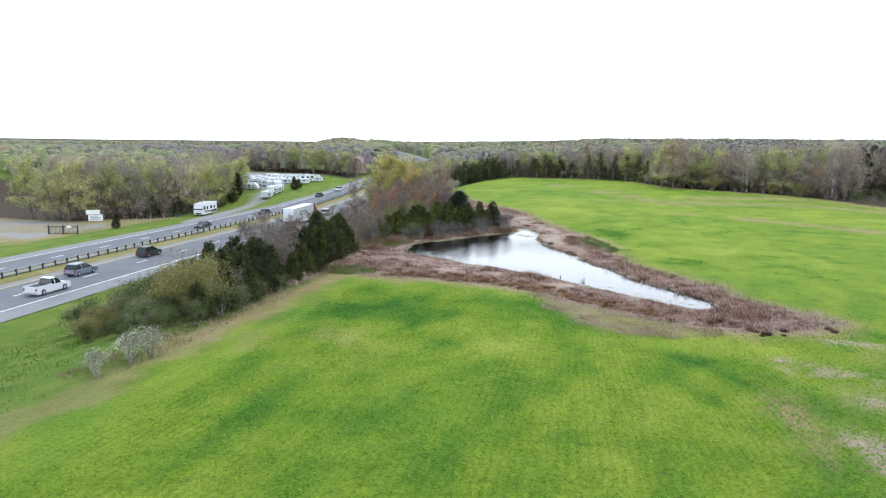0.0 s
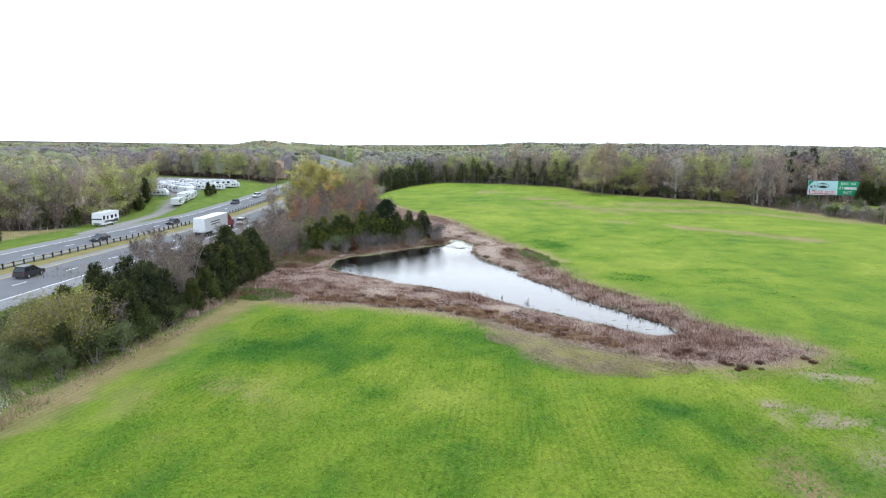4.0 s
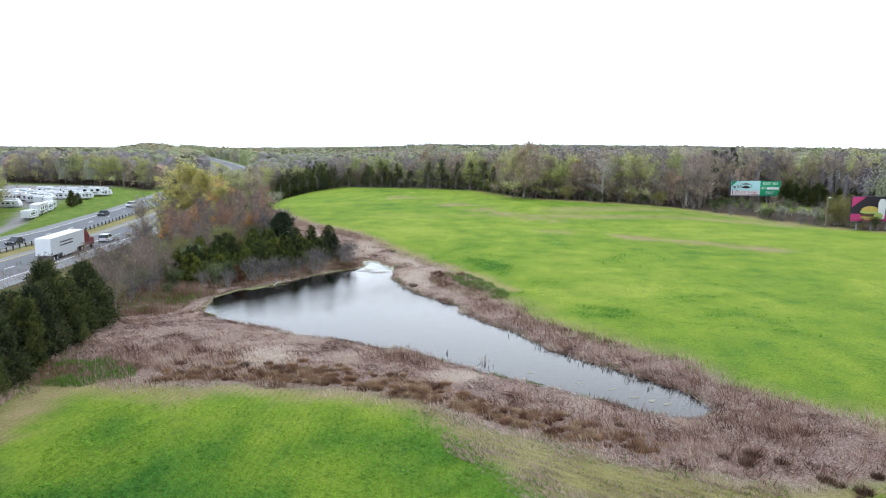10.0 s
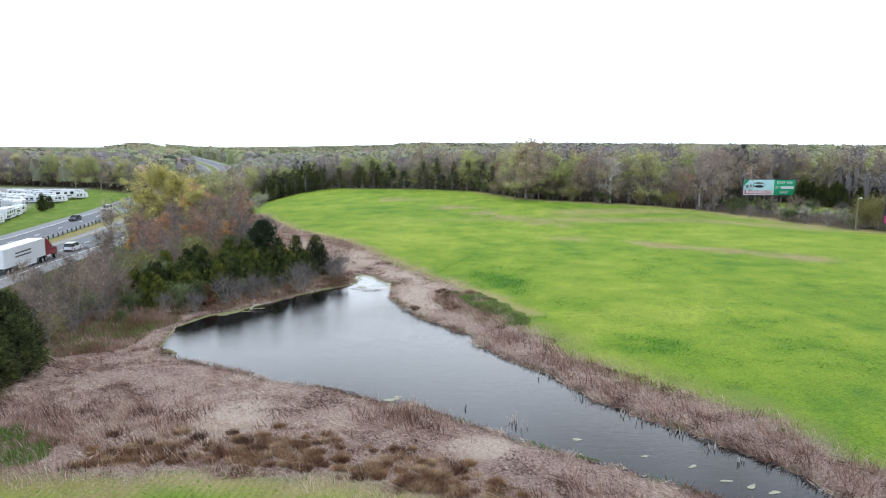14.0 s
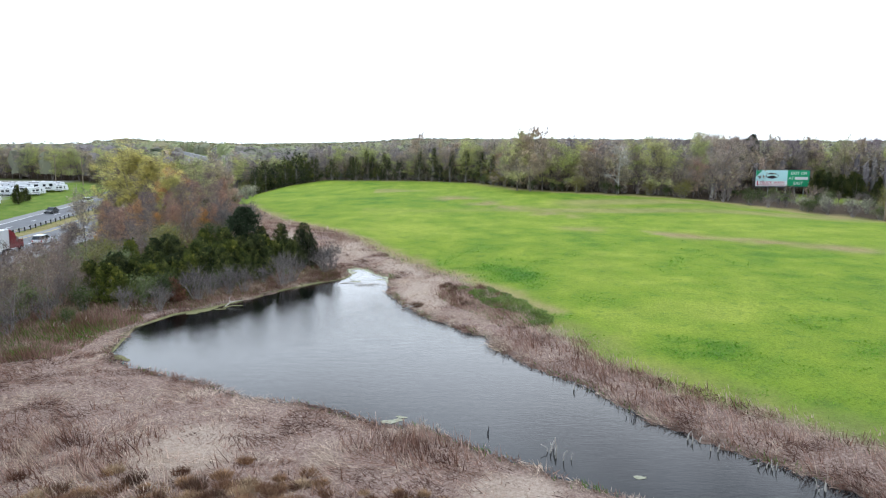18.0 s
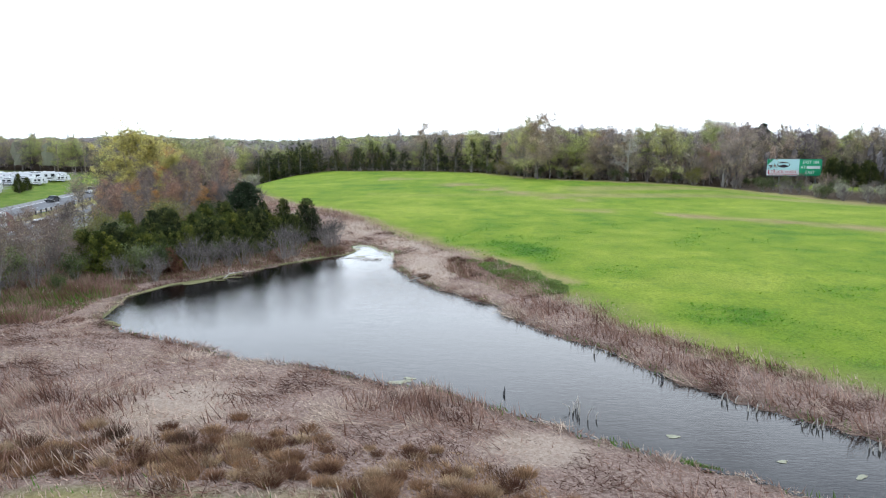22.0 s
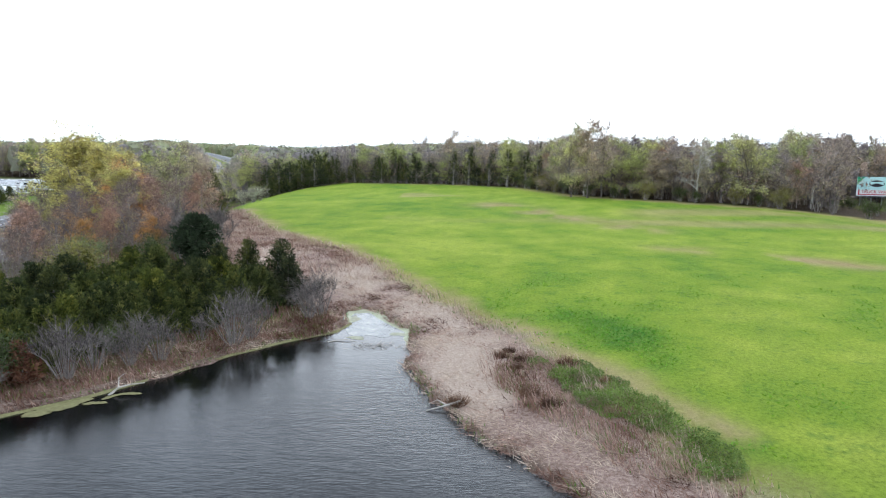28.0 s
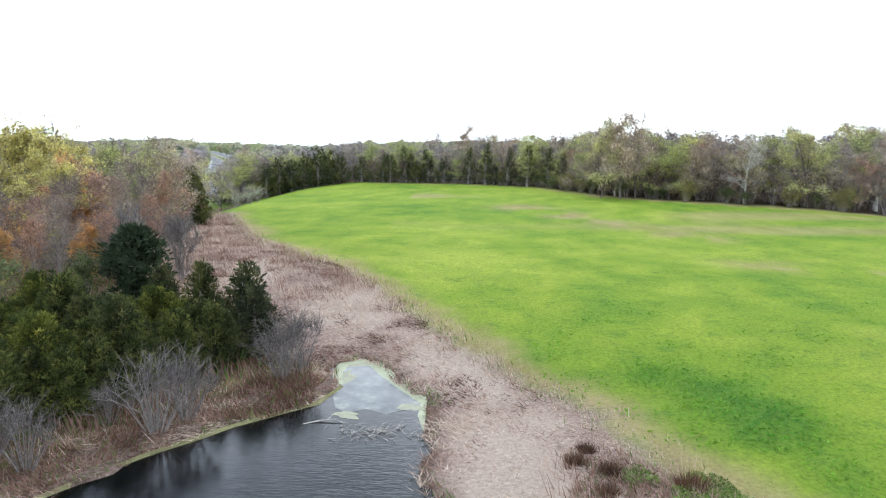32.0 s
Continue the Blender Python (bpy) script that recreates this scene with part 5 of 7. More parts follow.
# the woods' edge beyond the fields
random.seed(19)
pts = [Vector((*p, 0)) for p in EDGE]
for a, b in zip(pts[:-1], pts[1:]):
    n = max(1, int((b - a).length / 3.6))
    side = Vector((-(b - a).y, (b - a).x, 0)).normalized()
    for k in range(n):
        for row, depth in enumerate((2.5, 8.0)):
            p = a + (b - a) * ((k + random.random()) / n) + side * (depth + random.uniform(-2, 2))
            if p.x > 175 or (66 < p.x < 74 and p.y < 164):
                continue
            u = random.random()
            if p.x < -20:
                kind = FAR_CEDARS + SPIRES if u < 0.3 and row < 2 else (FAR_GREEN if u < 0.65 else FAR_BARE)
            elif p.x < 22:
                kind = SPIRES if u < 0.26 else (FAR_GREEN if u < 0.6 else FAR_BARE + FAR_OLIVE)
            else:
                kind = FAR_BARE if u < 0.26 else (FAR_GREEN if u < 0.50 else (FAR_RED if u < 0.68 else (FAR_OLIVE if u < 0.95 else WHITE)))
            if float(inside(CLEAR, np.array([p.x]), np.array([p.y]))[0]) > -1.5:
                continue
            plant(any_of(kind), p.x, p.y, random.uniform(0.88, 1.12) * (0.88 if row == 0 else 1.02), tall=random.uniform(0.74, 0.9))
for x, y, s in [(-45, 213.5, 0.8), (-42.5, 216, 1.0), (-40, 218.5, 0.75), (-37.5, 222, 1.05), (-34.6, 224.5, 0.8), (-33, 227.5, 1.0), (-39, 224, 1.25), (-11, 224, 0.9), (-8, 222.5, 1.1), (8, 211, 0.8)]:
    plant(any_of(FAR_CEDARS), x, y, s)
for x, y, s in [(-46.5, 211, 1.35), (-44, 214, 1.5), (-41.5, 215.6, 1.3), (-39, 219, 1.45), (-36, 221.5, 1.6), (-34, 225, 1.4), (-31.5, 228, 1.3), (-26, 229.5, 1.1), (-18, 226.6, 1.2), (-4, 220, 1.0)]:
    plant(any_of(FAR_CEDARS), x, y, s)
for x, y, s in [(-14, 226, 0.95), (-9.5, 223.5, 0.85), (2, 215.6, 0.9), (6, 213, 1.0), (11, 209.6, 0.9), (15.5, 206.4, 0.95), (19.6, 203, 0.9), (21.6, 196, 0.8)]:
    plant(any_of(SPIRES), x, y, s)
plant(WHITE[0], 70, 163, 1.0)
for x, y, s in [(69, 159, 0.95), (72.5, 161, 1.05), (66.8, 157, 0.8), (75.5, 165, 1.1), (70.8, 166, 1.15), (77, 172, 1.1)]:
    plant(any_of(FAR_BARE + FAR_RED[:1]), x, y, s)
plant(FAR_OLIVE[0], 28, 169, 1.12, tall=0.95)
plant(FAR_OLIVE[1], 31.5, 172, 1.1, tall=0.95)
plant(FAR_GREEN[0], 25, 171, 1.05)
plant(FAR_GREEN[2], 57, 160, 1.0)
plant(FAR_GREEN[1], 66.5, 162, 1.0)


# far woods, joined
def far_woods():
    rng = np.random.default_rng(5)
    P, T, S = [], [], []
    r = 120.0
    while r < 3300:
        s = 0.017 * r + 2.6
        n = int(1.6 * r / s)
        az = (np.arange(n) + rng.uniform(0, 1, n)) / n * 1.6 - 0.87
        rr = r + rng.uniform(-0.5, 0.5, n) * s
        x, y = rr * np.sin(az), rr * np.cos(az)
        off = x - road_x(y)
        west = (off < -14) & ((y > 262 - 0.3 * (x + 120)) | ((x < west_edge(y) - 14) & (y < 205) & (y > 88)) | ((off < -85) & (y > 60)))
        east = (inside(WOODS, x, y) > np.where(x < -42, 1, 11)) & (off > 18)
        ok = west | (y > 1700) | (east & (inside(CLEAR, x, y) < -3))
        P.append(np.stack([x, y], 1)[ok])
        S.append(np.full(ok.sum(), s))
        r += s * 0.9
    P, S = np.concatenate(P), np.concatenate(S)
    n = len(P)
    z = height(P[:, 0], P[:, 1])
    patch = fbm(P[:, 0], P[:, 1], 160, 51) + 0.10 * (P[:, 0] < -60)
    u = np.clip(rng.uniform(0, 1, n) * 0.8 + (patch - 0.5) * 1.4 + 0.2, 0, 1)
    dark = rng.uniform(0, 1, n) < 0.03
    u = np.where(dark, rng.uniform(0, 0.12, n), 0.16 + u * 0.8)
    u = np.where(rng.uniform(0, 1, n) < 0.04, 1.0, u)
    hgt = rng.uniform(9.5, 15, n)
    V, TT = [], []
    far = S > 12
    for group, q in ((S < 7, 150), ((S >= 7) & ~far, 70), (far, 36)):
        k = np.where(group)[0]
        if not len(k):
            continue
        d = rng.normal(size=(len(k), q, 3))
        d /= np.linalg.norm(d, axis=2)[:, :, None]
        d *= rng.uniform(0.6 if q > 100 else 0.86, 1.12 if q > 100 else 1.06, (len(k), q, 1))
        d[:, :, 2] = np.abs(d[:, :, 2]) * 1.25 - 0.25
        rad = np.maximum(2.6, S[k] * 0.62)
        c = np.stack([P[k, 0], P[k, 1], z[k] + hgt[k] * np.where(S[k] > 6, 0.47, 0.56)], 1)
        pos = c[:, None, :] + d * np.stack([rad, rad, hgt[k] * np.where(S[k] > 6, 0.5, 0.43)], 1)[:, None, :]
        size = np.repeat(np.where(S[k] > 12, np.minimum(rad * 0.20, 2.8), np.where(S[k] < 7, 0.42, 0.46))[:, None], q, 1)
        face = d.reshape(-1, 3) + np.array([0, 0, 0.5]) + rng.normal(size=(len(k) * q, 3)) * 0.3
        a = np.cross(face, rng.normal(size=(len(k) * q, 3)))
        a /= np.linalg.norm(a, axis=1)[:, None]
        b = np.cross(a, face)
        b /= np.linalg.norm(b, axis=1)[:, None]
        pp, ss = pos.reshape(-1, 3), (size.ravel() * rng.uniform(0.5, 1.6, len(k) * q))[:, None]
        v = np.stack([pp - a * ss * 0.75, pp + b * ss * 0.65, pp + a * ss * 0.75 - b * ss * 0.25], 1).reshape(-1, 3)
        V.append(v)
        TT.append(np.repeat(u[k], q))
    # the dense inside of each crown: an uneven faceted dome
    rings, around = 3, 7
    lat = np.array([0.0, 0.42, 0.85])
    c = np.stack([P[:, 0], P[:, 1], z], 1)
    rad = np.maximum(2.5, S * 0.60)
    az = np.arange(around) / around * 6.2832
    ring = []
    for k in range(rings):
        w = rad * np.where(S < 7, 0.28, 0.98) * math.cos(lat[k]) * (0.8 if k == 0 else 1.0)
        up = hgt * (np.where(S > 9, -0.7, 0.16), 0.50, 0.72)[k]
        jig = rng.uniform(0.55, 1.15, (n, around))
        ring.append(np.stack([c[:, None, 0] + np.cos(az)[None] * w[:, None] * jig, c[:, None, 1] + np.sin(az)[None] * w[:, None] * jig, c[:, None, 2] + up[:, None] * rng.uniform(0.88, 1.1, (n, around))], 2))
    top = c + np.stack([rng.normal(size=n) * 0.3, rng.normal(size=n) * 0.3, hgt * 0.80], 1)
    tri = []
    for k in range(rings - 1):
        a0, a1 = ring[k], np.roll(ring[k], -1, 1)
        b0, b1 = ring[k + 1], np.roll(ring[k + 1], -1, 1)
        tri += [np.stack([a0, a1, b1], 2), np.stack([a0, b1, b0], 2)]
    tri.append(np.stack([ring[-1], np.roll(ring[-1], -1, 1), np.repeat(top[:, None], around, 1)], 2))
    tri = np.concatenate(tri, 1)
    V.append(tri.reshape(-1, 3))
    TT.append(np.repeat(u, tri.shape[1]))
    V = np.concatenate(V)
    me = mesh("far_woods", V, np.arange(len(V)).reshape(-1, 3), FAR_WOODS, np.concatenate(TT))
    ob = tagged(new("far_woods", me), "wide mixed spring woods reaching to the horizon", "woods", kind="stuff")
    # stems of the nearer ones
    k = np.where(S < 9)[0]
    p = np.stack([P[k, 0], P[k, 1], z[k] - 0.3], 1)
    v, f = slivers(rng, p, np.tile([0, 0, 1.0], (len(k), 1)), hgt[k] * 0.75, np.full(len(k), 0.35))
    st = part("stems", mesh("stems", v, f, BARK), ob)
    st["kind"] = "stuff"


far_woods()


# taller woods behind the billboards
random.seed(29)
for k in range(170):
    x = random.uniform(26, 84) if k < 70 else random.uniform(84, 190)
    near = float(np.interp(x, [26, 60, 70, 84, 100, 118, 135, 190], [184, 176, 178, 196, 193, 184, 166, 120]))
    y = near + random.uniform(0, 1) ** 1.3 * 44
    s = ((14.6 if k < 70 else 15.4) + random.gauss(0, 0.6) - gz(x, y)) / 14.3
    kinds = FAR_GREEN + FAR_PURPLE + FAR_OLIVE if k < 70 else FAR_PURPLE + FAR_PURPLE + FAR_GREEN + FAR_OLIVE[:1]
    plant(any_of(kinds), x, y, max(0.75, s), tall=random.uniform(0.92, 1.04))
for x, y, s in [(91.5, 199, 1.12), (95.5, 201, 1.1), (99, 204, 1.2)]:
    plant(any_of(PINES), x, y, (16.0 - gz(x, y)) / 11.0 * s / 1.12)
plant(FAR_GREEN[1], 75.5, 181, 1.22, tall=0.98)
plant(FAR_GREEN[0], 72.0, 179, 1.12, tall=0.98)
plant(FAR_GREEN[2], 79.5, 184, 1.2, tall=1.0)
for x, y, s in [(106, 176, 1.15), (108.5, 174, 1.05), (104.5, 179, 1.2), (111, 172, 1.1), (107, 180, 1.25), (114, 168, 1.0), (112, 175, 1.2), (117, 166, 1.0), (121, 164, 1.1), (126, 161, 1.0)]:
    plant(any_of(CEDARS), x, y, s * 0.92)
for x, y, s in [(90.2, 129, 1.1), (91.6, 130.5, 1.5)]:
    plant(YELLOW_BUSH[0], x, y, s, label="leaning olive-yellow bush beside the billboard")

# understorey along the woods' edge
random.seed(23)
for a, b in zip(pts[1:-1], pts[2:]):
    n = max(1, int((b - a).length / 4.5))
    side = Vector((-(b - a).y, (b - a).x, 0)).normalized()
    for k in range(n):
        p = a + (b - a) * ((k + random.random()) / n) + side * random.uniform(-0.6, 1.2)
        if p.x > 150:
            continue
        for _ in range(4):
            q = p + (b - a) * random.uniform(-0.5, 0.5) / n + side * random.uniform(0.5, 9)
            if float(inside(CLEAR, np.array([q.x]), np.array([q.y]))[0]) < -1:
                plant(any_of(SAPLING), q.x, q.y, random.uniform(0.8, 1.5))
        plant(any_of(GREEN_BUSH + GREEN_BUSH + YELLOW_BUSH[:1] + GREY_BUSH), p.x, p.y, random.uniform(0.6, 1.0))
for x, y, s in [(80, 142, 1.1), (84, 141, 1.3), (88.5, 140, 1.2), (91, 137.5, 1.3), (86, 144, 1.1)]:
    plant(any_of(BLOSSOM_BUSH), x, y, s)
plant(YELLOW_BUSH[0], 91.5, 126, 1.6, label="leaning olive-yellow bush beside the billboard")
for x, y, s in [(96, 193, 0.85), (101, 192, 0.95), (106, 191, 0.9), (111, 189, 0.9), (116, 185, 0.95), (120, 180, 0.9), (91, 192, 0.9), (113, 195, 1.1), (104, 198, 1.1), (97, 200, 1.1), (124, 176, 0.9)]:
    plant(any_of(FAR_BARE + FAR_OLIVE + PINES[:1]), x, y, s)
for x, y, s in [(113, 184, 0.8), (110, 186, 0.65), (117, 179, 0.75), (115, 182, 0.7)]:
    plant(any_of(CEDARS), x, y, s)
for k in range(64):
    x, y = random.uniform(78, 116), random.uniform(141, 182)
    if not 88 < x < 108 or y < 160:
        plant(any_of(GREEN_BUSH + GREY_BUSH + SAPLING[1:]), x, y, random.uniform(0.5, 0.9))
    else:
        plant(any_of(GREEN_BUSH), x, y, random.uniform(0.25, 0.45))
for x, y, s in [(82.4, 181, 1.3), (79.5, 184, 1.2)]:
    plant(any_of(PINES), x, y, s)

# the woods west of the highway
random.seed(29)
for k in range(26):
    y = 90 + k * 4.2
    for depth in (1, 4, 8):
        plant(any_of(SAPLING), float(west_edge(y)) - depth + random.uniform(-1, 1), y + random.uniform(-2, 2), random.uniform(0.8, 1.4))
    for depth in (1.5, 6.5, 12):
        x = float(west_edge(y)) - depth + random.uniform(-2, 2)
        u = random.random()
        plant(any_of(FAR_BARE if u < 0.30 else FAR_GREEN if u < 0.88 else FAR_CEDARS + SPIRES), x, y + random.uniform(-2, 2), random.uniform(0.9, 1.15))
for k in range(24):
    x = -170 + k * 3.6
    for depth in (0, 6):
        y = 262 - 0.3 * (x + 120) + depth + random.uniform(-2, 2)
        if x - float(road_x(y)) > -17:
            continue
        u = random.random()
        plant(any_of(FAR_BARE + FAR_OLIVE if u < 0.55 else FAR_GREEN), x, y, random.uniform(0.75, 0.95))
for x, y, s in [(-107.6, 197.5, 0.85), (-108.4, 203, 0.6), (-102.5, 113.5, 0.9), (-118, 172, 1.2), (-121, 178, 1.3), (-115, 164, 1.0)]:
    plant(any_of(CEDARS), x, y, s)
plant(CEDARS[2], -96.6, 81.5, 0.55, label="small dark clipped evergreen on the verge")


# ---- reeds, sedge and crop ----
def blades(name, label, n, poly, hmin, hmax, lean, tint_of, seed, width=0.05, extra=None, mat=None, inset=0.25, clumpy=1.6, category="reeds", flatten=1.0, grow=0.0):
    rng = np.random.default_rng(seed)
    px, py = np.array([p[0] for p in poly]), np.array([p[1] for p in poly])
    x, y = rng.uniform(px.min(), px.max(), n * 6), rng.uniform(py.min(), py.max(), n * 6)
    wob = (fbm(x, y, 3.0, 31) - 0.5) * 2.4
    ok = (inside(poly, x, y) + wob + grow > 0) & (inside(POND, x, y) < inset + wob * 0.15)
    if extra is not None:
        ok &= rng.uniform(0, 1, len(x)) < extra(x, y)
    x, y = x[ok][:n], y[ok][:n]
    m = len(x)
    z = height(x, y)
    drift = fbm(x, y, 2.5, seed + 9, 2) * 6.28
    d = np.stack([rng.normal(size=m) * lean * 0.6 + np.cos(drift) * lean * 0.8, rng.normal(size=m) * lean * 0.6 + np.sin(drift) * lean * 0.8, np.full(m, flatten)], 1)
    d /= np.linalg.norm(d, axis=1)[:, None]
    clump = fbm(x, y, clumpy, seed + 4, 2)
    ln = rng.uniform(hmin, hmax, m) * (0.25 + 2.2 * clump ** 1.7)
    v, f = slivers(rng, np.stack([x, y, z - 0.02], 1), d, ln, rng.uniform(0.6, 1.5, m) * width)
    tint = tint_of(x, y, rng)
    me = mesh(name, v, f, mat or REEDS, np.where(tint == 1.0, 1.0, np.clip(tint, 0, 0.8)))
    return tagged(new(name, me), label, category, kind="stuff")


def stands(x, y):
    """Where cattails still stand upright."""
    west = 1.2 * np.exp(-(((x + 16.5) / 6.0) ** 2 + ((y - 29.0) / 4.5) ** 2))
    spit = np.exp(-(((x + 0.5) / 3.0) ** 2 + ((y - 32.6) / 2.2) ** 2))
    far = band(x, y, (19.5, 28), (7.5, 48), 2.6) * 0.6
    end = np.exp(-(((x - 21.5) / 5.0) ** 2 + ((y - 19) / 5.0) ** 2))
    front = band(x, y, (6, 22.5), (17, 14.5), 2.0) * 0.9
    north = smooth(84, 92, y) * 0.55 + band(x, y, (3.4, 60), (1.4, 66), 1.2) * 0.8
    return np.clip(west + spit + far + end + front + north, 0, 1) * (0.3 + 0.7 * smooth(0.33, 0.55, fbm(x, y, 2.6, 66)))


blades("flattened_reeds", "flattened mat of pale dead reed straw", 150000, REED, 0.2, 0.48, 1.5,
       lambda x, y, g: 0.45 + 2.2 * (fbm(x, y, 2.2, 61) - 0.5) + 1.8 * (fbm(x, y, 0.7, 62) - 0.5) + g.uniform(-0.2, 0.2, len(x)) + 0.25 * bare_spots(x, y), 201, 0.03,
       lambda x, y: 1 - 0.55 * bare_spots(x, y), flatten=0.5)
blades("cattail_stand", "upright stands of dead pinkish-brown cattails", 105000, REED, 0.25, 0.68, 0.5,
       lambda x, y, g: 0.36 + 1.3 * (fbm(x, y, 1.6, 67) - 0.5) + 0.22 * smooth(78, 90, y) + g.uniform(-0.2, 0.2, len(x)), 202, 0.045,
       lambda x, y: stands(x, y) * (1 - 0.95 * bare_spots(x, y)), clumpy=1.0, inset=-0.1)
blades("rough_grass", "dry rough grass with green shoots beside the reeds", 60000, REED + [], 0.15, 0.45, 0.5,
       lambda x, y, g: np.where(g.uniform(0, 1, len(x)) < 0.14, 1.0, 0.50 + 0.35 * g.uniform(0, 1, len(x))), 203, 0.04,
       lambda x, y: smooth(1.5, -0.5, np.abs(inside(REED, x, y)) - 0.3) * 0.9, grow=1.8, category="grass")
SHORE_GREEN = [(4.6, 30.4), (7.6, 28.2), (10, 26.6), (14.6, 22.4), (14.2, 21.6), (9.6, 25.7), (7.2, 27.2), (4.4, 29.6)]
blades("shore_grass", "strip of fresh green grass at the water's edge", 9000, SHORE_GREEN, 0.2, 0.5, 0.35,
       lambda x, y, g: np.full(len(x), 1.0) - (g.uniform(0, 1, len(x)) < 0.15) * 0.3, 204, 0.045, inset=0.4, category="grass", grow=-0.9)
VERGE = [(-47, -24), (-24.5, -24), (-25.5, 0), (-31, 4), (-40, 12), (-47, 24), (-51, 24)]
blades("verge_grass", "short mown green grass on the highway verge", 22000, VERGE, 0.08, 0.2, 0.7,
       lambda x, y, g: np.full(len(x), 1.0), 215, 0.05, clumpy=2.0, category="grass")
HEDGE_FOOT = [(-27.5, -14), (-23.5, -14), (-22.8, 20), (-24.5, 32), (-28.5, 46), (-31, 46), (-29, 20)]
blades("hedge_grass", "tall dry grass along the foot of the hedge", 20000, HEDGE_FOOT, 0.08, 0.26, 0.7,
       lambda x, y, g: np.where(g.uniform(0, 1, len(x)) < 0.22, 1.0, 0.25 + 0.4 * fbm(x, y, 3, 68) + g.uniform(-0.1, 0.15, len(x))), 205, 0.045, category="grass")
STRAW = [(-25.6, 12), (-24.4, 12), (-24.0, 18), (-24.6, 25), (-25.8, 25)]
blades("tall_straw", "tall bleached straw tufts at the foot of the hedge", 2600, STRAW, 0.4, 0.85, 0.35,
       lambda x, y, g: 0.62 + g.uniform(-0.1, 0.2, len(x)), 216, 0.04, lambda x, y: smooth(0.48, 0.62, fbm(x, y, 1.3, 88)), clumpy=1.0, category="grass")
blades("bank_grass", "mixed dry grass and weeds on the wooded bank", 60000, BANK, 0.25, 0.8, 0.45,
       lambda x, y, g: np.where(g.uniform(0, 1, len(x)) < 0.22, 1.0, 0.0 + 0.6 * fbm(x, y, 3, 69) + g.uniform(-0.1, 0.15, len(x))), 206, 0.06,
       lambda x, y: smooth(160, 60, y) * smooth(-48, -30, x) + 0.1, category="grass")

blades("shore_brush", "reddish-brown dead brush and weeds along the bank", 26000, WEST_SHORE, 0.12, 0.42, 0.7,
       lambda x, y, g: np.where(g.uniform(0, 1, len(x)) < 0.10, 1.0, -0.08 + 0.65 * fbm(x, y, 2.0, 75) + g.uniform(-0.15, 0.2, len(x))), 208, 0.035, clumpy=1.2, category="brush")

blades("shore_tufts", "short green and brown tufts along the waterline", 15000, POND, 0.1, 0.34, 0.5,
       lambda x, y, g: np.where(g.uniform(0, 1, len(x)) < 0.10 + 0.5 * (fbm(x, y, 3, 79) > 0.56), 1.0, 0.05 + 0.6 * g.uniform(0, 1, len(x))), 211, 0.04,
       lambda x, y: np.exp(-((inside(POND, x, y) + 0.25) / 0.4) ** 2), grow=2.4, inset=0.2, category="grass")
BROWN = [(1.8, 68.6), (4.4, 67.6), (7.2, 62), (8.8, 55.5), (7.6, 52.5), (5.4, 54), (3.0, 59.5), (1.4, 64)]
blades("brown_grass", "patch of dead reddish-brown grass beside the brambles", 8000, BROWN, 0.15, 0.42, 0.55,
       lambda x, y, g: np.where(g.uniform(0, 1, len(x)) < 0.12, 1.0, 0.02 + 0.75 * fbm(x, y, 1.6, 83) + g.uniform(-0.12, 0.15, len(x))), 212, 0.035, clumpy=0.9, category="grass")
blades("stubble", "short straw stubble left in rows at the field's corner", 26000, STUBBLE, 0.08, 0.22, 0.8,
       lambda x, y, g: np.where(g.uniform(0, 1, len(x)) < 0.22, 1.0, 0.5 + 0.3 * g.uniform(0, 1, len(x))), 210, 0.035,
       lambda x, y: 0.25 + 0.75 * (np.sin((x * 7.7 + y * 9.7) / 12.4 * 2 * math.pi / 0.76) > -0.1), category="stubble", grow=0.6)


def crop_leaves(name, label, n, x0, x1, y0, y1, seed, size):
    """Tufts of the young crop, sparse where it stands thin."""
    rng = np.random.default_rng(seed)
    x, y = rng.uniform(x0, x1, n), rng.uniform(y0, y1, n)
    ok = (inside(REED, x, y) < -1.0) & (inside(STUBBLE, x, y) < 0.3) & (x > np.interp(y, [-60, -10, 24, 60], [-18, -18, -18, -18]) + 2.5 * (fbm(x, y, 3.0, 58) - 0.5))
    x, y = x[ok], y[ok]
    v0 = lush(x, y)
    thick = np.where(y < 30, (1.0 - 0.8 * v0) * smooth(46, 20, x) * smooth(25, 14, y) * smooth(-21, -17, x), 0.4 * smooth(0.56, 0.30, v0) * smooth(40, 28, x) * smooth(92, 80, y))
    keep = rng.uniform(0, 1, len(x)) < thick
    x, y, v0 = x[keep], y[keep], v0[keep]
    d = np.stack([rng.normal(size=len(x)) * 1.2, rng.normal(size=len(x)) * 1.2, np.full(len(x), 0.55)], 1)
    d /= np.linalg.norm(d, axis=1)[:, None]
    v, f = slivers(rng, np.stack([x, y, height(x, y) + 0.03], 1), d, rng.uniform(0.10, 0.24, len(x)) * size, rng.uniform(0.05, 0.11, len(x)) * size)
    tagged(new(name, mesh(name, v, f, CROP, np.clip(v0 + rng.uniform(-0.16, 0.05, len(x)), 0, 1))), label, "crop", kind="stuff")


crop_leaves("crop_tufts", "low green tufts of the young field crop", 200000, -21, 46, -34, 26, 221, 1.0)

crop_leaves("crop_tufts", "low green tufts of the young crop beyond the pond", 110000, 2, 40, 36, 92, 222, 1.15)

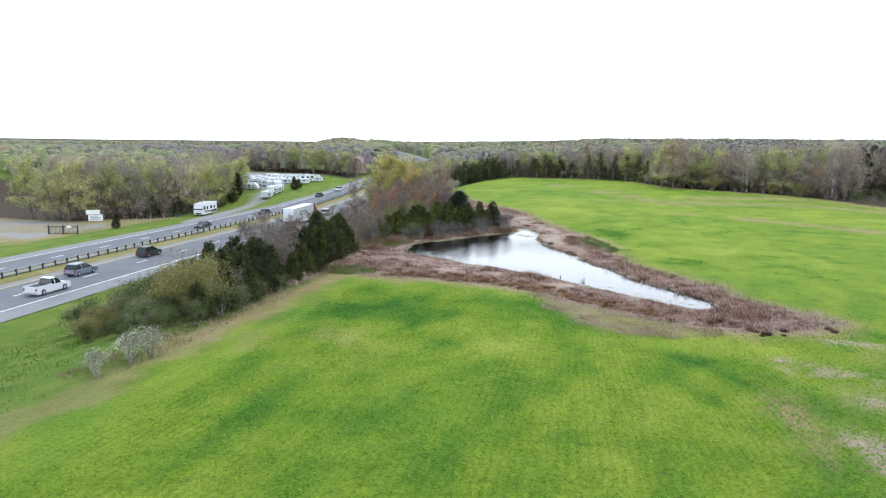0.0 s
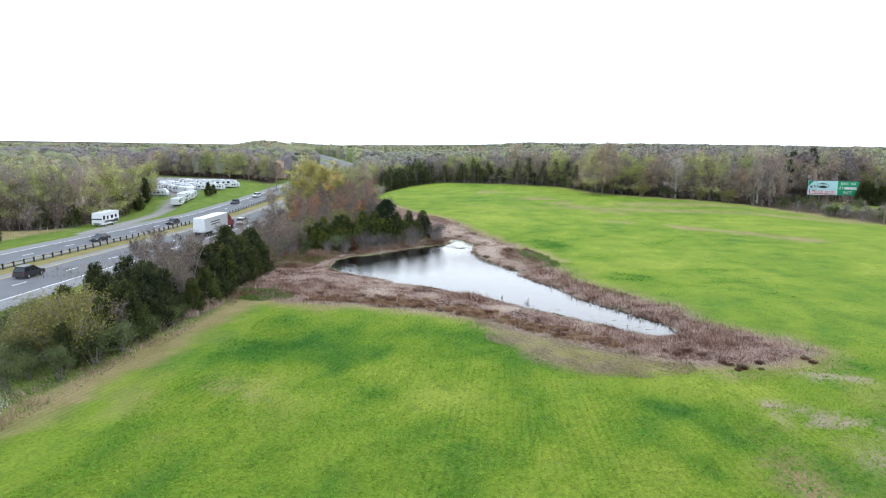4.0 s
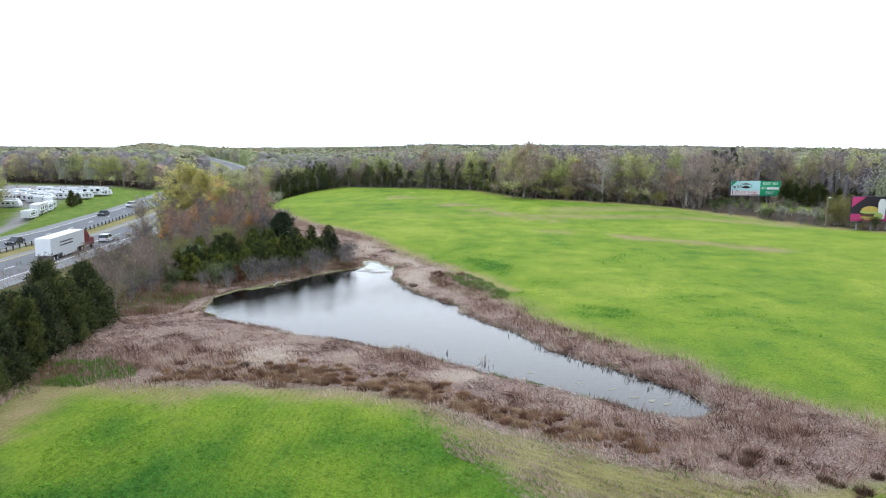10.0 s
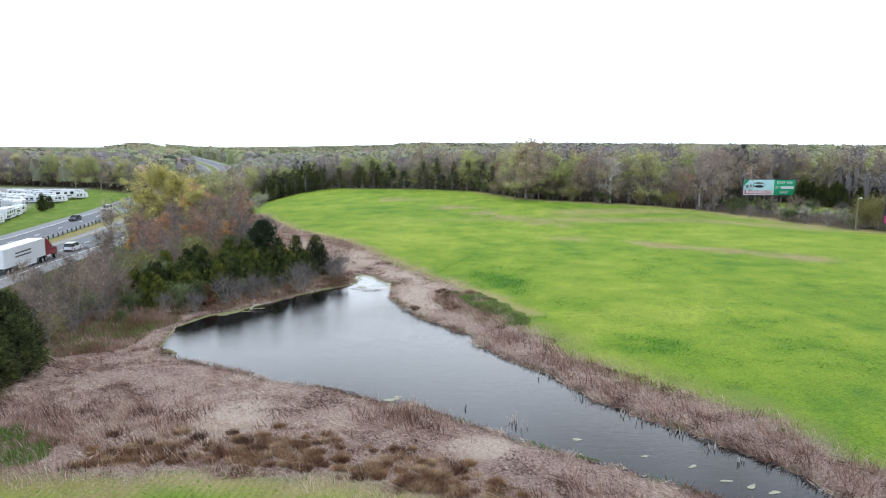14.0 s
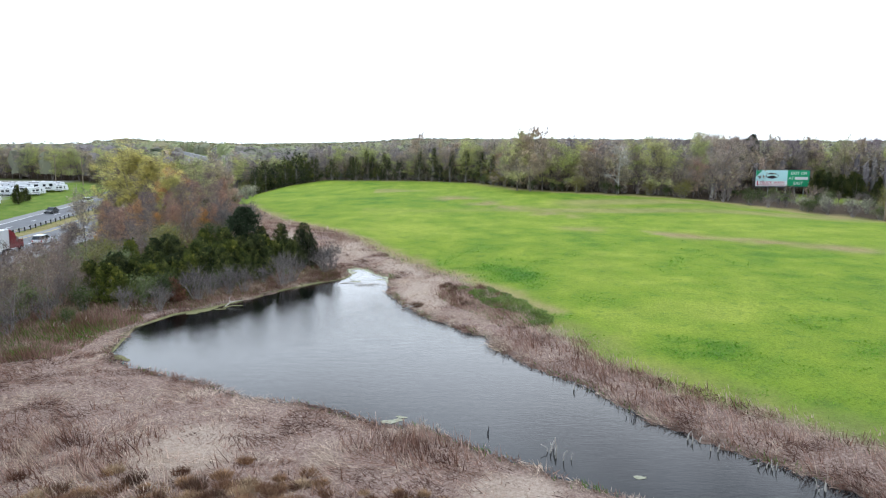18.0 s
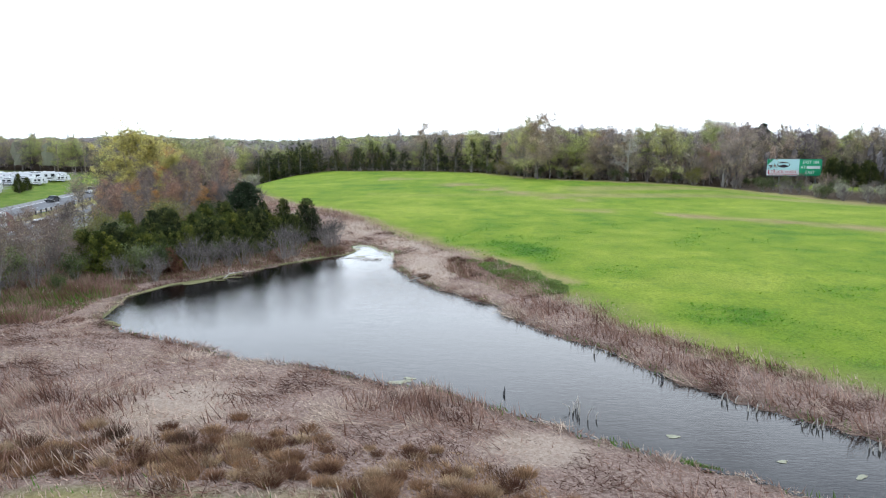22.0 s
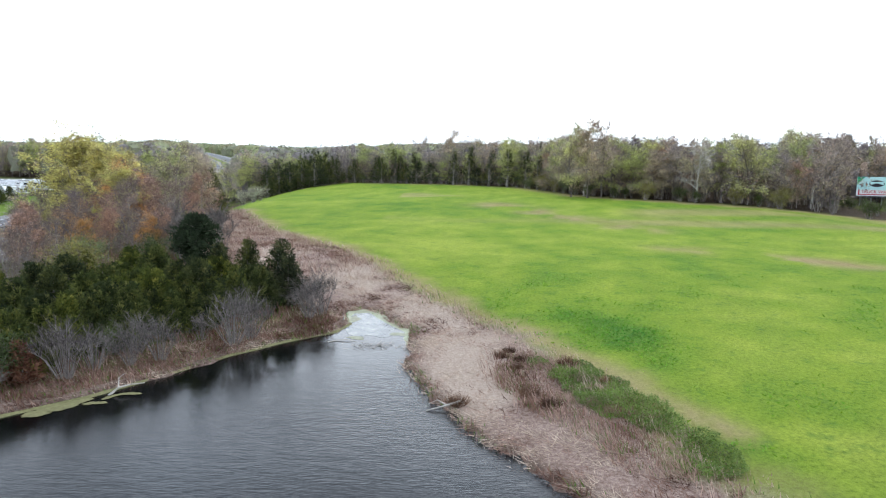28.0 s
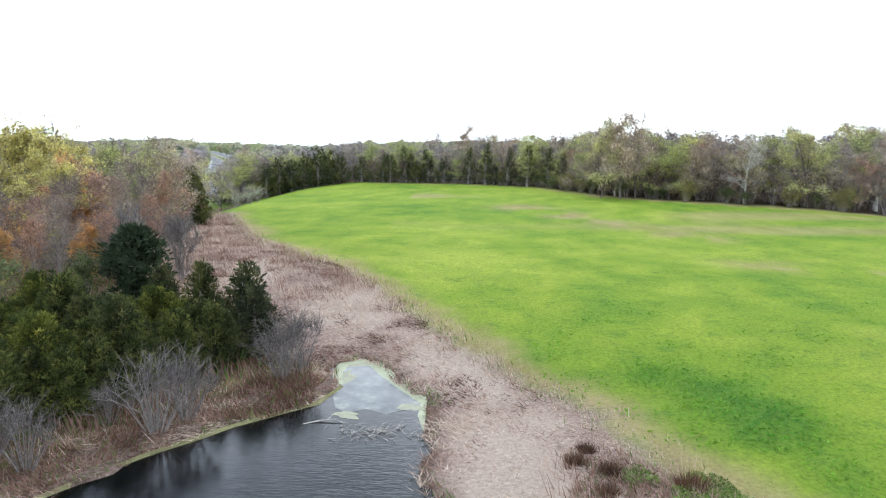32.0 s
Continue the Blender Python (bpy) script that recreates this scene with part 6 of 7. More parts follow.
WEEDS = [(-31, 46), (-27, 43.5), (-23.2, 46.2), (-22.6, 52), (-21.5, 56.5), (-24, 58), (-30, 57)]
blades("bank_weeds", "rank green and brown weeds at the pond's west end", 16000, WEEDS, 0.2, 0.6, 0.5,
       lambda x, y, g: np.where(g.uniform(0, 1, len(x)) < 0.08 + 0.25 * (fbm(x, y, 2, 76) > 0.6) + 0.5 * np.exp(-(((x + 23.6) / 1.4) ** 2 + ((y - 51.6) / 2.0) ** 2)), 1.0, 0.05 + 0.5 * fbm(x, y, 2.0, 78)), 209, 0.05, clumpy=1.2, category="weeds")


CORNER = [(-26.5, 23.5), (-21.5, 23.4), (-18.6, 25.2), (-19.4, 28), (-23, 29.6), (-26.5, 28.5)]
blades("corner_weeds", "rank green weeds and dry stalks at the field's corner", 9000, CORNER, 0.12, 0.4, 0.5,
       lambda x, y, g: np.where(g.uniform(0, 1, len(x)) < 0.15 + 0.7 * (fbm(x, y, 2.2, 74) > 0.5), 1.0, 0.05 + 0.5 * fbm(x, y, 1.6, 73)), 214, 0.045, clumpy=1.0, category="weeds")


def bramble_patch():
    rng = np.random.default_rng(207)
    n = 90000
    x, y = rng.uniform(2.5, 10.5, n), rng.uniform(51, 68, n)
    mound = fbm(x, y, 1.5, 63, 2)
    ok = inside(BRAMBLE, x, y) + (fbm(x, y, 1.6, 64) - 0.5) * 3.0 > 0.0
    x, y, mound = x[ok][:34000], y[ok][:34000], mound[ok][:34000]
    top = 0.10 + 0.55 * np.clip(mound - 0.25, 0, 1)
    p = np.stack([x, y, height(x, y) + top * rng.uniform(0.35, 1.05, len(x))], 1)
    v, f = leaves(rng, p, 0.075)
    t = np.clip(0.14 + 0.9 * fbm(x, y, 1.1, 65) + rng.uniform(-0.2, 0.2, len(x)), 0, 1)
    tagged(new("bramble_patch", mesh("bramble_patch", v, f, BRAMBLES, t)), "low mound of green bramble leaves on the bank", "brambles", kind="stuff")


bramble_patch()


def tussock(name, seed, label, n=420, h=0.46, mat=SEDGE):
    rng = np.random.default_rng(seed)
    az = rng.uniform(0, 6.283, n)
    out_ = rng.uniform(0, 1, n) ** 0.6
    p = np.stack([np.cos(az) * out_ * 0.33, np.sin(az) * out_ * 0.33, np.full(n, -0.05)], 1)
    d = np.stack([np.cos(az) * out_ * 0.9, np.sin(az) * out_ * 0.9, np.full(n, 0.95)], 1) + rng.normal(size=(n, 3)) * 0.16
    d /= np.linalg.norm(d, axis=1)[:, None]
    v, f = slivers(rng, p, d, h * rng.uniform(0.5, 1.2, n), np.full(n, 0.03))
    ob = new(name, mesh(name, v, f, mat))
    return tagged(ob, label, "sedge tussock", "sedge tussocks by the pond")


SEDGE_BELT = tinted("sedge_belt", [(0.0, (0.10, 0.058, 0.036)), (0.35, (0.25, 0.145, 0.082)), (0.7, (0.42, 0.27, 0.155)), (1.0, (0.52, 0.39, 0.24))], 0.85, 0.1, 0.3)
BELT = [(-17.5, 24.4), (-11, 25.2), (-5, 24.2), (0.4, 22.2), (4.2, 18.8), (7.4, 17.0), (13.5, 13.6), (15, 15.2), (9, 19.6), (4.6, 23.4), (1.0, 26.6), (-5, 28.4), (-9.6, 28.4), (-12.4, 28.6), (-17, 28.0)]
blades("sedge_belt", "thick belt of rusty brown sedge between reeds and field", 16000, BELT, 0.10, 0.26, 0.6,
       lambda x, y, g: 0.45 + 1.8 * (fbm(x, y, 1.3, 85) - 0.5) + g.uniform(-0.2, 0.2, len(x)), 213, 0.035,
       lambda x, y: smooth(0.42, 0.62, fbm(x, y, 1.5, 86)) + 0.06, mat=SEDGE_BELT, clumpy=0.8, category="sedge")
DARK_SEDGE = leafy("dark_sedge", [(0.0, (0.10, 0.058, 0.040)), (1.0, (0.19, 0.115, 0.075))], 0.85, 0.1)
TUSSOCK = [tussock("tussock", 301 + k, "brown rounded sedge tussock among flattened reeds") for k in range(3)]
DARK_TUSSOCK = [tussock("tussock", 311 + k, "dark brown rush tussock at the edge of the reeds", mat=DARK_SEDGE) for k in range(2)]
random.seed(31)
placed = 0
while placed < 290:
    x = random.uniform(-17, 13)
    front = float(np.interp(x, [-17, -11, -5, 0.4, 4.2, 7.4, 13], [24.2, 25, 24, 22, 18.6, 17, 13.8]))
    y = front + abs(random.gauss(0, 1.9)) + 0.6
    if float(inside(POND, np.array([x]), np.array([y]))[0]) > -1.2 or (abs(x + 10.8) < 2.2 and 29.5 < y < 35):
        continue
    plant(any_of(TUSSOCK), x, y, random.uniform(0.5, 0.95), tall=random.uniform(0.65, 1.0))
    placed += 1
for x, y, s in [(19.8, 11.6, 1.1), (20.2, 11.1, 0.9), (20.9, 10.3, 1.2), (20.4, 9.7, 0.7), (22.6, 11.9, 1.0), (26.6, 13.8, 1.0), (26.8, 12.8, 0.9), (17.8, 14.7, 1.2), (18.8, 13.7, 1.1), (17.0, 13.6, 1.2), (16.2, 14.4, 1.0), (22.2, 10.2, 0.6),
                (-14.5, 27.6, 1.2), (-13, 26.5, 1.2), (-12, 28.4, 1.3), (-15.8, 26.4, 1.1), (-9.5, 28, 1.3), (-8.6, 27.2, 1.1), (2.6, 64.6, 1.1), (2.0, 66.8, 1.2), (2.5, 67.6, 1.0), (3.0, 66.0, 1.2), (2.8, 61.0, 1.5), (3.6, 59.6, 1.3), (-0.6, 60.2, 1.4)]:
    plant(any_of(DARK_TUSSOCK), x, y, s * 0.75, tall=1.1)
for x, y, s in [(5.2, 64.6, 1.0), (6.6, 62.2, 0.6)]:
    plant(TUSSOCK[0], x, y, s, tall=1.7, label="tall pale tuft of dry bleached grass")


# ---- built things ----
WHITE_PAINT = plain("white_vehicle_paint", (0.72, 0.73, 0.74), 0.35, 0.5, vary=0.08, scale=1.5)
GREY_PAINT = plain("silver_blue_paint", (0.22, 0.25, 0.31), 0.3, 0.5, metal=0.3, vary=0.08, scale=1.5)
BLACK_PAINT = plain("black_paint", (0.025, 0.027, 0.03), 0.3, 0.5, vary=0.2, scale=1.5)
RED_PAINT = plain("dark_red_paint", (0.22, 0.02, 0.03), 0.35, 0.5, vary=0.15, scale=1.5)
GLASS = plain("dark_window_glass", (0.02, 0.024, 0.028), 0.08, 0.6, vary=0.2, scale=2)
RUBBER = plain("tyre_rubber", (0.022, 0.022, 0.022), 0.9, 0.2, vary=0.25, scale=6)
CHROME = plain("bright_metal", (0.55, 0.56, 0.58), 0.3, 0.5, metal=0.9, vary=0.12, scale=4)
STEEL = plain("galvanised_steel", (0.36, 0.37, 0.38), 0.55, 0.4, metal=0.6, vary=0.2, scale=3)
DARK_STEEL = plain("dark_steel", (0.06, 0.06, 0.065), 0.6, 0.4, metal=0.4, vary=0.25, scale=3)
TRIM = plain("dark_plastic", (0.05, 0.05, 0.055), 0.6, 0.3, vary=0.2, scale=3)
RED_LIGHT = plain("red_lens", (0.45, 0.02, 0.02), 0.25, 0.5, vary=0.1)
CLEAR_LIGHT = plain("clear_lens", (0.75, 0.75, 0.72), 0.15, 0.6, vary=0.05)
POST_WOOD = plain("weathered_wood", (0.24, 0.19, 0.14), 0.9, 0.1, vary=0.3, scale=5, bumpy=0.4)
DEAD_WOOD = plain("bleached_dead_wood", (0.46, 0.42, 0.37), 0.9, 0.1, vary=0.25, scale=6, bumpy=0.4)
GRAPHIC_STRIPE = plain("grey_graphic_stripe", (0.18, 0.17, 0.17), 0.4, 0.4, vary=0.2)


def wheel(parent, x, y, r, w, name="wheel"):
    e = part(name, Shape().tube([(0, -w / 2, 0), (0, -w * 0.4, 0), (0, w * 0.4, 0), (0, w / 2, 0)], [r * 0.9, r, r, r * 0.9], 16).done("tyre", RUBBER), parent, m=pose(x, y, r))
    s = 1 if y > 0 else -1
    part("rim", Shape().tube([(0, s * w * 0.5, 0), (0, s * (w * 0.5 + 0.012), 0), (0, s * (w * 0.5 - 0.03), 0)], [r * 0.62, r * 0.6, r * 0.2], 12).done("rim", CHROME), e)
    return e


def taper(shape, cut, pull, low):
    """Draws the upper part of a shape in towards its middle line."""
    shape.v = [(x, y * (1 - pull * max(0, min(1, (z - cut) / (low or 1)))), z) for x, y, z in shape.v]
    return shape


def car(name, label, paint, length=4.6, width=1.82, tall=1.5, pickup=False, suv=False):
    """A car along x, its front at +x."""
    e = thing(name, label, "car", "vehicles on the highway")
    L, hw, w = length / 2, width / 2, 0.34 if not pickup else 0.39
    belt = tall * 0.60
    side = [(-L, 0.38), (-L + 0.05, belt * 0.95), (-L + 0.35, belt), (L * 0.42, belt), (L - 0.25, belt * 0.86), (L, belt * 0.66), (L, 0.34), (L - 0.2, 0.24), (-L + 0.2, 0.24)]
    part("body", taper(Shape().prism(side, -hw, hw), belt * 0.7, 0.06, belt * 0.4).done("body", paint), e)
    if pickup:
        a, b = -L * 0.12, L * 0.46
        cab = [(a, belt), (a + 0.12, tall), (b - 0.75, tall), (b, belt)]
        part("bed_floor", Shape().box(-L + 0.12, -hw + 0.12, belt - 0.03, a - 0.08, hw - 0.12, belt + 0.006).done("bed_floor", TRIM), e, "black pickup bed")
        for s in (-1, 1):
            part("bed_rail", Shape().box(-L + 0.05, s * (hw - 0.06) - 0.05, belt - 0.1, a, s * (hw - 0.06) + 0.05, belt + 0.12, bevel=0.03).done("bed_rail", paint), e)
        part("tailgate", Shape().box(-L + 0.01, -hw + 0.08, belt * 0.6, -L + 0.09, hw - 0.08, belt + 0.12, bevel=0.02).done("tailgate", paint), e)
    else:
        a = -L + (0.18 if suv else 0.75)
        cab = [(a - 0.1, belt), (a + (0.28 if suv else 0.6), tall - 0.03), (L * 0.05, tall), (L * 0.52, belt)]
    part("glasshouse", taper(Shape().prism(cab, -hw * 0.93, hw * 0.93), belt, 0.17, tall - belt).done("glasshouse", GLASS), e, "dark side and rear glass")
    xs = [p[0] for p in cab]
    part("roof", taper(Shape().prism([(cab[1][0] - 0.06, tall - 0.05), (cab[1][0] + 0.05, tall + 0.03), (cab[2][0] - 0.05, tall + 0.03), (cab[2][0] + 0.1, tall - 0.05)], -hw * 0.93, hw * 0.93), belt, 0.17, tall - belt).done("roof", paint), e)
    mid = (cab[1][0] + cab[2][0]) / 2
    for s in (-1, 1):
        part("door_pillar", taper(Shape().prism([(mid - 0.05, belt), (mid - 0.04, tall), (mid + 0.04, tall), (mid + 0.05, belt)], s * hw * 0.93 - 0.012, s * hw * 0.93 + 0.012), belt, 0.17, tall - belt).done("door_pillar", paint), e)
        part("mirror", Shape().box(L * 0.36, s * (hw + 0.06) - 0.09, belt, L * 0.40 + 0.1, s * (hw + 0.06) + 0.09, belt + 0.15, bevel=0.03).done("mirror", paint), e)
        part("headlight", Shape().box(L - 0.16, s * hw * 0.72 - 0.17, belt * 0.68, L - 0.01, s * hw * 0.72 + 0.15, belt * 0.84, bevel=0.03).done("headlight", CLEAR_LIGHT), e)
        part("tail_light", Shape().box(-L - 0.012, s * hw * 0.84 - 0.09, belt * 0.62, -L + 0.06, s * hw * 0.84 + 0.09, belt * 0.92, bevel=0.02).done("tail_light", RED_LIGHT), e)
        for x in (-L * 0.62, L * 0.60):
            wheel(e, x, s * (hw - 0.09), w, 0.22)
    part("front_bumper", Shape().box(L - 0.08, -hw + 0.06, 0.26, L + 0.06, hw - 0.06, 0.46, bevel=0.05).done("front_bumper", TRIM if not pickup else CHROME), e)
    part("rear_bumper", Shape().box(-L - 0.07, -hw + 0.06, 0.30, -L + 0.06, hw - 0.06, 0.48, bevel=0.05).done("rear_bumper", TRIM if not pickup else CHROME), e)
    return e


def trailer_home(name, label, length=8.0, width=2.5, tall=3.1, motor=False, group="recreational vehicles on the lot"):
    """A travel trailer or motor home along x, its front at +x."""
    e = thing(name, label, "motor home" if motor else "travel trailer", group)
    L, hw, z0 = length / 2, width / 2, 0.55
    nose = 0.25 if motor else 0.55
    side = [(-L, z0), (-L, tall - 0.15), (-L + 0.2, tall), (L - nose, tall), (L - nose * 0.2, tall * 0.62), (L, z0 + 0.5), (L - 0.1, z0)]
    part("body", Shape().prism(side, -hw, hw).done("body", WHITE_PAINT), e, "white ribbed body")
    for s in (-1, 1):
        part("graphic_stripe", Shape().box(-L + 0.3, s * (hw + 0.006) - 0.006, z0 + 0.42, L - 1.1, s * (hw + 0.006) + 0.006, z0 + 0.66).done("graphic_stripe", GRAPHIC_STRIPE), e, "grey stripe")
        for x, w in ((-L * 0.62, 0.9), (-L * 0.15, 1.2), (L * 0.35, 0.9)):
            part("window", Shape().box(x - w / 2, s * (hw + 0.012) - 0.014, tall * 0.52, x + w / 2, s * (hw + 0.012) + 0.014, tall * 0.75, bevel=0.006).done("window", GLASS), e, "dark window")
        for x in ((-L * 0.28, L * 0.62) if motor else (-L * 0.14, L * 0.06)):
            wheel(e, x, s * (hw - 0.14), 0.40 if motor else 0.34, 0.24)
    part("door", Shape().box(L * 0.12, -hw - 0.03, z0 + 0.05, L * 0.12 + 0.66, -hw + 0.005, tall - 0.35, bevel=0.005).done("door", WHITE_PAINT), e)
    part("awning", Shape().tube([(-L * 0.6, -hw - 0.09, tall - 0.18), (L * 0.05, -hw - 0.09, tall - 0.18)], [0.07, 0.07], 8).done("awning", TRIM), e)
    for x in (-L * 0.3, L * 0.3):
        part("roof_unit", Shape().box(x - 0.45, -0.35, tall - 0.005, x + 0.45, 0.35, tall + 0.26, top=0.8, bevel=0.1).done("roof_unit", WHITE_PAINT), e)
    if motor:
        part("windshield", Shape().prism([(L - nose - 0.02, tall * 0.92), (L - nose + 0.03, tall * 0.92), (L - nose * 0.1 + 0.03, tall * 0.52), (L - nose * 0.1 - 0.05, tall * 0.52)], -hw * 0.94, hw * 0.94).done("windshield", GLASS), e, "large dark windscreen")
        for side_ in (-1, 1):
            y0, y1 = sorted((side_ * (hw + 0.004), side_ * (hw + 0.014)))
            part("graphic_swoosh", Shape().prism([(-L * 0.95, z0 + 0.1), (-L * 0.3, z0 + 0.15), (L * 0.55, tall * 0.42), (L * 0.98, tall * 0.46), (L * 0.5, tall * 0.34), (-L * 0.2, z0 + 0.75), (-L * 0.9, z0 + 0.95)], y0, y1).done("graphic_swoosh", BLACK_PAINT), e, "dark sweeping stripe")
            part("cab_window", Shape().box(L * 0.66, y0, tall * 0.52, L * 0.88, y1 + 0.004, tall * 0.8).done("cab_window", GLASS), e, "dark cab window")
        part("grille", Shape().box(L - 0.06, -hw * 0.6, z0 + 0.12, L + 0.03, hw * 0.6, z0 + 0.42, bevel=0.02).done("grille", TRIM), e)
        for s in (-1, 1):
            part("mirror", Shape().box(L - 0.5, s * (hw + 0.2) - 0.1, tall * 0.55, L - 0.38, s * (hw + 0.2) + 0.1, tall * 0.72, bevel=0.03).done("mirror", TRIM), e)
    else:
        part("drawbar", Shape().tube([(L - 0.1, 0.5, z0 + 0.02), (L + 1.1, 0, z0), (L - 0.1, -0.5, z0 + 0.02)], [0.05, 0.06, 0.05], 6).done("drawbar", DARK_STEEL), e)
        part("jack", Shape().tube([(L + 0.95, 0, -0.02), (L + 0.95, 0, z0 + 0.35)], [0.05, 0.04], 6).done("jack", STEEL), e)
    return e


def semi(name, label, cab_paint):
    e = thing(name, label, "truck", "vehicles on the highway")
    part("trailer_box", Shape().box(-10.0, -1.3, 1.15, 4.2, 1.3, 4.1, bevel=0.04).done("trailer_box", WHITE_PAINT), e, "long white trailer box")
    for z in (2.9, 2.35):
        for s in (-1, 1):
            part("marking_bar", Shape().box(-6.4, s * 1.305 - 0.006, z, -1.0, s * 1.305 + 0.006, z + 0.22).done("marking_bar", BLACK_PAINT), e, "black bar of lettering")
    part("rear_door", Shape().box(-10.05, -1.22, 1.25, -9.99, 1.22, 4.0, bevel=0.01).done("rear_door", WHITE_PAINT), e)
    part("trailer_frame", Shape().box(-9.9, -0.55, 0.85, 3.8, 0.55, 1.14).done("trailer_frame", DARK_STEEL), e)
    for s in (-1, 1):
        part("side_skirt", Shape().box(-5.5, s * 1.25 - 0.02, 0.45, 0.8, s * 1.25 + 0.02, 1.14).done("side_skirt", WHITE_PAINT), e)
        part("fuel_tank", Shape().tube([(4.9, s * 0.95, 0.75), (6.3, s * 0.95, 0.75)], [0.32, 0.32], 12).done("fuel_tank", CHROME), e)
        part("exhaust_stack", Shape().tube([(4.55, s * 1.1, 1.0), (4.55, s * 1.1, 3.9)], [0.08, 0.08], 8).done("exhaust_stack", CHROME), e)
        part("mirror", Shape().box(6.6, s * 1.42 - 0.08, 2.0, 6.7, s * 1.42 + 0.08, 2.7, bevel=0.02).done("mirror", CHROME), e)
        part("headlight", Shape().box(9.0, s * 0.85 - 0.2, 1.0, 9.14, s * 0.85 + 0.2, 1.25, bevel=0.03).done("headlight", CLEAR_LIGHT), e)
        for x in (-8.9, -7.6, 3.0, 4.3, 8.2):
            wheel(e, x, s * 1.05, 0.5, 0.42)
    cab = [(4.5, 0.95), (4.5, 3.7), (5.2, 3.95), (6.5, 3.2), (7.1, 2.2), (9.0, 1.95), (9.15, 1.6), (9.15, 0.7), (7.6, 0.7), (7.4, 0.95)]
    part("cab", taper(Shape().prism(cab, -1.2, 1.2), 2.0, 0.1, 2.0).done("cab", cab_paint), e, "dark red sleeper cab")
    part("windshield", Shape().prism([(6.52, 3.12), (6.6, 3.14), (7.14, 2.26), (7.04, 2.26)], -1.0, 1.0).done("windshield", GLASS), e)
    part("grille", Shape().box(9.12, -0.55, 0.8, 9.2, 0.55, 1.75, bevel=0.02).done("grille", CHROME), e)
    part("front_bumper", Shape().box(9.1, -1.2, 0.4, 9.35, 1.2, 0.72, bevel=0.06).done("front_bumper", CHROME), e)
    return e


def drive(proto, y, off, way=1, copy=False):
    """Stands a vehicle on the road; way 1 heads away along +y."""
    x = float(road_x(y)) + off
    ahead = math.atan2(4.0, float(road_x(y + 4)) - float(road_x(y))) + (0 if way > 0 else math.pi)
    m = Matrix.Translation((x, y, float(road_z(y)) + 0.06)) @ Matrix.Rotation(ahead, 4, "Z")
    if copy:
        return copy_thing(proto, m)
    proto.matrix_basis = m
    return proto


drive(car("pickup_truck", "white pickup truck with an open black bed", WHITE_PAINT, 5.8, 2.0, 1.85, pickup=True), 22, 14.3 - 1.2)
drive(car("suv", "grey-blue sport utility car on the highway", GREY_PAINT, 4.7, 1.85, 1.7, suv=True), 33, 9.0)
sedan = drive(car("sedan", "black sedan on the grey highway", BLACK_PAINT, 4.7, 1.82, 1.45), 89, -3.1, -1)
white_suv = drive(car("suv", "white sport utility car on the highway", WHITE_PAINT, 4.6, 1.85, 1.68, suv=True), 129, 13.2)
drive(sedan, 123, -2.9, -1, True)
drive(white_suv, 204, -7, -1, True)
drive(sedan, 181, -7, -1, True)
drive(car("suv", "dark grey sport utility car on the highway", BLACK_PAINT, 4.7, 1.85, 1.7, suv=True), 50, 8.6)
drive(semi("semi_truck", "semi truck with a long white trailer and dark red cab", RED_PAINT), 110, 13.2)

mh = trailer_home("motor_home", "large white motor home parked beside the highway ramp", 9.2, 2.5, 3.4, motor=True)
mh.matrix_basis = Matrix.Translation((-97, 118, gz(-97, 118))) @ Matrix.Rotation(radians(-82), 4, "Z")
random.seed(41)
trailer = trailer_home("travel_trailer", "white travel trailer parked on the lot", 6.6, 2.4, 2.9)
spots = [(-106.3, 172, 100), (-108.6, 181, 100), (-109.6, 187, 100), (-111, 192, 105), (-112.5, 197, 105), (-123, 193, 10), (-125, 198, 10), (-130.5, 201, 15), (-128, 205, 15), (-119, 203, 20), (-121, 209, 20), (-121, 213, 20), (-114, 211, 15),
         (-113.3, 217, 20), (-117, 222, 20), (-111.5, 222, 25), (-110.5, 231, 70), (-131, 211, 10), (-134, 216, 10), (-127, 218, 15), (-138, 208, 10), (-141, 214, 10), (-125, 225, 20), (-133, 222, 15), (-117, 229, 20), (-146, 221, 10), (-116.5, 201, 100), (-117.6, 207, 15), (-124.5, 206, 15), (-134, 203, 12), (-129, 212, 12), (-136, 212.5, 12), (-122, 217.5, 18), (-118.5, 214.5, 18), (-130, 219, 15), (-121, 227, 20), (-128, 227, 18), (-113, 226, 25), (-108.5, 214, 75), (-140, 218, 12), (-107.8, 226.5, 70)]
for k, (x, y, a) in enumerate(spots):
    x -= 3.0 * float(smooth(190, 205, y))
    m = Matrix.Translation((x, y, gz(x, y))) @ Matrix.Rotation(radians(a + random.uniform(-6, 6)), 4, "Z") @ Matrix.Diagonal((random.uniform(0.75, 1.1), 1, random.uniform(0.82, 1.0), 1))
    if k == 0:
        trailer.matrix_basis = m
    else:
        copy_thing(mh if k in (1, 4, 15) else trailer, m)

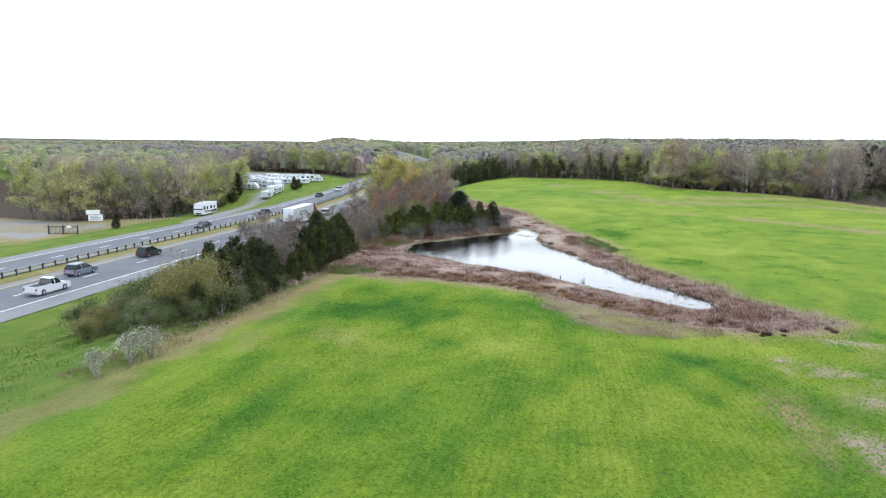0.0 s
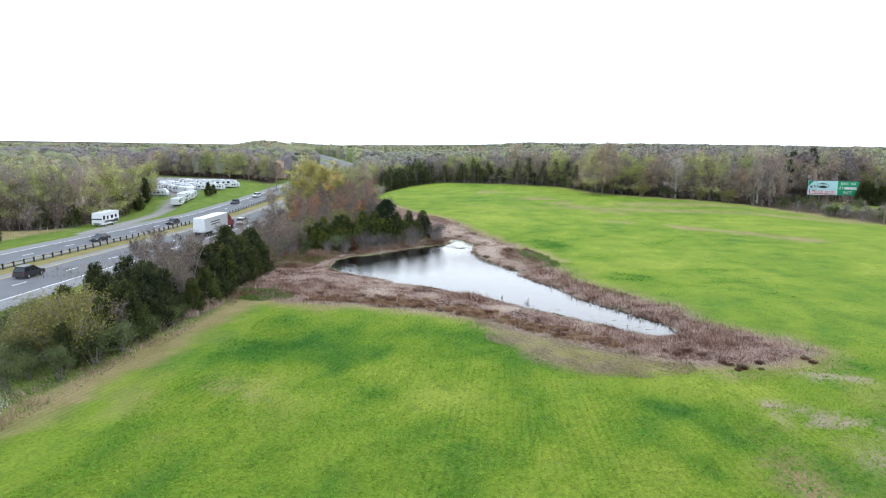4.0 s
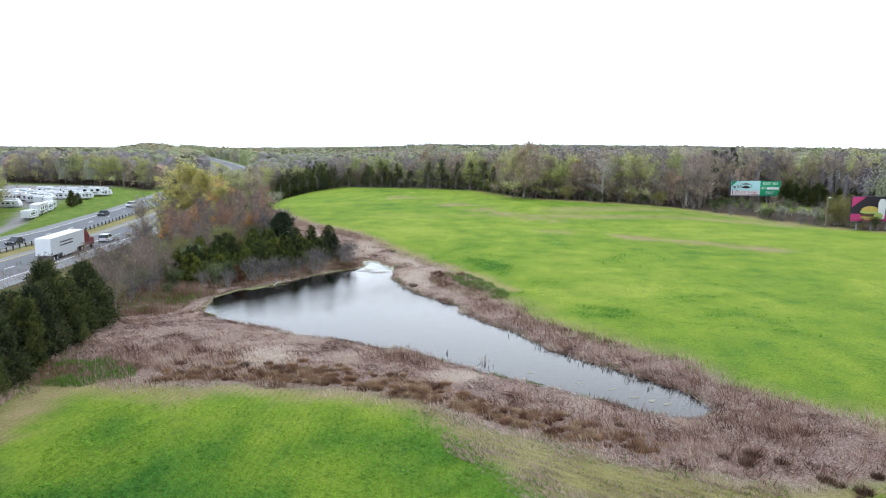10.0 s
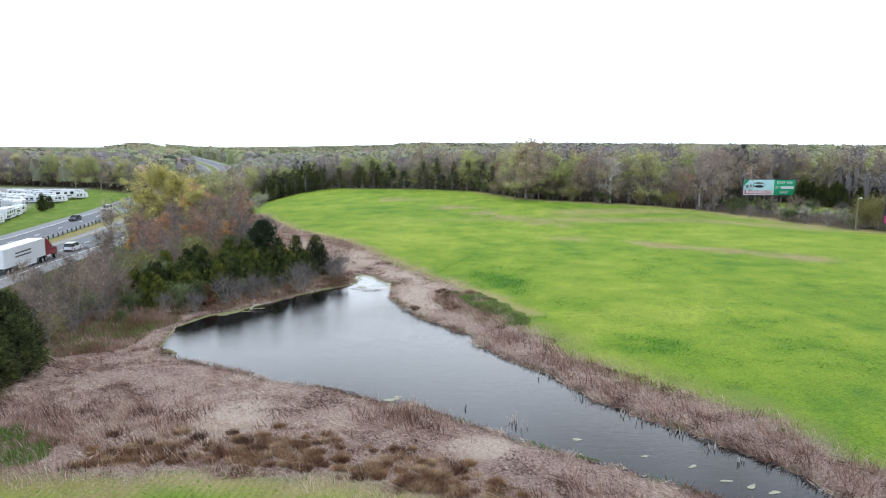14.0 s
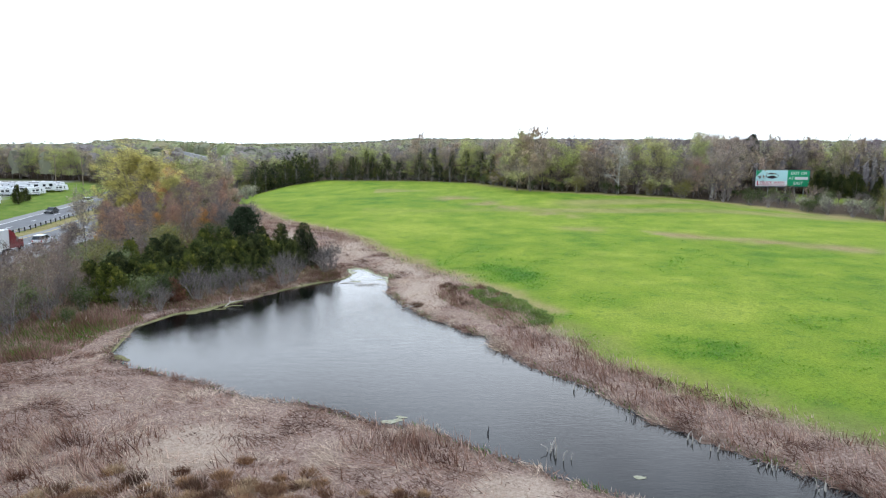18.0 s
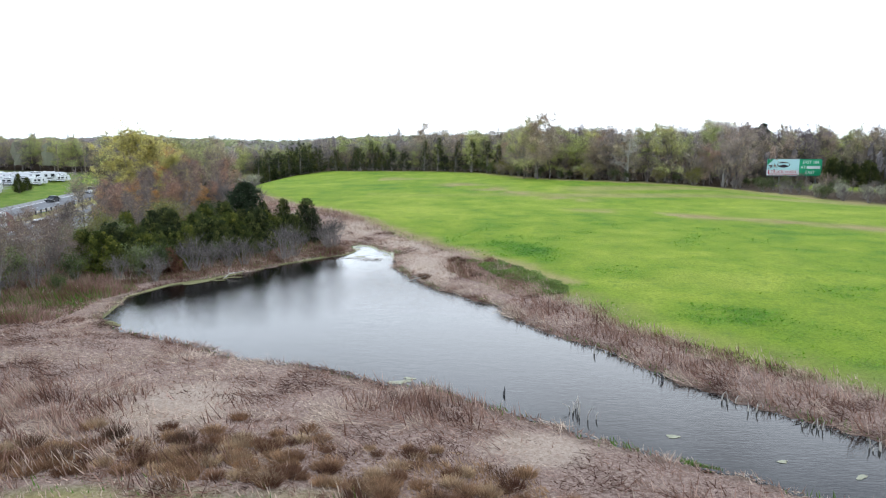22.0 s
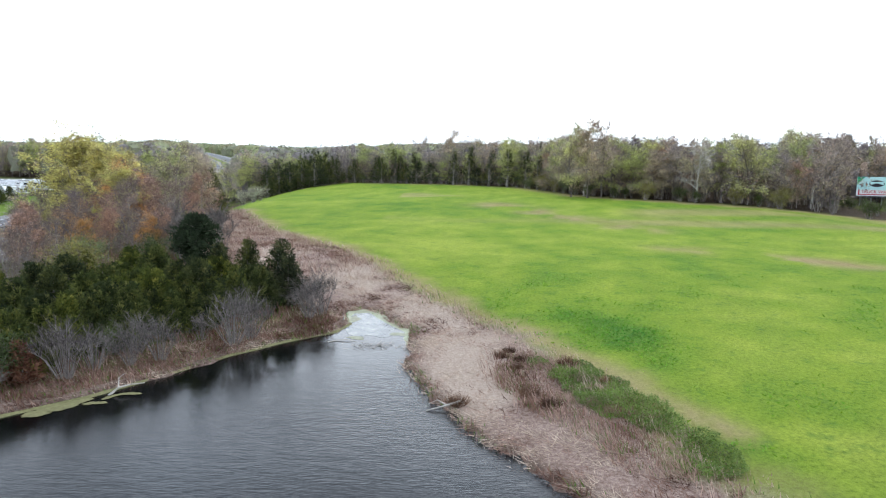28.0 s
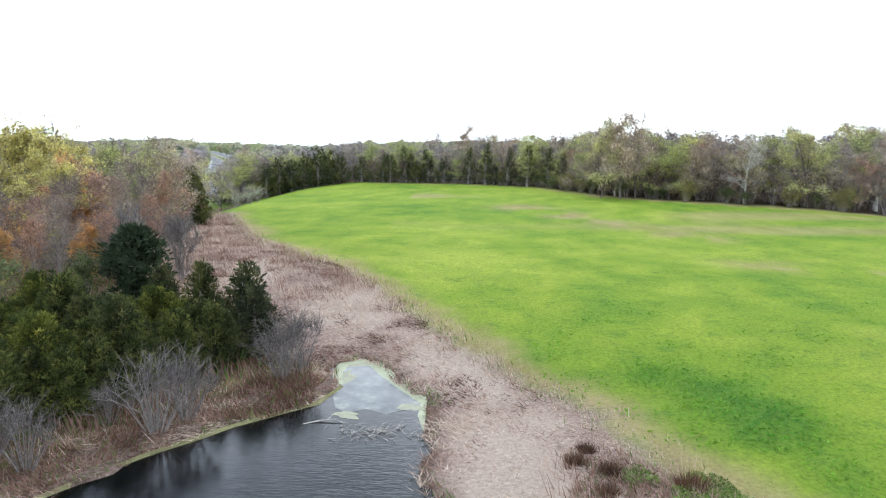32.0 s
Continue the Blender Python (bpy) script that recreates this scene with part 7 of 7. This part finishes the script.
# guard rail in the median
rail = thing("guard_rail", "long galvanised guard rail on dark posts in the median", "guard rail")
posts = np.arange(8.0, 255.0, 2.5)
prof = [(-0.02, 0.0), (0.04, 0.05), (-0.02, 0.11), (-0.02, 0.20), (0.04, 0.26), (-0.02, 0.31), (-0.04, 0.31), (-0.04, 0.0)]
ys_ = np.arange(4.0, 262.0, 4.0)
rv, rf = [], []
for y in ys_:
    rv += [(float(road_x(y)) + 0.25 + a, float(y), float(road_z(y)) + 0.42 + b) for a, b in prof]
for k in range(len(ys_) - 1):
    rf += [(8 * k + i, 8 * k + (i + 1) % 8, 8 * k + 8 + (i + 1) % 8, 8 * k + 8 + i) for i in range(8)]
part("rail", mesh("rail", rv, rf, STEEL), rail)
post_me = Shape().box(-0.09, -0.09, -0.2, 0.09, 0.09, 0.82, bevel=0.02).box(-0.16, -0.1, 0.42, -0.09, 0.1, 0.76).done("post", DARK_STEEL)
for y in posts:
    part("post", post_me, rail, m=pose(float(road_x(y)) + 0.42, float(y), float(road_z(y)) - 0.05))


# ---- billboards, poles, gate ----
def words(text, size, mat, name="lettering"):
    cu = bpy.data.curves.new(name, "FONT")
    cu.body, cu.size, cu.align_x, cu.align_y, cu.extrude = text, size, "CENTER", "CENTER", 0.015
    tmp = new("lettering_source", cu)
    bpy.context.view_layer.update()
    me = bpy.data.meshes.new_from_object(tmp.evaluated_get(bpy.context.evaluated_depsgraph_get()))
    bpy.data.objects.remove(tmp)
    me.name = name
    me.materials.clear()
    me.materials.append(mat)
    return me


def blob(points, y, depth=0.03):
    return Shape().prism(points, y - depth, y)


def oval(cx, cz, rx, rz, n=18, top=1.0, bottom=1.0):
    return [(cx + rx * math.cos(6.2832 * k / n), cz + rz * math.sin(6.2832 * k / n) * (top if math.sin(6.2832 * k / n) > 0 else bottom)) for k in range(n)]


AQUA = plain("aqua_vinyl", (0.50, 0.76, 0.76), 0.5, 0.3, vary=0.08, scale=0.4)
PALE = plain("white_vinyl", (0.80, 0.80, 0.79), 0.5, 0.3, vary=0.06, scale=0.4)
SIGN_GREEN = plain("green_vinyl", (0.02, 0.36, 0.16), 0.5, 0.3, vary=0.08, scale=0.4)
SIGN_RED = plain("red_vinyl", (0.55, 0.04, 0.08), 0.5, 0.3, vary=0.08)
SIGN_DARK = plain("black_vinyl", (0.025, 0.018, 0.025), 0.5, 0.3, vary=0.1)
MAGENTA = plain("magenta_vinyl", (0.50, 0.04, 0.16), 0.5, 0.3, vary=0.1)
BUN = plain("bun_print", (0.55, 0.40, 0.10), 0.5, 0.3, vary=0.2, scale=2)
LETTUCE = plain("green_print", (0.42, 0.50, 0.14), 0.5, 0.3, vary=0.2, scale=3)
PATTY = plain("brown_print", (0.10, 0.05, 0.03), 0.5, 0.3, vary=0.2, scale=3)


def frame_of(name, label, w, h, z0, ground, posts_n):
    e = thing(name, label, "billboard", "billboards")
    part("backing", Shape().box(-w / 2 - 0.1, 0.02, z0 - 0.1, w / 2 + 0.1, 0.22, z0 + h + 0.1).done("backing", DARK_STEEL), e)
    part("catwalk", Shape().box(-w / 2, -1.0, z0 - 0.32, w / 2, 0.3, z0 - 0.24).done("catwalk", DARK_STEEL), e)
    for k in range(posts_n):
        x = -w / 2 + w * (k + 0.5) / posts_n
        part("post", Shape().tube([(x, 0.35, ground - 0.3), (x, 0.35, z0 + h * 0.8)], [0.16, 0.14], 8).done("post", STEEL), e)
    for k in range(4):
        x = -w / 2 + w * (k + 0.5) / 4
        part("lamp_arm", Shape().tube([(x, 0, z0 - 0.28), (x, -1.3, z0 - 0.2), (x, -1.5, z0 - 0.05)], [0.03, 0.03, 0.06], 6).done("lamp_arm", STEEL), e)
    return e


gb = gz(99.5, 186.5)
b1 = frame_of("billboard", "roadside billboard with an aqua panel and a green panel", 14.6, 4.3, 3.05, gb, 6)
b1.matrix_basis = Matrix.Translation((99.5, 186.0, 0)) @ Matrix.Rotation(radians(-2), 4, "Z")
part("aqua_panel", Shape().box(-7.3, -0.03, 4.45, 1.3, 0.02, 7.35).done("aqua_panel", AQUA), b1, "pale aqua panel")
part("white_panel", Shape().box(-7.3, -0.03, 3.05, 1.3, 0.02, 4.446).done("white_panel", PALE), b1, "white lower panel")
part("green_panel", Shape().box(1.304, -0.03, 3.05, 7.3, 0.02, 7.35).done("green_panel", SIGN_GREEN), b1, "green panel")
part("corner_flash", blob([(-7.25, 7.3), (-5.6, 7.3), (-7.25, 5.6)], -0.034, 0.01).done("corner_flash", SIGN_GREEN), b1)
logo = part("emblem", blob(oval(-2.9, 5.85, 1.75, 0.75), -0.034, 0.01).done("emblem", SIGN_DARK), b1, "dark oval emblem")
part("emblem_bar", blob([(-4.4, 5.5), (-3.2, 5.9), (-2.6, 5.9), (-1.4, 5.5), (-1.4, 6.25), (-4.4, 6.25)], -0.05, 0.01).done("emblem_bar", AQUA), logo)
part("underline", Shape().box(-6.9, -0.045, 3.3, 0.9, -0.03, 3.48).done("underline", SIGN_RED), b1, "red underline")
part("side_bar", Shape().box(-6.9, -0.045, 3.48, -6.6, -0.03, 4.5).done("side_bar", SIGN_RED), b1, "red bar")
UP = Matrix.Rotation(radians(90), 4, "X")
for text, x, z, size, mat in (("TRUCK WASH", -2.8, 3.98, 1.05, SIGN_RED), ("EXIT 104", 4.3, 6.55, 1.15, PALE), ("EAST", 4.3, 3.85, 1.15, PALE), ("AT", 2.35, 5.2, 1.1, PALE)):
    part("lettering", words(text, size, mat), b1, m=Matrix.Translation((x, -0.05, z)) @ UP)
part("brand_bar", Shape().box(3.3, -0.05, 4.85, 6.9, -0.03, 5.6).done("brand_bar", PALE), b1, "pale bar of a brand name")

g2 = gz(94.4, 119)
b2 = frame_of("billboard", "dark billboard with a large printed hamburger", 14.6, 4.9, 2.45, g2, 5)
b2.matrix_basis = Matrix.Translation((94.4, 118.5, 0)) @ Matrix.Rotation(radians(-4), 4, "Z")
part("dark_panel", Shape().box(-7.3, -0.03, 3.9, 7.3, 0.02, 7.35).done("dark_panel", SIGN_DARK), b2, "near-black panel")
part("red_band", Shape().box(-7.3, -0.03, 2.45, 7.3, 0.02, 3.896).done("red_band", MAGENTA), b2, "magenta lower band")
part("corner_flash", blob([(-7.25, 7.3), (-4.6, 7.3), (-7.25, 5.2)], -0.034, 0.01).done("corner_flash", MAGENTA), b2)
part("bun_bottom", blob(oval(-3.6, 3.15, 1.85, 0.45), -0.036, 0.01).done("bun_bottom", BUN), b2)
part("patty", blob(oval(-3.6, 3.8, 1.95, 0.45), -0.048, 0.01).done("patty", PATTY), b2)
part("lettuce", blob(oval(-3.6, 4.3, 2.0, 0.35), -0.060, 0.01).done("lettuce", LETTUCE), b2)
part("bun_top", blob(oval(-3.6, 4.55, 1.8, 0.95, bottom=0.25), -0.072, 0.01).done("bun_top", BUN), b2)
part("cup", blob([(-1.9, 2.9), (-0.7, 2.9), (-0.5, 6.1), (-0.9, 7.0), (-1.7, 7.0), (-2.1, 6.1)], -0.084, 0.01).done("cup", PALE), b2, "white cup shape")
part("fries", blob(oval(-1.9, 3.5, 0.9, 0.7), -0.096, 0.01).done("fries", LETTUCE), b2)


def pole(name, label, x, y, h, arm=0.0, lamp=False):
    e = thing(name, label, "pole")
    e.matrix_basis = Matrix.Translation((x, y, gz(x, y)))
    part("shaft", Shape().tube([(0, 0, -0.3), (0, 0, h * 0.5), (0, 0, h)], [0.16, 0.14, 0.11], 8).done("shaft", POST_WOOD), e)
    if arm:
        part("crossarm", Shape().box(-arm, -0.06, h - 0.7, arm, 0.06, h - 0.55).done("crossarm", POST_WOOD), e)
        for s in (-0.9, -0.35, 0.35, 0.9):
            part("insulator", Shape().tube([(arm * s, 0, h - 0.55), (arm * s, 0, h - 0.38)], [0.05, 0.03], 6).done("insulator", PALE), e)
    if lamp:
        part("lamp_head", Shape().tube([(0, 0, h - 0.5), (0, -0.5, h - 0.15), (0, -0.95, h - 0.25)], [0.04, 0.05, 0.17], 8).done("lamp_head", PALE), e, "pale lamp head")
    return e


pole("utility_pole", "weathered wooden utility pole with a lamp", 85.3, 124.4, 6.6, lamp=True)
pole("utility_pole", "tall wooden pole beside the highway", -94.4, 231, 9.5)
pole("utility_pole", "wooden utility pole behind the parked trailers", -118, 240, 10.5, arm=1.1)
pole("utility_pole", "wooden utility pole behind the parked trailers", -112, 246, 10.5, arm=1.1)

line = thing("power_line", "thin overhead power line before the far woods", "power line")
ENDS = [(-62.0, 209.0), (36.0, 203.0)]
for x, y in ENDS:
    part("pole", Shape().tube([(x, y, gz(x, y) - 0.3), (x, y, 6.6)], [0.15, 0.11], 8).done("pole", POST_WOOD), line)
for lift in (4.1, 5.0, 6.2):
    pts_ = [(ENDS[0][0] + 98.0 * k / 12, ENDS[0][1] - 6.0 * k / 12, lift - 0.5 * math.sin(math.pi * k / 12)) for k in range(13)]
    part("wire", Shape().tube(pts_, [0.035] * 13, 4).done("wire", DARK_STEEL), line)

gate = thing("entrance_gate", "dark metal entrance gate beside the gravel drive", "gate")
gate.matrix_basis = Matrix.Translation((-99.6, 69.5, gz(-99.6, 69.5))) @ Matrix.Rotation(radians(19), 4, "Z")
part("gate_frame", Shape().box(-2.6, -0.04, 0.15, 2.6, 0.04, 0.27).box(-2.6, -0.04, 1.5, 2.6, 0.04, 1.62).done("gate_frame", DARK_STEEL), gate)
for k in range(21):
    part("bar", Shape().tube([(-2.5 + k * 0.25, 0, 0.2), (-2.5 + k * 0.25, 0, 1.6)], [0.03, 0.03], 5).done("bar", DARK_STEEL), gate)
for x in (-2.8, 0, 2.8):
    part("gate_post", Shape().box(x - 0.13, -0.13, -0.2, x + 0.13, 0.13, 1.85, bevel=0.02).done("gate_post", DARK_STEEL), gate)
part("notice", Shape().box(0.7, -0.08, 1.3, 1.6, -0.05, 1.75).done("notice", PALE), gate)

board = thing("site_sign", "white two-panel sign on posts beside the highway", "sign")
board.matrix_basis = Matrix.Translation((-99.0, 78.0, gz(-99, 78))) @ Matrix.Rotation(radians(32), 4, "Z")
part("upper_panel", Shape().box(-1.6, -0.08, 3.4, 1.1, 0.08, 4.3).done("upper_panel", PALE), board)
part("lower_panel", Shape().box(-1.2, -0.08, 2.0, 1.6, 0.08, 3.3).done("lower_panel", PALE), board)
for k in range(3):
    part("text_bar", Shape().box(-0.9, -0.1, 2.25 + k * 0.34, 1.3 - 0.3 * k, -0.08, 2.4 + k * 0.34).done("text_bar", GRAPHIC_STRIPE), board)
for x in (-1.1, 1.0):
    part("post", Shape().tube([(x, 0.1, -0.3), (x, 0.1, 4.3)], [0.09, 0.08], 8).done("post", STEEL), board)

fence = thing("chain_link_fence", "low wire fence on steel posts beside the verge", "fence")
fx = [(-97.0 - 0.055 * k, 71.5 + 2.6 * k) for k in range(15)]
for x, y in fx:
    part("fence_post", Shape().tube([(0, 0, -0.2), (0, 0, 1.5)], [0.045, 0.04], 6).done("fence_post", STEEL), fence, m=Matrix.Translation((x, y, gz(x, y))))
for h in (0.25, 0.6, 0.95, 1.3, 1.48):
    part("wire", Shape().tube([(x, y, gz(x, y) + h) for x, y in fx], [0.012] * len(fx), 3).done("wire", STEEL), fence)

# ---- on the water ----
ALGAE = plain("pale_algae", (0.31, 0.31, 0.22), 0.7, 0.3, vary=0.3, scale=2.2)
MOSS = plain("moss_margin", (0.19, 0.18, 0.085), 0.9, 0.2, vary=0.4, scale=4, bumpy=0.5)
SCUM = plain("pale_scum", (0.33, 0.35, 0.22), 0.5, 0.4, vary=0.25, scale=1.8)


def mat_patch(name, label, x, y, rx, ry, seed, mat=ALGAE, lift=0.012, turn=0.0, category="algae"):
    rng = np.random.default_rng(seed)
    n = 48
    ph = rng.uniform(0, 6.28, 4)
    v = [(0, 0, 0.014)]
    for k in range(n):
        a = 6.2832 * k / n
        r = 0.85 + 0.22 * math.sin(2 * a + ph[0]) + 0.12 * math.sin(3 * a + ph[1]) + 0.06 * math.sin(7 * a + ph[2]) + 0.10 * rng.uniform(-1, 1)
        v.append((math.cos(a) * rx * r, math.sin(a) * ry * r, -0.01))
    f = [(0, k + 1, (k + 1) % n + 1) for k in range(n)]
    ob = new(name, mesh(name, v, f, mat))
    ob.matrix_basis = pose(x, y, lift, 0, 0, turn)
    return tagged(ob, label, category, "floating mats on the pond")


# pale scum along the edges of the narrow inlet
INLET = [(-3.3, 70.2), (-3.4, 71.6), (-3.3, 73.0), (-3.9, 74.2), (-4.7, 75.4), (-5.4, 76.8), (-6.0, 78.2), (-6.8, 79.2), (-7.7, 78.6), (-7.8, 77.2), (-7.5, 75.8), (-7.6, 74.6), (-8.0, 73.2)]
WIDTH = [0.1, 0.3, 0.4, 0.55, 0.4, 0.4, 0.6, 0.75, 0.6, 0.3, 0.22, 0.3, 0.15]
rng = np.random.default_rng(15)
sv, sf = [], []
mid_line = [(-5.2, 70.5), (-5.3, 72), (-5.4, 73.5), (-5.8, 74.5), (-6.2, 75.6), (-6.5, 76.4), (-6.6, 76.9), (-6.8, 77.0), (-6.9, 76.9), (-6.6, 76.4), (-6.2, 75.6), (-6.0, 74.4), (-5.6, 73.2)]
for k in range(len(INLET) - 1):
    for u in range(6):
        t = u / 6
        x, y, w, mx, my = [p + (q - p) * t for p, q in zip((*INLET[k], WIDTH[k], *mid_line[k]), (*INLET[k + 1], WIDTH[k + 1], *mid_line[k + 1]))]
        d = math.hypot(mx - x, my - y)
        w = min(d, w * rng.uniform(0.9, 1.1))
        sv += [(x - (mx - x) / d * 0.4, y - (my - y) / d * 0.4, 0.03), (x + (mx - x) / d * w * 0.6, y + (my - y) / d * w * 0.6, 0.016), (x + (mx - x) / d * w, y + (my - y) / d * w, -0.004)]
n = len(sv) // 3
sf = [(3 * k + j, 3 * k + j + 1, 3 * k + j + 4, 3 * k + j + 3) for k in range(n - 1) for j in range(2)]
tagged(new("algae_film", mesh("algae_film", sv, sf, SCUM)), "pale yellow-green scum along the edges of the inlet", "algae", kind="stuff")
# added sheet of calm inlet water; sky reflection is put into its pale colour
calm_mat, fn, fl, fb = make("still_film", 0.18, 0.22)
patchy = tex(fn, fl, 0.9, 5, rough=0.65)
fl.new(ramp(fn, fl, patchy, [(0.38, (0.05, 0.058, 0.06)), (0.60, (0.13, 0.14, 0.13)), (0.74, (0.30, 0.31, 0.21))]), fb.inputs["Base Color"])
still = [(-7.7, 77.9), (-7.1, 79.0), (-6.2, 78.8), (-5.2, 76.8), (-4.5, 75.4), (-3.7, 74.2), (-3.3, 73.2), (-3.5, 72.0), (-4.3, 72.3), (-5.0, 71.7), (-5.9, 72.3), (-6.6, 71.8), (-7.2, 72.4), (-7.5, 73.6), (-7.3, 75.0), (-7.5, 76.4)]
tagged(new("still_film", mesh("still_film", [(-5.9, 75.0, 0.007)] + [(x, y, 0.007) for x, y in still], [(0, (k + 1) % 16 + 1, k + 1) for k in range(16)], calm_mat)), "calm inlet water with the sky's reflection put into its pale colour", "algae", kind="stuff")
for k, (x, y, rx, ry, a) in enumerate([(-6.8, 78.4, 0.9, 0.55, 10), (-4.1, 74.6, 0.45, 1.3, 30), (-7.3, 76.3, 0.35, 1.2, -8), (-6.6, 71.6, 0.8, 0.35, -15), (-4.0, 72.6, 0.6, 0.5, 0), (-2.2, 35.9, 0.55, 0.35, 10), (-1.7, 36.4, 0.3, 0.2, 0), (8.4, 29.6, 0.35, 0.16, 10), (11.5, 27.4, 0.25, 0.12, 0), (13.6, 26.2, 0.3, 0.14, 20), (14.6, 24.6, 0.3, 0.14, 0), (15.6, 24.0, 0.4, 0.15, 30), (16.4, 23.4, 0.3, 0.2, 10), (-15.9, 61.2, 0.45, 0.25, 20), (-18.2, 59.5, 1.3, 0.55, 40), (-17.0, 59.9, 0.5, 0.28, 20), (-16.6, 60.8, 0.55, 0.22, 50), (-18.9, 58.5, 0.7, 0.4, 40), (-19.8, 46.6, 0.9, 0.4, -30)]):
    mat_patch("algae_mat", "small pale green algae mat floating on the pond", x, y, rx, ry, 20 + k, ALGAE if k < 13 else MOSS, 0.016 + 0.001 * k, a)

# mossy rim along the western and southern shore
WEST = [p for p in POND[36:]] + POND[:2]
rim_v, rim_f = [], []
fine = []
for (ax, ay), (bx, by) in zip(WEST[:-1], WEST[1:]):
    for k in range(6):
        fine.append((ax + (bx - ax) * k / 6, ay + (by - ay) * k / 6))
rng = np.random.default_rng(77)
for k in range(len(fine) - 1):
    (ax, ay), (bx, by) = fine[k], fine[k + 1]
    d = math.hypot(bx - ax, by - ay)
    nx_, ny_ = -(by - ay) / d, (bx - ax) / d
    w = 0.02 + 0.11 * float(fbm(np.array([ax]), np.array([ay]), 1.7, 97)[0]) * rng.uniform(0.5, 1.2)
    rim_v += [(ax - nx_ * w, ay - ny_ * w, 0.10), (ax, ay, 0.06), (ax + nx_ * w, ay + ny_ * w, 0.0)]
for k in range(len(fine) - 2):
    for j in range(2):
        rim_f.append((3 * k + j, 3 * k + j + 1, 3 * k + j + 4, 3 * k + j + 3))
tagged(new("mossy_rim", mesh("mossy_rim", rim_v, rim_f, MOSS)), "mossy dull olive rim along the pond's shore", "moss", kind="stuff")


def branch(name, label, pts_, r, twigs=()):
    s = Shape().tube(pts_, [r * (1 - 0.75 * k / (len(pts_) - 1)) for k in range(len(pts_))], 6)
    for t in twigs:
        s.tube(t, [r * 0.5, r * 0.3, r * 0.15][:len(t)], 5)
    return tagged(new(name, s.done(name, DEAD_WOOD)), label, "dead branch", "dead branches in the pond")


branch("dead_branch", "bleached dead branch lying in the shallow water", [(-16.9, 61.0, -0.05), (-16.5, 61.2, 0.3), (-16.1, 61.5, 0.35), (-15.4, 61.5, 0.45)], 0.07, [[(-16.5, 61.2, 0.3), (-16.7, 61.7, 0.6), (-16.5, 62.0, 0.75)]])
branch("dead_branch", "bleached dead branch leaning from the bank", [(-0.4, 60.2, 0.3), (-1.1, 59.9, 0.2), (-2.0, 59.7, 0.02)], 0.08, [[(-1.1, 59.9, 0.2), (-1.5, 60.3, 0.3), (-1.9, 60.3, 0.1)]])
branch("dead_branch", "half-sunk log beside the algae", [(-8.2, 70.6, -0.02), (-7.6, 70.85, 0.05), (-7.0, 70.9, 0.08), (-6.5, 70.75, 0.0), (-6.2, 70.6, -0.06)], 0.035, [[(-7.3, 70.9, 0.06), (-7.1, 71.2, 0.16), (-6.9, 71.3, 0.12)]])
branch("dead_stake", "dark stub standing in the shallow water", [(8.1, 40.2, -0.5), (8.12, 40.2, 0.25), (8.2, 40.25, 0.5)], 0.06)


def stalks(name, label, x, y, n, h, spread, seed, mat=None):
    rng = np.random.default_rng(seed)
    s = Shape()
    for k in range(n):
        a, b = rng.normal(size=2) * spread
        t = rng.normal(size=2) * 0.18 * h
        hh = h * rng.uniform(0.5, 1.1)
        s.tube([(a, b, -0.4), (a + t[0] * 0.5, b + t[1] * 0.5, hh * 0.6), (a + t[0] * 1.6, b + t[1] * 1.6, hh)], [0.03, 0.024, 0.012], 4)
    ob = new(name, s.done(name, mat or DEAD_WOOD))
    ob.matrix_basis = pose(x, y, 0)
    return tagged(ob, label, "dead reeds", "reed stalks in the pond")


stalks("reed_clump", "small cluster of dead reed stalks standing in the water", 5.3, 32.1, 12, 0.55, 0.28, 3)
stalks("reed_clump", "few dead reed stalks standing in the water", 2.5, 34.2, 3, 0.3, 0.12, 4, TRIM)
stalks("reed_clump", "few dead reed stalks standing in the water", 10.2, 36.0, 4, 0.32, 0.2, 5, TRIM)
rng = np.random.default_rng(6)
raft = Shape()
for k in range(90):
    x, y, a, ln = rng.normal() * 0.7, rng.normal() * 0.35, rng.normal() * 0.9, rng.uniform(0.2, 0.6)
    dx, dy = math.cos(a) * ln, math.sin(a) * ln
    raft.tube([(x, y, -0.02), (x + dx * 0.5, y + dy * 0.5, rng.uniform(0.03, 0.10)), (x + dx, y + dy, rng.uniform(-0.03, 0.16))], [0.008, 0.008, 0.004], 3)
raft = new("reed_raft", raft.done("reed_raft", DEAD_WOOD))
raft.matrix_basis = pose(-5.6, 69.9, 0)
tagged(raft, "tangled raft of drowned grey reeds in the inlet", "dead reeds", kind="stuff")
for k, (x, y) in enumerate([(12.0, 33.2), (13.0, 32.0), (14.4, 30.2), (15.6, 28.4), (-0.6, 35.6), (0.3, 34.9), (16.5, 26.8)]):
    stalks("reed_clump", "dead reed stalks fringing the shore", x - 0.1, y - 0.05, 5, 0.4, 0.2, 30 + k)
